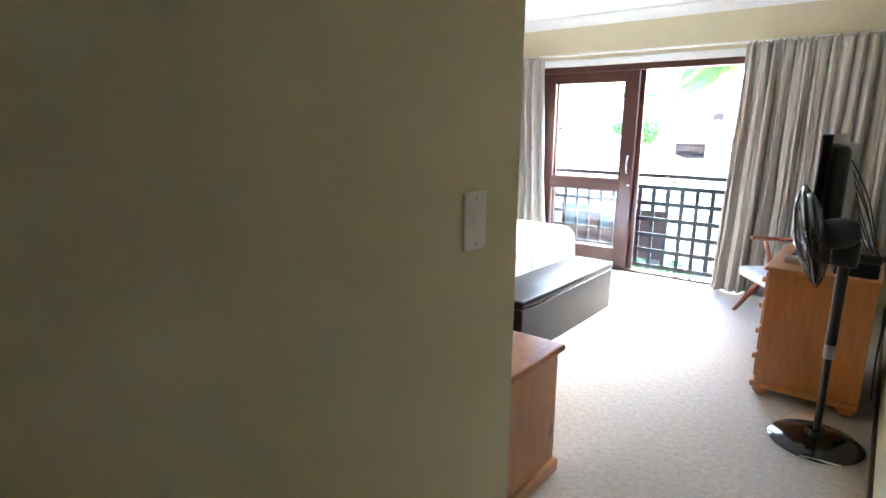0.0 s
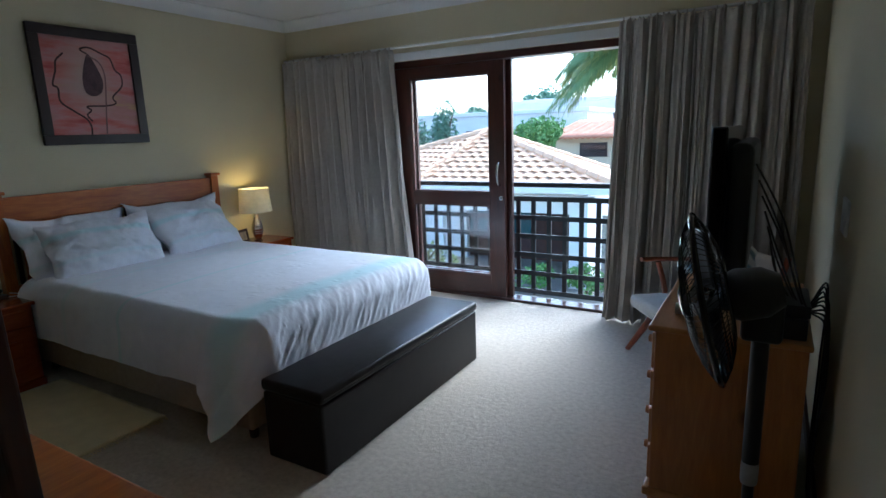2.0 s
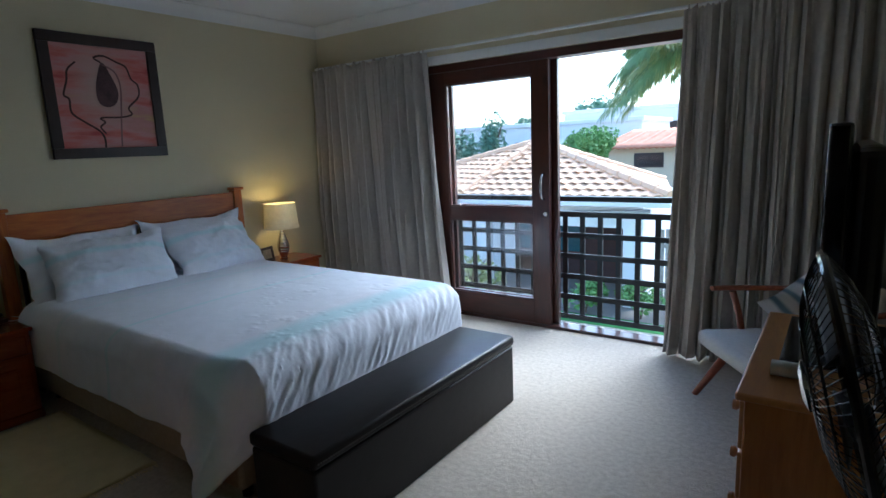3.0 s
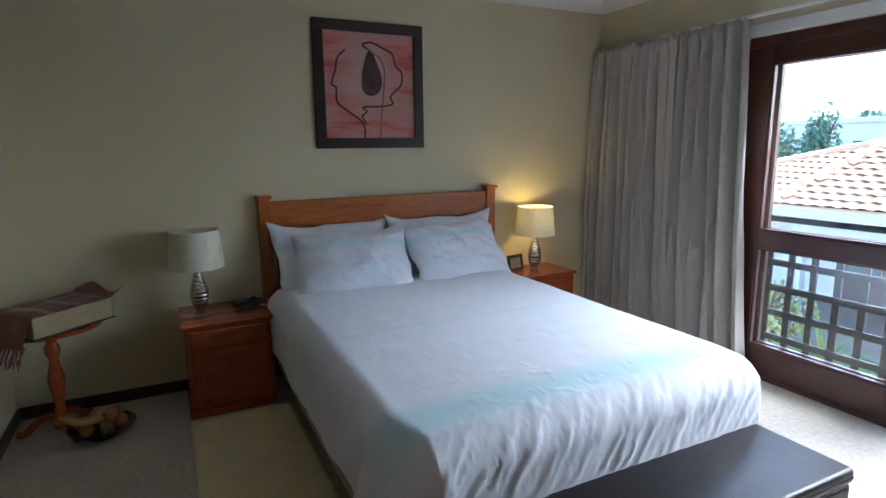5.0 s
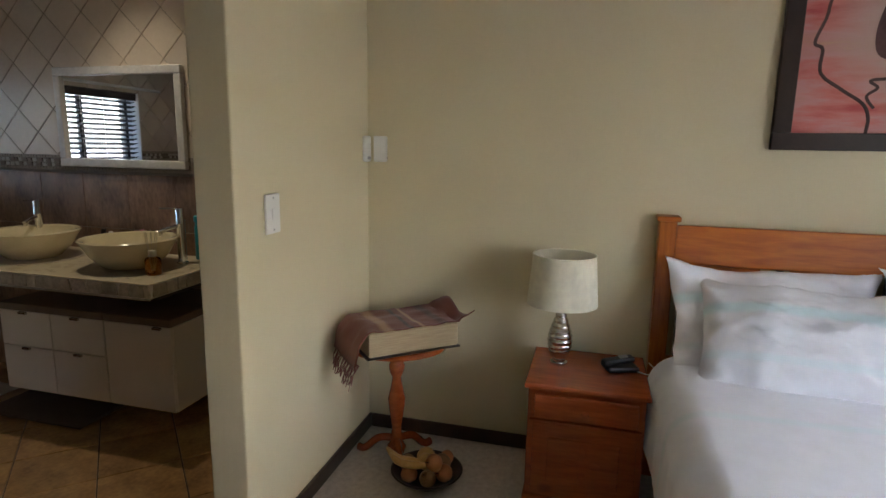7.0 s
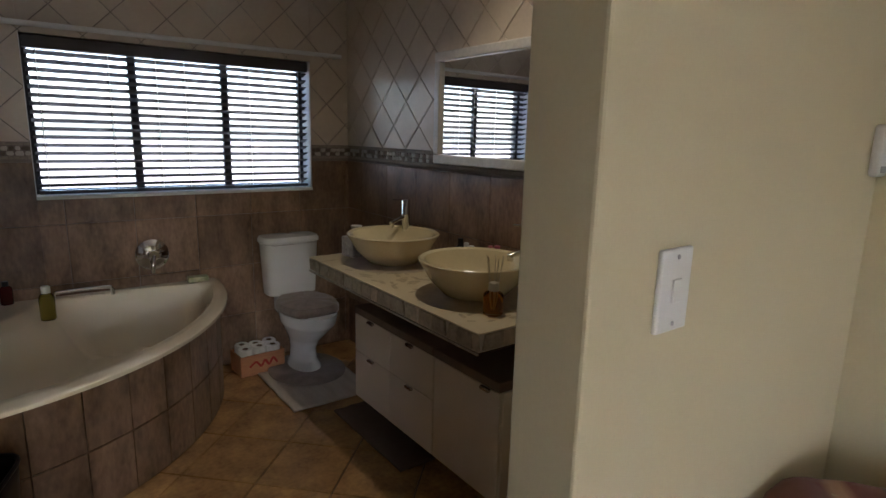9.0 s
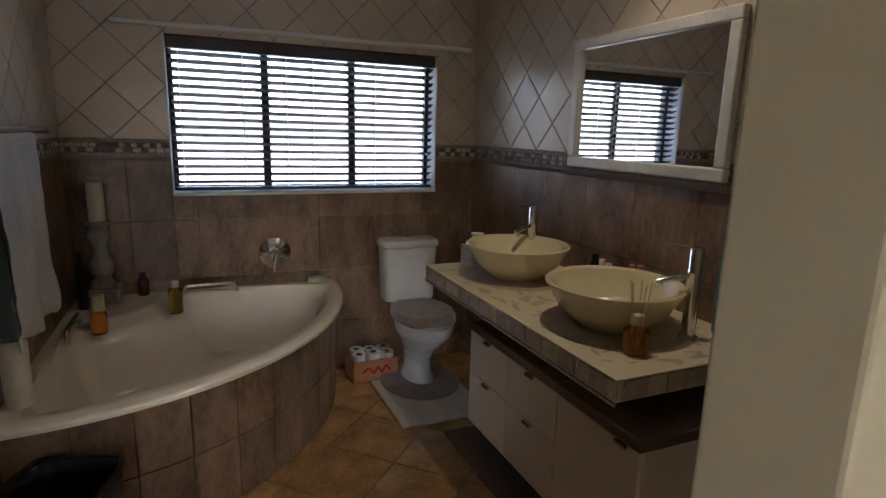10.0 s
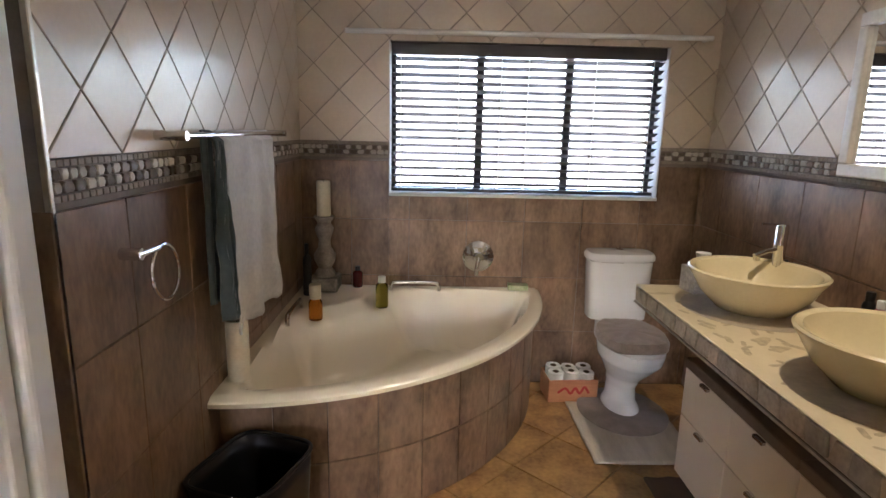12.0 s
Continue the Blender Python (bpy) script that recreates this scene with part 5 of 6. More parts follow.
for nm, lb, a, mt in (("bath_mat", "pale woven bath mat in front of the toilet", (-4.10, -3.625, -1.06, -0.50), M_MATL), ("floor_mat", "dark brown mat below the basin cabinet", (-4.15, -3.80, -0.40, 0.25), M_MATD)):
    m_ = thing(nm, lb, "mat")
    solid(part("weave", grid(24, 24, lambda u, v, a=a: (a[0] + (a[1] - a[0]) * u + 0.006 * fbm(v * 4, u, 3), a[2] + (a[3] - a[2]) * v + 0.006 * fbm(u * 4, v, 2), 0.010 + 0.002 * fbm(u * 9, v * 9, 4))), mt, m_, smooth=True), 0.009, -1.0)

tr = thing("roll_box", "orange wooden box filled with toilet rolls", "box", Matrix.Translation((-3.665, -1.175, 0)) @ pose(0, 0, 0, 0, 0, 4))
for a in ((-0.135, 0.135, 0.078, 0.086), (-0.135, 0.135, -0.086, -0.078)):
    part("side", box(*a, 0.0, 0.125, bev=0.002, seg=1), M_REDBOX, tr)
for x in (-0.135, 0.127):
    part("end", box(x, x + 0.008, -0.078, 0.078, 0.0, 0.125, bev=0.002, seg=1), M_REDBOX, tr)
part("bottom", box(-0.127, 0.127, -0.078, 0.078, 0.0, 0.060), M_REDBOX, tr)
swirl = bmesh.new()
tube(spline([(-0.085, 0.0875, 0.05), (-0.06, 0.0875, 0.085), (-0.035, 0.0875, 0.05), (-0.01, 0.0875, 0.08), (0.015, 0.0875, 0.05), (0.045, 0.0875, 0.08), (0.085, 0.0875, 0.055)]), 0.007, 6, bm=swirl)
for v in swirl.verts:
    v.co.y = 0.0875 + (v.co.y - 0.0875) * 0.15
part("print", swirl, M_REDPRINT, tr, "red printed swirl")
for i in range(3):
    for j in range(2):
        r_ = thing("toilet_roll", "white toilet roll standing in the orange box", "toilet roll", None, "toilet rolls")
        r_.matrix_basis = Matrix.Translation((-3.747 + 0.083 * i, -1.140 - 0.070 * j, 0.062 + 0.006 * ((i + j) % 2))) @ pose(0, 0, 0, -3)
        part("paper", lathe([(0.018, 0.0), (0.039, 0.0), (0.0415, 0.004), (0.0415, 0.09), (0.039, 0.094), (0.018, 0.094), (0.018, 0.0)], 22), M_PAPER, r_, smooth=True)
        part("core", lathe([(0.0175, 0.0), (0.0165, 0.0), (0.0165, 0.093), (0.0175, 0.093)], 18), material("brown card", (0.20, 0.15, 0.10)) if i + j == 0 else bpy.data.materials["brown card"], r_, smooth=True)

# ---- basin counter ----
M_EDGE = material("beige edge stone", (0.62, 0.54, 0.42), (0.36, 0.30, 0.23), rough=0.45, scale=22, per_object=0.25)
KX, KY0, KY1, KZ = -3.745, -0.545, 0.787, 0.81
ct = thing("worktop", "cream stone worktop with inlaid leaves over the cabinet", "worktop")
part("slab", box(MX + 0.008, KX - 0.012, KY0 + 0.012, KY1 - 0.012, KZ - 0.072, KZ - 0.006), M_PEBBLE, ct)
part("surface", box(MX + 0.010, KX, KY0, KY1, KZ - 0.0055, KZ, bev=0.002, seg=1), M_COUNTER, ct)
rnd = random.Random(21)
inl = bmesh.new()
for i in range(190):
    x, y = rnd.uniform(MX + 0.08, KX - 0.03), rnd.uniform(KY0 + 0.03, KY1 - 0.03)
    a, L = rnd.uniform(0, math.pi), rnd.uniform(0.018, 0.042)
    q = pose(x, y, KZ + 0.0003 + i * 2.5e-6, 0, 0, math.degrees(a))
    vs = [inl.verts.new(q @ Vector((L * math.cos(2 * math.pi * k / 8), 0.42 * L * math.sin(2 * math.pi * k / 8) * (1 + 0.3 * math.cos(4 * math.pi * k / 8)), 0))) for k in range(8)]
    inl.faces.new(vs)
tagged(part("inlay", inl, M_LEAF, ct), "grey leaf-shaped stone inlays in the worktop", kind="stuff")
for cx, cy in ((-4.045, -0.225), (-4.02, 0.43)):
    part("dark_disc", lathe([(0, KZ + 0.0008), (0.235, KZ + 0.0008), (0.235, KZ + 0.0016), (0, KZ + 0.0018)], 40, pose(cx, cy, 0)), material("brown marbled inlay", (0.58, 0.50, 0.39), (0.40, 0.335, 0.25), rough=0.3, scale=18), ct)
for e in range(2):
    k = 0
    pos = KY0 if e == 0 else MX + 0.02
    end = KY1 if e == 0 else KX
    while pos < end - 0.03:
        L = min(rnd.uniform(0.04, 0.11), end - pos)
        sk_ = rnd.uniform(-0.017, 0.017)
        z0, z1 = KZ - 0.066, KZ - 0.010
        st_ = bmesh.new()
        if e == 0:
            bx(st_, KX - 0.012, KX - 0.002, pos + 0.002, pos + L - 0.002, z0, z1, bev=0.003, seg=1)
        else:
            bx(st_, pos + 0.002, pos + L - 0.002, KY1 - 0.012, KY1 - 0.002, z0, z1, bev=0.003, seg=1)
        for v in st_.verts:
            if v.co.z > KZ - 0.03:
                v.co[1 if e == 0 else 0] += sk_
        part("edge_stone", st_, M_EDGE, ct)
        pos += L
for x in (KX - 0.003,):
    part("edge_trim", box(x, x + 0.006, KY0, KY1, KZ - 0.075, KZ - 0.068), M_PEBBLE, ct)
for y in (-0.45, 0.2, 0.72):
    part("bracket", box(MX + 0.01, KX - 0.10, y - 0.012, y + 0.012, KZ - 0.10, KZ - 0.073), M_BALU, ct)

for lb, y0, y1, cols in (("white wall-hung basin cabinet with four drawers", -0.255, 0.40, 2), ("white wall-hung basin cabinet with one door", 0.404, 0.79, 1)):
    vc = thing("basin_cabinet", lb, "cabinet", group="basin cabinets")
    part("body", box(MX + 0.012, -3.866, y0, y1, 0.15, 0.575, bev=0.003, seg=1), M_CABWHITE, vc)
    part("top_edge", box(MX + 0.012, -3.846, y0, y1, 0.578, 0.615, bev=0.003, seg=1), M_BROWNCAP, vc)
    cw = (y1 - y0) / cols
    for k in range(cols):
        a, b = y0 + k * cw + 0.002, y0 + (k + 1) * cw - 0.002
        for c, d in (((0.153, 0.388), (0.392, 0.575)) if cols == 2 else ((0.153, 0.575),)):
            fr2 = part("drawer" if cols == 2 else "door", box(-3.8655, -3.85, a, b, c, d, bev=0.002, seg=1), M_CABWHITE, vc)
            hy = (a + b) / 2 if cols == 2 else b - 0.07
            part("handle", box(-3.85, -3.834, hy - 0.024, hy + 0.024, d - 0.012, d + 0.002, bev=0.003, seg=1), M_SILVER, fr2)

for lb, cx, cy in (("round cream vessel basin on the worktop", -4.045, -0.225), ("round cream vessel basin beside the tall tap", -4.02, 0.43)):
    bs = thing("basin", lb, "basin", Matrix.Translation((cx, cy, KZ + 0.002)), "vessel basins")
    part("bowl", lathe([(0, 0.0), (0.10, 0.0), (0.125, 0.008), (0.18, 0.065), (0.208, 0.115), (0.222, 0.135), (0.225, 0.143), (0.218, 0.148), (0.200, 0.142), (0.185, 0.115), (0.14, 0.045), (0.08, 0.018), (0, 0.014)], 48), M_CREAMBOWL, bs, smooth=True)
    part("waste", lathe([(0, 0.014), (0.024, 0.016), (0.022, 0.021), (0, 0.022)], 18), M_CHROME, bs, smooth=True)
for x, y, rz in ((-4.205, -0.365, 15), (-4.172, 0.61, -30)):
    tp = thing("tap", "tall chrome mixer tap behind the basin", "tap", Matrix.Translation((x, y, KZ + 0.001)) @ pose(0, 0, 0, 0, 0, rz), "basin taps")
    part("body", lathe([(0, 0), (0.028, 0), (0.029, 0.006), (0.022, 0.012), (0.0215, 0.205), (0.0225, 0.207), (0.0225, 0.212), (0.0215, 0.214), (0.0215, 0.282), (0.019, 0.288), (0, 0.289)], 22), M_CHROME, tp, smooth=True)
    sp_ = part("spout", tube([(0.012, 0, 0.196), (0.06, 0, 0.188), (0.108, 0, 0.174), (0.112, 0, 0.172)], 0.0095, 12), M_CHROME, tp, smooth=True)
    part("aerator", lathe([(0, 0), (0.011, 0), (0.012, 0.004), (0.012, 0.018), (0, 0.020)], 14, pose(0.102, 0, 0.154)), M_CHROME, sp_, smooth=True)
    part("lever", tube([(0.0, 0, 0.283), (0.03, 0.0, 0.287), (0.098, 0.0, 0.292)], 0.0042, 8), M_CHROME, tp, smooth=True)

# ---- mirror ----
mr_ = thing("mirror", "large wall mirror in a pale wooden frame", "mirror", Matrix.Translation((MX + 0.008, 0, 0)))
my0, my1, mz0, mz1, mw = -0.315, 0.53, 1.285, 1.83, 0.045
for a in ((my0, my1, mz0, mz0 + mw), (my0, my1, mz1 - mw, mz1), (my0, my0 + mw, mz0 + mw, mz1 - mw), (my1 - mw, my1, mz0 + mw, mz1 - mw)):
    part("frame_side", box(0.0, 0.03, a[0], a[1], a[2], a[3], bev=0.006, seg=3), material("pale silver wood", (0.66, 0.64, 0.60), rough=0.35, scale=20) if a[2] == mz0 and a[0] == my0 and a[1] == my1 else bpy.data.materials["pale silver wood"], mr_)
part("glass", box(0.006, 0.012, my0 + mw - 0.004, my1 - mw + 0.004, mz0 + mw - 0.004, mz1 - mw + 0.004), M_MIRROR, mr_, "silvered mirror glass")

# ---- downlight over the basins ----
DLX, DLY = -3.90, 0.32
dn = thing("downlight", "round recessed downlight in the ceiling over the basins", "ceiling light", Matrix.Translation((DLX, DLY, CEIL)))
part("ring", lathe([(0.032, -0.001), (0.045, -0.001), (0.046, -0.006), (0.040, -0.010), (0.032, -0.006), (0.032, -0.001)], 28), M_CHROME, dn, smooth=True)
part("bulb", lathe([(0, -0.004), (0.030, -0.004), (0.028, -0.001), (0, -0.001)], 20), M_BULB, dn, smooth=True)
dl = bpy.data.lights.new("downlight_beam", "SPOT")
dl.energy, dl.color, dl.spot_size, dl.spot_blend, dl.shadow_soft_size = 1.7, (1.0, 0.85, 0.62), radians(106), 0.9, 0.03
new("downlight_beam", dl).location = (DLX, DLY, CEIL - 0.03)

# ---- window and blind ----
win = thing("window_1", "dark steel window behind a venetian blind", "window", kind="structure")
M_STEEL = material("dark window steel", (0.020, 0.020, 0.026), rough=0.4, bump=0.05)
yw = BY - 0.16
wx = [WIN[0], WIN[0] + (WIN[1] - WIN[0]) / 3, WIN[0] + 2 * (WIN[1] - WIN[0]) / 3, WIN[1]]
part("frame", box(WIN[0], WIN[1], yw, yw + 0.035, WIN[3] - 0.035, WIN[3], bev=0.003, seg=1), M_STEEL, win)
part("frame", box(WIN[0], WIN[1], yw, yw + 0.035, WIN[2], WIN[2] + 0.03, bev=0.003, seg=1), M_STEEL, win)
for x, w in ((wx[0], 0.03), (wx[1] - 0.02, 0.04), (wx[2] - 0.02, 0.04), (wx[3] - 0.03, 0.03)):
    part("mullion", box(x, x + w, yw, yw + 0.035, WIN[2] + 0.03, WIN[3] - 0.035, bev=0.003, seg=1), M_STEEL, win)
for i in range(3):
    g = part("pane", box(wx[i] + 0.02, wx[i + 1] - 0.02, yw + 0.014, yw + 0.019, WIN[2] + 0.025, WIN[3] - 0.03), M_GLASS, win, "clear window pane")
    g.visible_shadow = False
part("reveal", box(WIN[0] - 0.001, WIN[0] + 0.004, yw + 0.035, BY, WIN[2], WIN[3]), M_CEIL, win)
part("reveal", box(WIN[1] - 0.004, WIN[1] + 0.001, yw + 0.035, BY, WIN[2], WIN[3]), M_CEIL, win)
part("sill", box(WIN[0], WIN[1], yw + 0.035, BY + 0.012, WIN[2] - 0.012, WIN[2] + 0.004, bev=0.002, seg=1), M_CEIL, win)
bl = thing("venetian_blind", "dark timber venetian blind with its slats open", "blind")
yb = BY - 0.045
part("headrail", box(WIN[0] + 0.012, WIN[1] - 0.012, yb - 0.03, yb + 0.035, WIN[3] - 0.062, WIN[3] - 0.004, bev=0.003, seg=1), M_BLINDSLAT, bl)
part("bottom_rail", box(WIN[0] + 0.016, WIN[1] - 0.016, yb - 0.024, yb + 0.024, WIN[2] + 0.012, WIN[2] + 0.030, bev=0.003, seg=1), M_BLINDSLAT, bl)
NS = 17
slat_me = finish("slat", box(-(WIN[1] - WIN[0]) / 2 + 0.016, (WIN[1] - WIN[0]) / 2 - 0.016, -0.0245, 0.0245, -0.0015, 0.0015), M_BLINDSLAT)
for i in range(NS):
    z = WIN[2] + 0.055 + (WIN[3] - WIN[2] - 0.135) * i / (NS - 1)
    s = new("slat", slat_me)
    s.parent = bl
    s.matrix_basis = Matrix.Translation(((WIN[0] + WIN[1]) / 2, yb, z)) @ pose(0, 0, 0, 20)
for x in (WIN[0] + 0.07, WIN[0] + 0.37, wx[1] + 0.24, wx[2] - 0.1, wx[2] + 0.12, WIN[1] - 0.06):
    for dy in (-0.025, 0.025):
        part("cord", tube([(x, yb + dy, WIN[2] + 0.03), (x, yb + dy, WIN[3] - 0.06)], 0.0015, 5), M_WHITEPL, bl)
pr = thing("shower_rail", "thin white rail across the wall above the window", "rail")
part("rod", tube([(-4.30, BY + 0.045, 1.895), (-2.45, BY + 0.045, 1.888)], 0.013, 12), M_WHITEPL, pr, smooth=True)
for x in (-4.27, -2.50):
    part("bracket", box(x - 0.01, x + 0.01, BY, BY + 0.045, 1.88, 1.90, bev=0.002, seg=1), M_WHITEPL, pr)

# ---- towels, ring, bin, small things ----
tl_ = thing("towel_rail", "chrome towel rail on the tiled wall", "towel rail")
RX, RZ = LX - 0.075, 1.385
part("bar", tube([(RX, 0.23, RZ), (RX, -0.74, RZ)], 0.009, 12), M_CHROME, tl_, smooth=True)
for y in (0.225, -0.735):
    part("mount", tube([(LX, y, RZ), (RX - 0.012, y, RZ)], 0.013, 12), M_CHROME, tl_, smooth=True)


def towel(label, y0, y1, zf, zb, mat, seed, gap=0.012):
    def f(u, v):
        s = v * 2 - 1
        r = gap
        y = y0 + (y1 - y0) * u
        if s < 0:
            d = -s
            z = RZ + 0.008 - (RZ - zf) * d ** 1.0 * 1.0 if d > 0.04 else RZ + 0.011
            x = RX - r - 0.012 * d - 0.016 * d * math.sin(u * 15 + seed) - 0.014 * fbm(u * 5, d * 3, seed)
        else:
            d = s
            z = RZ + 0.008 - (RZ - zb) * d if d > 0.04 else RZ + 0.011
            x = RX + r + 0.004 * math.sin(u * 12 + seed)
        y += 0.02 * (abs(s)) * fbm(u * 3, 1, seed)
        return (x, y, z + 0.012 * fbm(u * 6, 0, seed) * (abs(s) > 0.95))

    t = thing("towel", label, "towel", group="towels on the rail")
    solid(part("cloth", grid(26, 44, f), mat, t, smooth=True), 0.007)


towel("dark teal towel folded over the chrome rail", 0.0, 0.065, 0.83, 0.88, M_TOWEL_D, 2, 0.016)
towel("white bath towel hanging over the chrome rail", -0.53, -0.008, 0.76, 0.82, M_TOWEL_W, 5)
rg = thing("towel_ring", "chrome towel ring on the brown tiles", "towel ring")
part("mount", tube([(LX, 0.43, 1.125), (LX - 0.055, 0.43, 1.125)], 0.014, 12), M_CHROME, rg, smooth=True)
part("arm", tube([(LX - 0.05, 0.44, 1.125), (LX - 0.05, 0.345, 1.122)], 0.008, 10), M_CHROME, rg, smooth=True)
part("ring", tube([(LX - 0.05 + 0.004 * math.sin(a), 0.345 - 0.03 + 0.068 * math.cos(a), 1.118 - 0.062 + 0.068 * math.sin(a)) for a in [2 * math.pi * i / 40 for i in range(40)]], 0.0045, 8, True), M_CHROME, rg, smooth=True)

bn_ = thing("waste_bin", "open black plastic waste bin beside the bath", "bin", Matrix.Translation((-2.375, 0.16, 0)) @ pose(0, 0, 0, 0, 0, -18))


def binf(u, v):
    a = 2 * math.pi * u
    c, s = math.cos(a), math.sin(a)
    k = 0.115 + 0.025 * v
    return (k * 0.95 * math.copysign(abs(c) ** 0.4, c), k * 1.15 * math.copysign(abs(s) ** 0.4, s), 0.43 * v)


solid(part("bucket", grid(40, 8, binf, True), M_BLACK, bn_, smooth=True), 0.004)
part("rim", tube([(*binf(i / 40, 1.0)[:2], 0.43) for i in range(40)], 0.007, 8, True), M_BLACK, bn_, smooth=True)
part("bottom", box(-0.10, 0.10, -0.125, 0.125, 0.0, 0.006), M_BLACK, bn_)

cs = thing("candlestick", "weathered turned wooden candlestick in the bath corner", "candlestick", Matrix.Translation((-2.335, -1.235, BR + 0.001)))
part("foot", box(-0.075, 0.075, -0.075, 0.075, 0.0, 0.075, bev=0.012, seg=3), M_STONE, cs)
part("stem", lathe([(0, 0.075), (0.058, 0.075), (0.05, 0.10), (0.035, 0.12), (0.055, 0.16), (0.058, 0.19), (0.034, 0.23), (0.03, 0.27), (0.046, 0.31), (0.05, 0.33), (0.034, 0.36), (0.05, 0.385), (0.055, 0.395), (0, 0.395)], 26), M_STONE, cs, smooth=True)
cd = thing("candle", "tall ivory candle on the candlestick", "candle", Matrix.Translation((-2.335, -1.235, BR + 0.397)))
part("wax", lathe([(0, 0), (0.036, 0), (0.036, 0.175), (0.032, 0.182), (0, 0.178)], 24), M_WAX, cd, smooth=True)
part("wick", tube([(0, 0, 0.177), (0.002, 0, 0.192)], 0.0015, 5), M_BLACK, cd)
cd2 = thing("candle", "thick ivory candle on the bath edge by the wall", "candle", Matrix.Translation((-2.250, -0.125, BR + 0.001)))
part("wax", lathe([(0, 0), (0.037, 0), (0.0375, 0.2), (0.034, 0.212), (0.024, 0.205), (0, 0.203)], 26), M_WAX, cd2, smooth=True)
part("wick", tube([(0, 0, 0.203), (0.002, 0, 0.216)], 0.0015, 5), M_BLACK, cd2)


def bottle(label, x, y, z, r, h, body, cap, neck=0.4, caph=0.25):
    b = thing("bottle", label, "bottle", Matrix.Translation((x, y, z + 0.001)))
    hb_ = h * (1 - caph)
    part("body", lathe([(0, 0), (r * 0.92, 0), (r, 0.006), (r, hb_ * 0.82), (r * 0.85, hb_ * 0.92), (r * neck, hb_), (0, hb_)], 22), body, b, smooth=True)
    part("cap", lathe([(0, hb_), (r * neck * 1.15, hb_), (r * neck * 1.15, h - 0.004), (r * neck, h), (0, h)], 18), cap, b, smooth=True)
    return b


bottle("bottle of amber bath oil with a pale cap", -2.365, -0.83, BR - 0.03, 0.032, 0.17, M_AMBER, M_WAX, 0.75, 0.4)
bottle("bottle of olive bath oil with a clear top", -2.655, -1.03, BR - 0.03, 0.032, 0.16, M_OLIVE, M_WHITEPL, 0.5, 0.2)
bottle("small dark bottle with a label on the bath", -2.50, -1.29, BR, 0.027, 0.115, material("dark red glass", (0.10, 0.02, 0.02), rough=0.1), M_BLACK, 0.45, 0.2)
bottle("slim dark bottle standing behind the candlestick", -2.265, -1.12, BR, 0.022, 0.27, M_BLACK, M_BLACK, 0.4, 0.2)
sp = thing("soap_pack", "small green and white soap packet on the bath rim", "soap", Matrix.Translation((-3.375, -1.285, BR + 0.001)) @ pose(0, 0, 0, 0, 0, -4))
part("wrapper", box(-0.055, 0.055, -0.03, 0.03, 0, 0.03, bev=0.004), material("green white wrapper", (0.62, 0.62, 0.42), (0.25, 0.34, 0.14), scale=25, rough=0.4), sp)
bottle("tall teal shampoo bottle by the tap", -4.305, 0.625, KZ, 0.033, 0.235, M_TEAL, M_TEAL, 0.9, 0.12)
df = bottle("square glass reed diffuser with amber oil", -3.918, 0.657, KZ, 0.036, 0.115, M_AMBER, M_WAX, 0.45, 0.25)
df["category"] = "diffuser"
for i in range(5):
    a = 1.3 * i
    part("reed", tube([(0.004 * math.cos(a), 0.004 * math.sin(a), 0.02), (0.03 * math.cos(a), 0.03 * math.sin(a), 0.21)], 0.0015, 5), M_WAX, df)
tsb = thing("tissue_box", "patterned square tissue box on the worktop", "tissue box", Matrix.Translation((-3.965, -0.455, KZ + 0.001)) @ pose(0, 0, 0, 0, 0, 8))
part("carton", box(-0.058, 0.058, -0.05, 0.05, 0, 0.10, bev=0.004), material("grey patterned carton", (0.50, 0.47, 0.44), (0.28, 0.26, 0.25), scale=40, rough=0.6), tsb)
part("tissue", lathe([(0.03, 0.10), (0.022, 0.13), (0.03, 0.155), (0.0, 0.14)], 10), M_PAPER, tsb)
for i, (x, y, r, h, b, c, lb) in enumerate(((-4.30, -0.02, 0.02, 0.13, M_BLACK, M_BLACK, "black deodorant bottle by the wall"), (-4.285, 0.045, 0.018, 0.12, M_PINK, M_WHITEPL, "pink lotion bottle by the wall"), (-4.275, 0.095, 0.02, 0.115, M_BLUE, M_WHITEPL, "blue bottle with a white cap"), (-4.30, 0.20, 0.018, 0.13, M_PINK, M_PINK, "pink perfume bottle beside the basin"), (-4.295, 0.25, 0.02, 0.14, M_PINK, M_PINK, "pink perfume bottle beside the basin"), (-4.30, -0.47, 0.02, 0.13, M_WAX, M_BLACK, "cream pump bottle in the corner"))):
    bottle(lb, x, y, KZ, r, h, b, c, 0.6, 0.22)
jr = thing("jar", "small cream jar by the wall", "jar", Matrix.Translation((-4.28, 0.33, KZ + 0.001)))
part("pot", lathe([(0, 0), (0.03, 0), (0.034, 0.05), (0.036, 0.065), (0.03, 0.065), (0, 0.06)], 22), M_WAX, jr, smooth=True)


# ---- outside ----
GZ = -2.75
M_GROUND = material("pale dusty paving", (0.32, 0.28, 0.235), (0.24, 0.21, 0.175), rough=0.9, scale=1.5, fine=40, bump=0.3)
setting("ground", box(-260, 260, -260, 260, GZ - 0.3, GZ), M_GROUND, "pale dusty ground below the house")
setting("house_base", box(WX - 0.2, TVX + 0.2, BY - 0.2, 5.8, GZ, -0.26), material("cream plaster outside", (0.62, 0.55, 0.42), rough=0.8), "cream lower storey of the house")
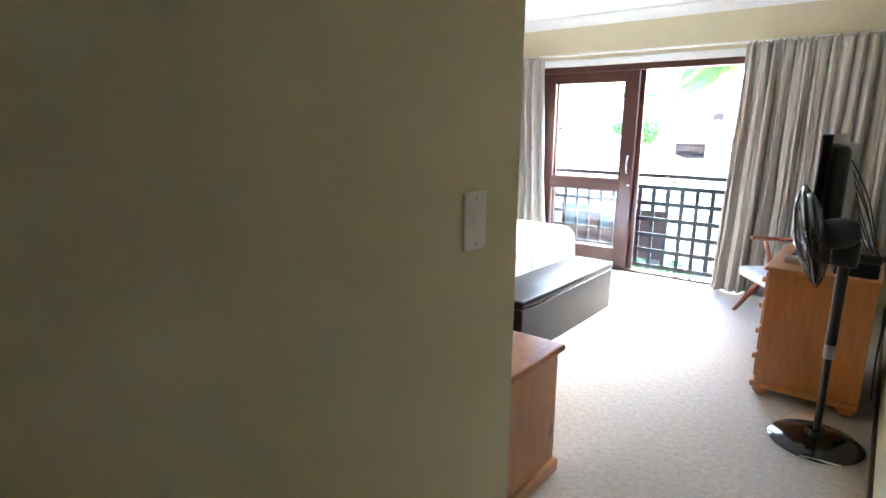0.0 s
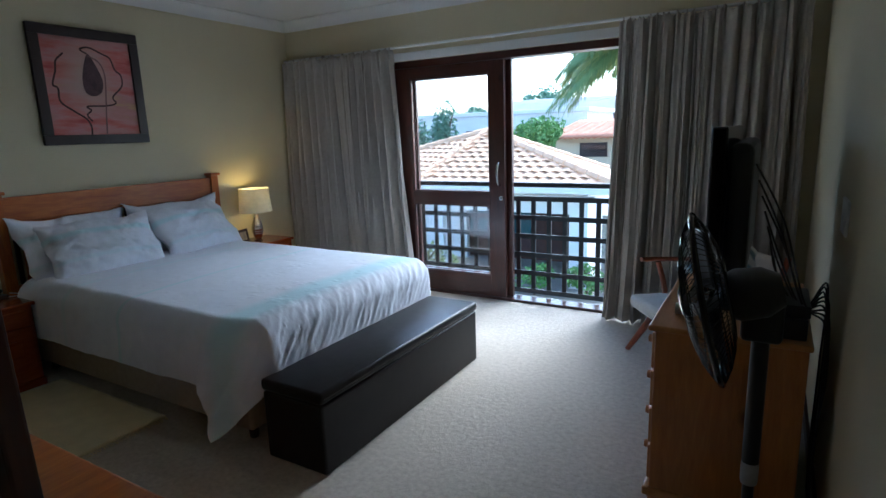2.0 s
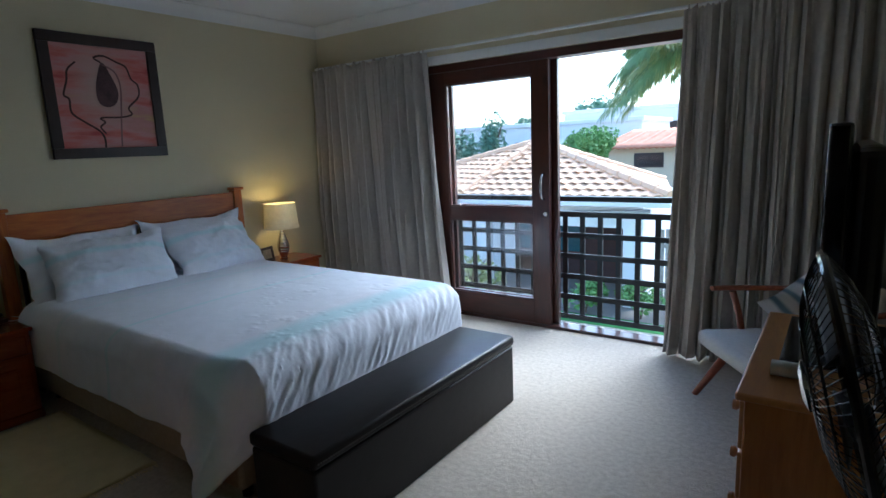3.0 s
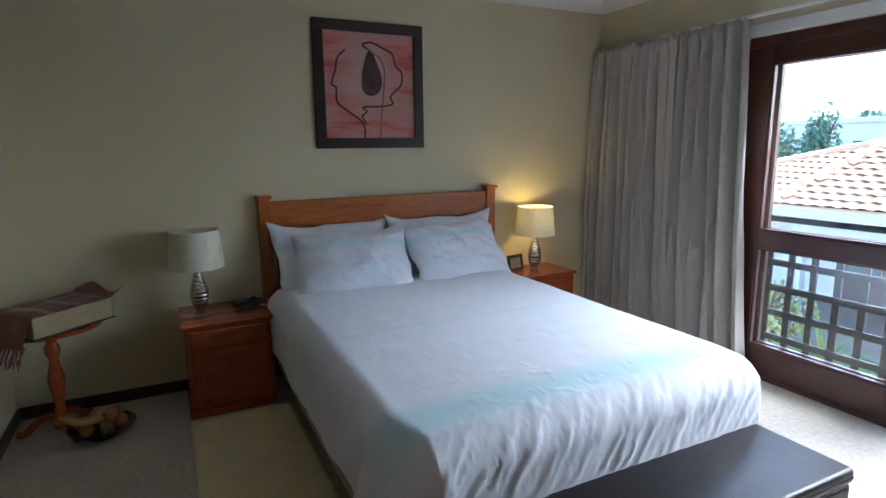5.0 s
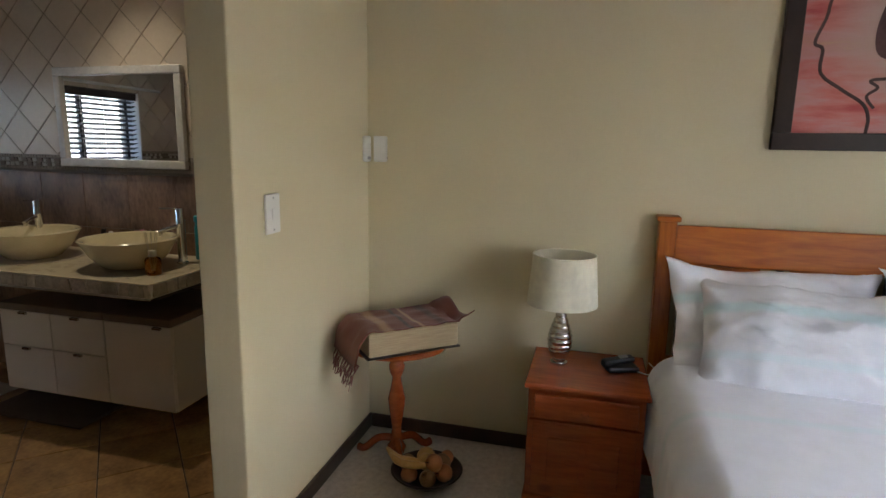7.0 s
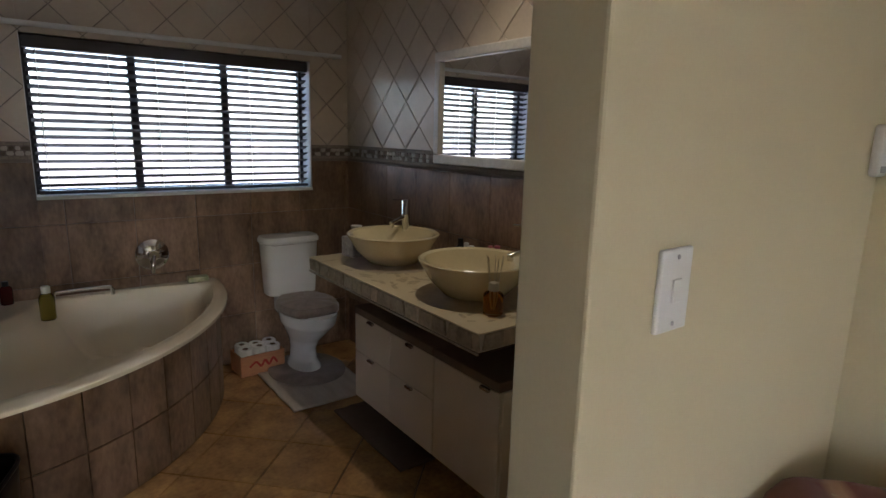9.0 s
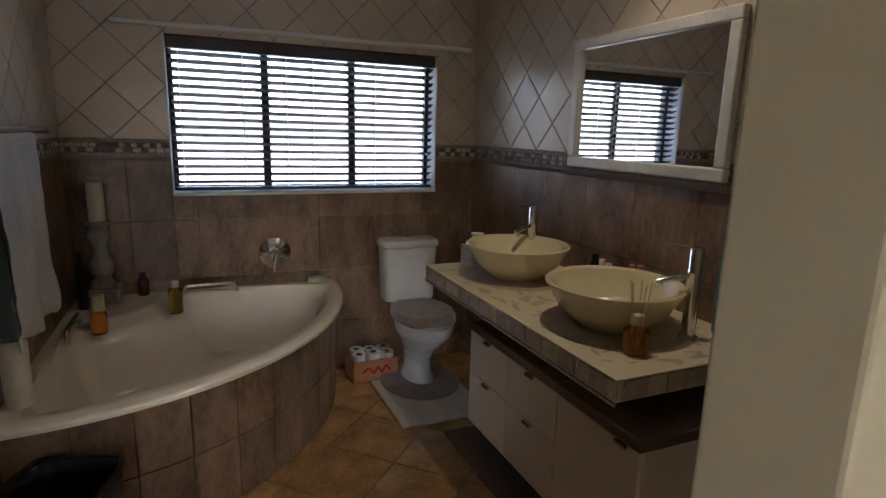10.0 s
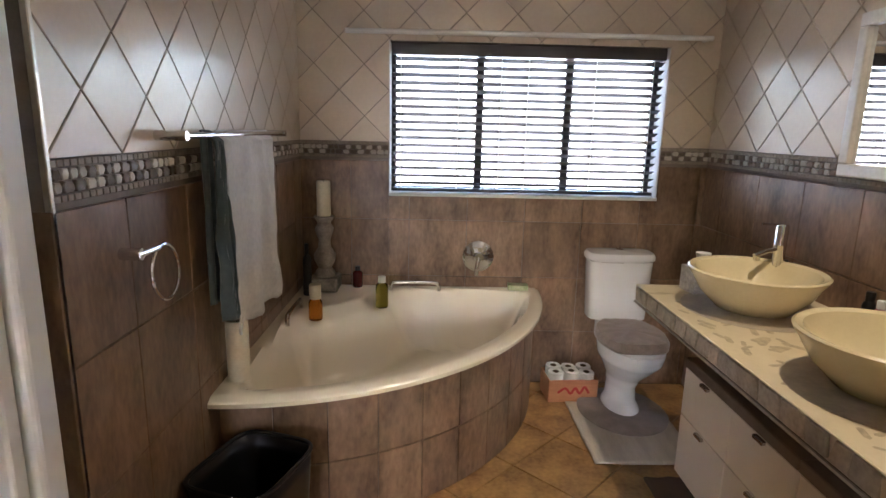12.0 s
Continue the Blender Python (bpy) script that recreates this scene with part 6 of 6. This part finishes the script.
lawn = part("lawn", grid(30, 20, lambda u, v: (-9 + 10 * u, 10.4 + 4.0 * v, GZ + 0.03 + 0.02 * fbm(u * 8, v * 8, 1))), material("bright green lawn", (0.09, 0.24, 0.05), (0.05, 0.16, 0.03), rough=0.95, scale=8, fine=120, bump=0.9), None)
tagged(lawn, "bright green lawn below the balcony", "lawn", kind="structure")
setting("path", box(-9, 1, 12.1, 12.5, GZ, GZ + 0.045, bev=0.01), material("pale kerb concrete", (0.55, 0.52, 0.47), rough=0.8), "pale paved strip through the lawn")

M_PLASTER = material("white outside plaster", (0.78, 0.76, 0.73), (0.72, 0.70, 0.67), rough=0.85, scale=1.2, fine=60, bump=0.15)
M_ROOFT = material("terracotta roof tile", (0.82, 0.53, 0.32), (0.70, 0.43, 0.25), rough=0.9, scale=5, fine=50, bump=0.2, per_object=0.08)
pav = thing("pavilion", "white garden house with a hipped terracotta tile roof", "house")
EX0, EX1, EY0, EY1, EZ = -9.0, -3.35, 15.0, 22.0, 0.08
AP = Vector((-8.12, 18.05, 1.42))
EAVES = [(-14.2, 17.3, EZ), (EX0, EY0, EZ), (EX1, EY0, EZ), (-4.75, 20.0, EZ), (-12.0, EY1, EZ)]
part("wall", box(-4.58, EX1 - 0.75, EY0 + 0.5, EY0 + 0.7, GZ, EZ - 0.05), M_PLASTER, pav)
part("wall", box(-13.4, -8.9, EY0 + 2.9, EY0 + 3.1, GZ, EZ - 0.05), M_PLASTER, pav)
part("wall", box(-8.8, -8.41, EY0 + 0.5, EY0 + 0.7, GZ, EZ - 0.05), M_PLASTER, pav)
part("wall", box(-8.41, -4.58, EY0 + 0.5, EY0 + 0.7, -0.75, EZ - 0.05), M_PLASTER, pav)
part("side_wall", box(EX1 - 0.95, EX1 - 0.75, EY0 + 0.7, EY0 + 3.4, GZ, EZ - 0.05), M_PLASTER, pav)
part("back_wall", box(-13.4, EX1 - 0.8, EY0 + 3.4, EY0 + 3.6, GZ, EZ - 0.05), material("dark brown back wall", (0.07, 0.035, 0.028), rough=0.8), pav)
part("fascia", box(EX0, EX1, EY0 - 0.03, EY0, EZ - 0.24, EZ - 0.04, bev=0.01), M_PLASTER, pav)
part("pipe", tube([(-6.6, EY0 + 0.42, -0.42), (-3.9, EY0 + 0.42, -0.30)], 0.05, 10), M_GREYPL, pav)
for x in (-9.0, -7.6):
    part("window", box(x, x + 0.9, EY0 + 3.34, EY0 + 3.4, -2.0, -0.9), material("teal patio glass", (0.03, 0.09, 0.11), rough=0.2) if x == -9.0 else bpy.data.materials["teal patio glass"], pav)
slab = bmesh.new()
c4 = [slab.verts.new(p) for p in EAVES]
ap = slab.verts.new(AP)
for i in range(5):
    slab.faces.new((c4[i], c4[(i + 1) % 5], ap))
slab.faces.new(list(reversed(c4)))
part("roof_deck", slab, material("roof felt", (0.22, 0.13, 0.09), rough=0.9), pav)
roof = part("roof", box(EX0, EX1, EY0 - 0.05, EY0 - 0.031, EZ - 0.05, EZ - 0.01), M_ROOFT, pav)


def tile_mesh(w, L):
    def f(u, v):
        s = u
        z = 0.026 * math.sin(math.pi * min(1, s / 0.62)) if s < 0.62 else -0.012 * math.sin(math.pi * (s - 0.62) / 0.38)
        return (w * (u - 0.5) * 1.06, L * v * 1.12, z + 0.045 * (1 - v))
    bm = grid(8, 1, f)
    r = bmesh.ops.extrude_face_region(bm, geom=bm.faces[:])
    bmesh.ops.translate(bm, vec=(0, 0, -0.02), verts=[e for e in r["geom"] if isinstance(e, bmesh.types.BMVert)])
    return finish("roof_tile", bm, M_ROOFT, True)


TW, TL = 0.31, 0.31
tmesh = tile_mesh(TW, TL)
count = 0
rest = bmesh.new()
for a in range(3):
    p, q = Vector(EAVES[a]), Vector(EAVES[a + 1])
    along = (q - p).normalized()
    mid = p + along * (AP - p).dot(along)
    up = (AP - mid)
    H = up.length
    up.normalize()
    nrm = along.cross(up).normalized()
    if nrm.z < 0:
        nrm = -nrm
    rot = Matrix((along, up, nrm)).transposed().to_4x4()
    s0, W = (AP - p).dot(along), (q - p).length
    r = 0
    while (r + 1) * TL < H:
        k = (r + 0.4) * TL / H
        xa, xb = s0 * k, W - (W - s0) * k
        x = xa
        while x < xb:
            pos = p + along * (x + TW / 2) + up * (r * TL - 0.04) + nrm * 0.012
            if count < 290 and a == 1:
                o = new("roof_tile", tmesh)
                o.parent = roof
                o.matrix_basis = Matrix.Translation(pos) @ rot
                count += 1
            else:
                me2 = tmesh.copy()
                me2.transform(Matrix.Translation(pos) @ rot)
                rest.from_mesh(me2)
                bpy.data.meshes.remove(me2)
            x += TW
        r += 1
rt = part("roof_tiles", rest, M_ROOFT, roof, smooth=True)
rt["kind"] = "stuff"
for p in EAVES[:4]:
    d = AP - Vector(p)
    n_ = int(d.length / 0.42)
    for i in range(n_):
        s, e = Vector(p) + d * (i / n_), Vector(p) + d * ((i + 1.08) / n_)
        part("ridge_tile", tube([s + Vector((0, 0, 0.03)), e + Vector((0, 0, 0.03))], 0.13, 8, taper=[1.08, 0.92]), M_ROOFT, roof, smooth=True)

hs_ = thing("house", "yellow neighbouring house with a small tiled roof", "house")
M_YEL = material("pale yellow plaster", (0.62, 0.51, 0.34), (0.56, 0.46, 0.30), rough=0.85, scale=1.0, bump=0.1)
HY = 30.0
part("wall", box(-10.2, 3.0, HY, HY + 6, GZ, 1.0), M_YEL, hs_)
part("upper_wall", box(-6.2, 3.0, HY + 1.2, HY + 6, 1.0, 2.6), M_YEL, hs_)
wdw = part("window", box(-8.7, -7.3, HY - 0.05, HY - 0.005, 0.02, 0.72, bev=0.01), M_FRAMEBLK, hs_)
for k in range(2):
    part("pane", box(-8.55 + 0.62 * k, -8.0 + 0.62 * k, HY - 0.07, HY - 0.052, 0.14, 0.6), M_GLASS, wdw)
solid(part("roof", grid(120, 6, lambda u, v: (-10.4 + 13.6 * u + 1.0 * v * (1 - u), HY - 0.7 + 2.9 * v, 0.95 + 0.85 * v + 0.035 * math.sin(2 * math.pi * 45 * u) - 0.05 * ((v * 6) % 1))), material("old red roof tile", (0.60, 0.27, 0.15), (0.46, 0.19, 0.10), rough=0.9, scale=3), hs_, smooth=True), 0.10, -1.0)
for nm, lb, a in (("boundary_house", "white flat-roofed house behind the garden house", (-24, -9.5, 34, 40, GZ, 2.4)), ("flat_house", "white house with a parapet far behind", (-17.5, -8, 42, 50, GZ, 3.4)), ("grey_house", "pale flat house behind the trees", (-30, -20, 36, 44, GZ, 1.9))):
    h = thing(nm, lb, "house")
    part("wall", box(*a), M_PLASTER, h)
    part("parapet", box(a[0] - 0.15, a[1] + 0.15, a[2] - 0.15, a[3] + 0.15, a[5], a[5] + 0.25, bev=0.03), M_PLASTER, h)
    for i in range(3):
        x = a[0] + (a[1] - a[0]) * (0.2 + 0.3 * i)
        part("window", box(x - 0.6, x + 0.6, a[2] - 0.06, a[2] - 0.004, a[5] - 1.9, a[5] - 0.9), M_FRAMEBLK, h)
fence = thing("fence", "grey wooden slat fence beside the garden house", "fence")
for i in range(30):
    x = -3.75 + i * 0.16
    part("slat", box(x, x + 0.13, 15.6, 15.63, GZ, -0.75 + 0.02 * math.sin(i * 2.3)), M_STONE, fence)
part("rail", box(-3.75, 1.05, 15.63, 15.68, -1.2, -1.1), M_STONE, fence)

M_LEAFA = material("green foliage", (0.20, 0.34, 0.09), (0.12, 0.23, 0.055), rough=0.7, scale=3, bump=0)
# distance haze is mixed into this leaf colour, making it paler and bluer
M_LEAFHAZE = material("blue green foliage paled by haze", (0.18, 0.30, 0.19), (0.11, 0.20, 0.125), rough=0.7, scale=3, bump=0)
M_PALM = material("palm frond green", (0.20, 0.28, 0.10), (0.12, 0.18, 0.06), rough=0.55, scale=6, bump=0)
M_PALMDRY = material("palm frond yellow green", (0.34, 0.36, 0.13), (0.22, 0.25, 0.08), rough=0.6, scale=6, bump=0)
M_BARK = material("bark", (0.16, 0.11, 0.075), (0.09, 0.06, 0.04), rough=0.95, scale=12, bump=0.8)


def tree(name, label, x, y, z0, h, rx, rz, mat, n, leaf, seed, lumps=9):
    rn = random.Random(seed)
    t = thing(name, label, "tree" if "tree" in name else "shrub", Matrix.Translation((x, y, z0)))
    tr_ = bmesh.new()
    tube(spline([(0, 0, 0), (0.05, 0.03, h * 0.35), (-0.04, 0.02, h * 0.7)]), 0.12 * h / 4, 8, bm=tr_, taper=[1.2 - 0.7 * i / 16 for i in range(17)])
    for i in range(5):
        a = rn.uniform(0, 6.28)
        tube([(0, 0, h * (0.3 + 0.07 * i)), (rx * 0.35 * math.cos(a), rx * 0.35 * math.sin(a), h * (0.5 + 0.06 * i)), (rx * 0.65 * math.cos(a), rx * 0.65 * math.sin(a), h * (0.62 + 0.06 * i))], 0.05 * h / 4, 6, bm=tr_, taper=[1, 0.7, 0.3])
    part("trunk", tr_, M_BARK, t, smooth=True)
    cen = []
    for i in range(lumps):
        a, b = rn.uniform(0, 6.28), rn.uniform(-0.8, 0.9)
        r = rn.uniform(0.3, 0.75)
        cen.append((Vector((rx * r * math.cos(a) * math.sqrt(1 - b * b), rx * r * math.sin(a) * math.sqrt(1 - b * b), h - rz + rz * r * b)), rn.uniform(0.32, 0.55)))
    cr = bmesh.new()
    for i in range(n):
        c, k = rn.choice(cen)
        d = Vector((rn.gauss(0, 1), rn.gauss(0, 1), rn.gauss(0, 1))).normalized()
        p = c + Vector((d.x * rx * k, d.y * rx * k, d.z * rz * k)) * rn.uniform(0.75, 1.08)
        q = Euler((rn.uniform(-1.2, 1.2), rn.uniform(-1.2, 1.2), rn.uniform(0, 6.28))).to_matrix()
        s = leaf * rn.uniform(0.6, 1.3)
        vs = [cr.verts.new(p + q @ Vector(o) * s) for o in ((-0.5, 0, 0), (0, -0.32, 0.06), (0.6, 0, 0), (0, 0.32, 0.06))]
        cr.faces.new(vs)
    part("crown", cr, mat, t)
    return t


tree("shrub_tree", "round green tree behind the tiled roof", -8.62, 24.0, GZ, 4.80, 1.05, 0.80, M_LEAFA, 4200, 0.14, 2, 26)
tree("tall_tree", "haze-paled blue-green tree beside the garden house", -17.2, 26.0, GZ, 5.9, 1.7, 2.3, M_LEAFHAZE, 2600, 0.24, 4)
tree("tall_tree", "slim haze-paled blue-green tree beside the garden house", -14.6, 26.5, GZ, 6.1, 0.8, 2.4, M_LEAFHAZE, 1500, 0.2, 6)
tree("tall_tree", "dark green tree on the skyline", -20.5, 40.0, GZ, 7.0, 2.4, 2.6, M_LEAFHAZE, 1800, 0.34, 7)
tree("tall_tree", "distant green tree beyond the white house", -19.0, 56.0, GZ, 9.0, 3.5, 2.0, M_LEAFHAZE, 1500, 0.4, 8)
tree("garden_shrub", "yellow-green garden shrub below the balcony", -7.4, 12.9, GZ, 1.8, 0.7, 0.9, M_PALMDRY, 1200, 0.12, 9)
tree("garden_shrub", "low green garden shrub by the white wall", -5.2, 14.6, GZ, 0.9, 0.55, 0.4, M_LEAFA, 800, 0.11, 10)
tree("garden_shrub", "low green garden shrub by the fence", -3.9, 14.7, GZ, 1.1, 0.6, 0.5, M_LEAFA, 800, 0.11, 12)


def frond(bm, base, way, length, droop, leaf, rn, width):
    """One palm frond: a bending rib with narrow leaflets on both sides."""
    way = Vector(way).normalized()
    pts = []
    for i in range(15):
        s = i / 14
        pts.append(Vector(base) + way * length * s + Vector((0, 0, length * (0.35 * s - droop * s * s))))
    tube(pts, 0.018, 5, bm=bm, taper=[1.2 - s / 14 for s in range(15)])
    for i in range(2, 15):
        for k in range(5):
            s = (i + k / 5) / 14.5
            j = min(int(s * 14), 13)
            p = pts[j].lerp(pts[j + 1], s * 14 - j) if j + 1 < 15 else pts[-1]
            d = (pts[min(j + 1, 14)] - pts[max(j - 1, 0)]).normalized()
            side = d.cross(Vector((0, 0, 1)))
            if side.length < 0.1:
                side = Vector((1, 0, 0))
            side.normalize()
            L = leaf * (0.45 + 0.9 * math.sin(math.pi * (0.15 + 0.8 * s)))
            for sg in (-1, 1):
                tip = p + side * sg * L * 0.62 + d * L * 0.55 + Vector((0, 0, -L * (0.35 + 0.4 * rn.random())))
                m1 = p.lerp(tip, 0.5) + Vector((0, 0, L * 0.10))
                w = d * width
                vs = [bm.verts.new(v) for v in (p - w * 0.4, m1 - w, tip, m1 + w)]
                bm.faces.new(vs)


pm_ = thing("palm_tree", "tall feathery palm hanging over the garden", "tree", Matrix.Translation((-1.72, 10.6, GZ)))
part("trunk", tube(spline([(0, 0, 0), (0.1, 0.1, 2.5), (0, 0.05, 5.45)]), 0.2, 12, taper=[1.3 - 0.5 * i / 16 for i in range(17)]), M_BARK, pm_, smooth=True)
rn_ = random.Random(14)
for i in range(44):
    a = rn_.uniform(0, 6.28) if i > 26 else radians(rn_.uniform(140, 255))
    fb_ = bmesh.new()
    frond(fb_, (0, 0.05, 5.5), (math.cos(a), math.sin(a), rn_.uniform(-0.25, 0.6)), rn_.uniform(1.1, 1.75), rn_.uniform(0.35, 0.8), 0.32, rn_, 0.018)
    part("frond", fb_, M_PALM if i % 3 else M_PALMDRY, pm_)
for i, (x, y, s) in enumerate(((-3.9, 11.4, 0.8), (-6.6, 13.4, 1.3))):
    ag = thing("agave", "spiky yellow-green garden plant in the lawn", "plant", Matrix.Translation((x, y, GZ)), "spiky garden plants")
    for k in range(26):
        a = k * 2.4
        e = 0.3 + 1.1 * (k / 26)
        ab = bmesh.new()
        d = Vector((math.cos(a) * math.cos(e), math.sin(a) * math.cos(e), math.sin(e)))
        sd = Vector((-math.sin(a), math.cos(a), 0))
        vs = [ab.verts.new(v) for v in (sd * 0.03 * s, d * 0.35 * s + sd * 0.045 * s, d * 0.75 * s + Vector((0, 0, -0.08 * s)), d * 0.35 * s - sd * 0.045 * s, -sd * 0.03 * s)]
        ab.faces.new(vs)
        part("blade", ab, M_PALMDRY if k % 2 else M_PALM, ag)

# ---- bathroom tiles ----
def clip(poly, a0, a1, b0, b1):
    for ax, lim, keep in ((0, a0, 1), (0, a1, -1), (1, b0, 1), (1, b1, -1)):
        out = []
        for i in range(len(poly)):
            p, q = poly[i - 1], poly[i]
            ip, iq = keep * (p[ax] - lim) >= 0, keep * (q[ax] - lim) >= 0
            if ip != iq:
                t = (lim - p[ax]) / (q[ax] - p[ax])
                out.append((p[0] + t * (q[0] - p[0]), p[1] + t * (q[1] - p[1])))
            if iq:
                out.append(q)
        poly = out
        if len(poly) < 3:
            return []
    return poly


def piece(name, poly, place, thick, mat, parent, bm=None):
    """A flat tile with an eased edge: poly in the wall's plane, place(a, b, depth) in the world."""
    area = abs(sum(poly[i - 1][0] * poly[i][1] - poly[i][0] * poly[i - 1][1] for i in range(len(poly)))) / 2
    if area < 0.00002:
        return None
    own = bm is None
    bm = bm or bmesh.new()
    cx, cy = sum(p[0] for p in poly) / len(poly), sum(p[1] for p in poly) / len(poly)
    lo = [bm.verts.new(place(a, b, 0.0)) for a, b in poly]
    mi = [bm.verts.new(place(a, b, thick * 0.75)) for a, b in poly]
    ins = min(0.0015, 0.08 * math.sqrt(area))
    k = 1 - ins / (math.sqrt(area) * 0.5 + 1e-6)
    hi = [bm.verts.new(place(cx + (a - cx) * k, cy + (b - cy) * k, thick)) for a, b in poly]
    n = len(poly)
    for i in range(n):
        j = (i + 1) % n
        bm.faces.new((lo[i], lo[j], mi[j], mi[i]))
        bm.faces.new((mi[i], mi[j], hi[j], hi[i]))
    bm.faces.new(hi)
    if own:
        return part(name, bm, mat, parent)


def tile_wall(parent, place, length, shift, holes, near, dshift):
    """Brown tiles below, a pebble band, cream diamonds above; holes are (a0, a1, b0, b1)."""
    def regions(b0, b1):
        if not holes:
            return [(0, length, b0, b1)]
        h = holes[0]
        out = [(0, h[0], b0, b1), (h[1], length, b0, b1)]
        if h[2] > b0:
            out.append((h[0], h[1], b0, min(b1, h[2])))
        if h[3] < b1:
            out.append((h[0], h[1], max(b0, h[3]), b1))
        return out

    G = 0.0025
    tw, th = 0.312, 0.312
    rows = int(BZ0 / th) + 2
    for r in range(rows):
        b0 = r * th
        b1 = min(b0 + th, BZ0)
        if b1 - b0 < 0.02:
            continue
        for reg in regions(b0, b1):
            if reg[1] <= reg[0] or reg[3] <= reg[2]:
                continue
            i0 = int((reg[0] - shift) / tw) - 1
            for i in range(i0, int((reg[1] - shift) / tw) + 2):
                a = shift + i * tw
                g = 0.0014
                poly = clip([(a + g, b0 + g), (a + tw - g, b0 + g), (a + tw - g, b1 - g), (a + g, b1 - g)], *reg)
                if poly:
                    piece("tile", poly, place, 0.008, M_TILE_LOW, parent)
    D = 0.258
    for reg in regions(BZ1, CEIL):
        if reg[1] <= reg[0] or reg[3] <= reg[2]:
            continue
        for j in range(-1, int((CEIL - BZ1) / (D / 2)) + 2):
            for i in range(-1, int(length / D) + 2):
                cx = dshift + i * D + (D / 2 if j % 2 else 0)
                cy = BZ1 + j * D / 2
                h = D / 2 - G * 1.1
                poly = clip([(cx - h, cy), (cx, cy - h), (cx + h, cy), (cx, cy + h)], *reg)
                if poly:
                    piece("diamond_tile", poly, place, 0.008, M_TILE_UP, parent)
    rn = random.Random(int(length * 100))
    joined = bmesh.new()
    jd = bmesh.new()
    strips = bmesh.new()
    for reg in regions(BZ0, BZ1):
        if reg[1] <= reg[0] or reg[3] <= reg[2]:
            continue
        for z0, z1 in ((BZ0 + 0.003, BZ0 + 0.017), (BZ1 - 0.017, BZ1 - 0.003)):
            a = reg[0]
            while a < reg[1] - 0.01:
                w = min(rn.uniform(0.018, 0.028), reg[1] - a)
                piece("strip", [(a + 0.001, z0), (a + w - 0.001, z0), (a + w - 0.001, z1), (a + 0.001, z1)], place, 0.007, None, None, strips)
                a += w
        zm0, zm1 = BZ0 + 0.019, BZ1 - 0.019
        hgt = (zm1 - zm0) / 2
        for r in range(2):
            a = reg[0]
            k = r
            while a < reg[1] - 0.012:
                w = min(rn.uniform(0.024, 0.042), reg[1] - a)
                z0, z1 = zm0 + r * hgt, zm0 + (r + 1) * hgt
                s, e = rn.uniform(-0.007, 0.007), [rn.uniform(0.001, 0.006) for _ in range(6)]
                poly = [(a + 0.002 + e[0], z0 + 0.001), (a + w - 0.002 - e[1], z0 + 0.001 + e[2] * 0.5), (a + w - 0.0012, (z0 + z1) / 2 + s * 0.6), (a + w - 0.002 - e[3], z1 - 0.001 - e[4] * 0.6), (a + 0.002 + e[5], z1 - 0.001), (a + 0.0012, (z0 + z1) / 2 - s * 0.6)]
                k += 1
                mt = M_PEBBLE if (k + (rn.random() < 0.2)) % 2 else M_PEBBLE_D
                if near:
                    piece("pebble", poly, place, 0.009, mt, parent)
                else:
                    piece("pebble", poly, place, 0.009, mt, None, joined if mt == M_PEBBLE else jd)
                a += w
    for b, mt in ((joined, M_PEBBLE), (jd, M_PEBBLE_D), (strips, M_STRIP)):
        o = part("mosaic", b, mt, parent)
        o["kind"] = "stuff"


tile_wall(wall_bath, lambda a, b, d: (LX - d, 0.63 - a, b), 0.63 - BY - 0.009, -0.070, [], True, -0.139)
tile_wall(wall_window, lambda a, b, d: (MX + a, BY + d, b), LX - MX, 0.035, [(WIN[0] - MX, WIN[1] - MX, WIN[2], WIN[3])], False, 0.026)
tile_wall(wall_mirror, lambda a, b, d: (MX + d, BY + 0.009 + a, b), JB - BY - 0.009, 0.19, [], False, 0.06)

# ---- bathroom floor tiles, laid on the diagonal ----
bath_floor = bpy.data.objects["floor_bathroom"]
FT = 0.33
ca, sa = math.cos(radians(45)), math.sin(radians(45))
for i in range(-16, 17):
    for j in range(-16, 17):
        u, v = i * FT, j * FT
        quad = [(u + 0.003, v + 0.003), (u + FT - 0.003, v + 0.003), (u + FT - 0.003, v + FT - 0.003), (u + 0.003, v + FT - 0.003)]
        poly = clip([(ca * a - sa * b - 3.27, sa * a + ca * b - 0.50) for a, b in quad], MX + 0.008, -1.16, BY + 0.008, 1.455)
        if poly:
            piece("floor_tile", poly, lambda a, b, d: (a, b, d - 0.010), 0.010, M_FLOORTILE, bath_floor)
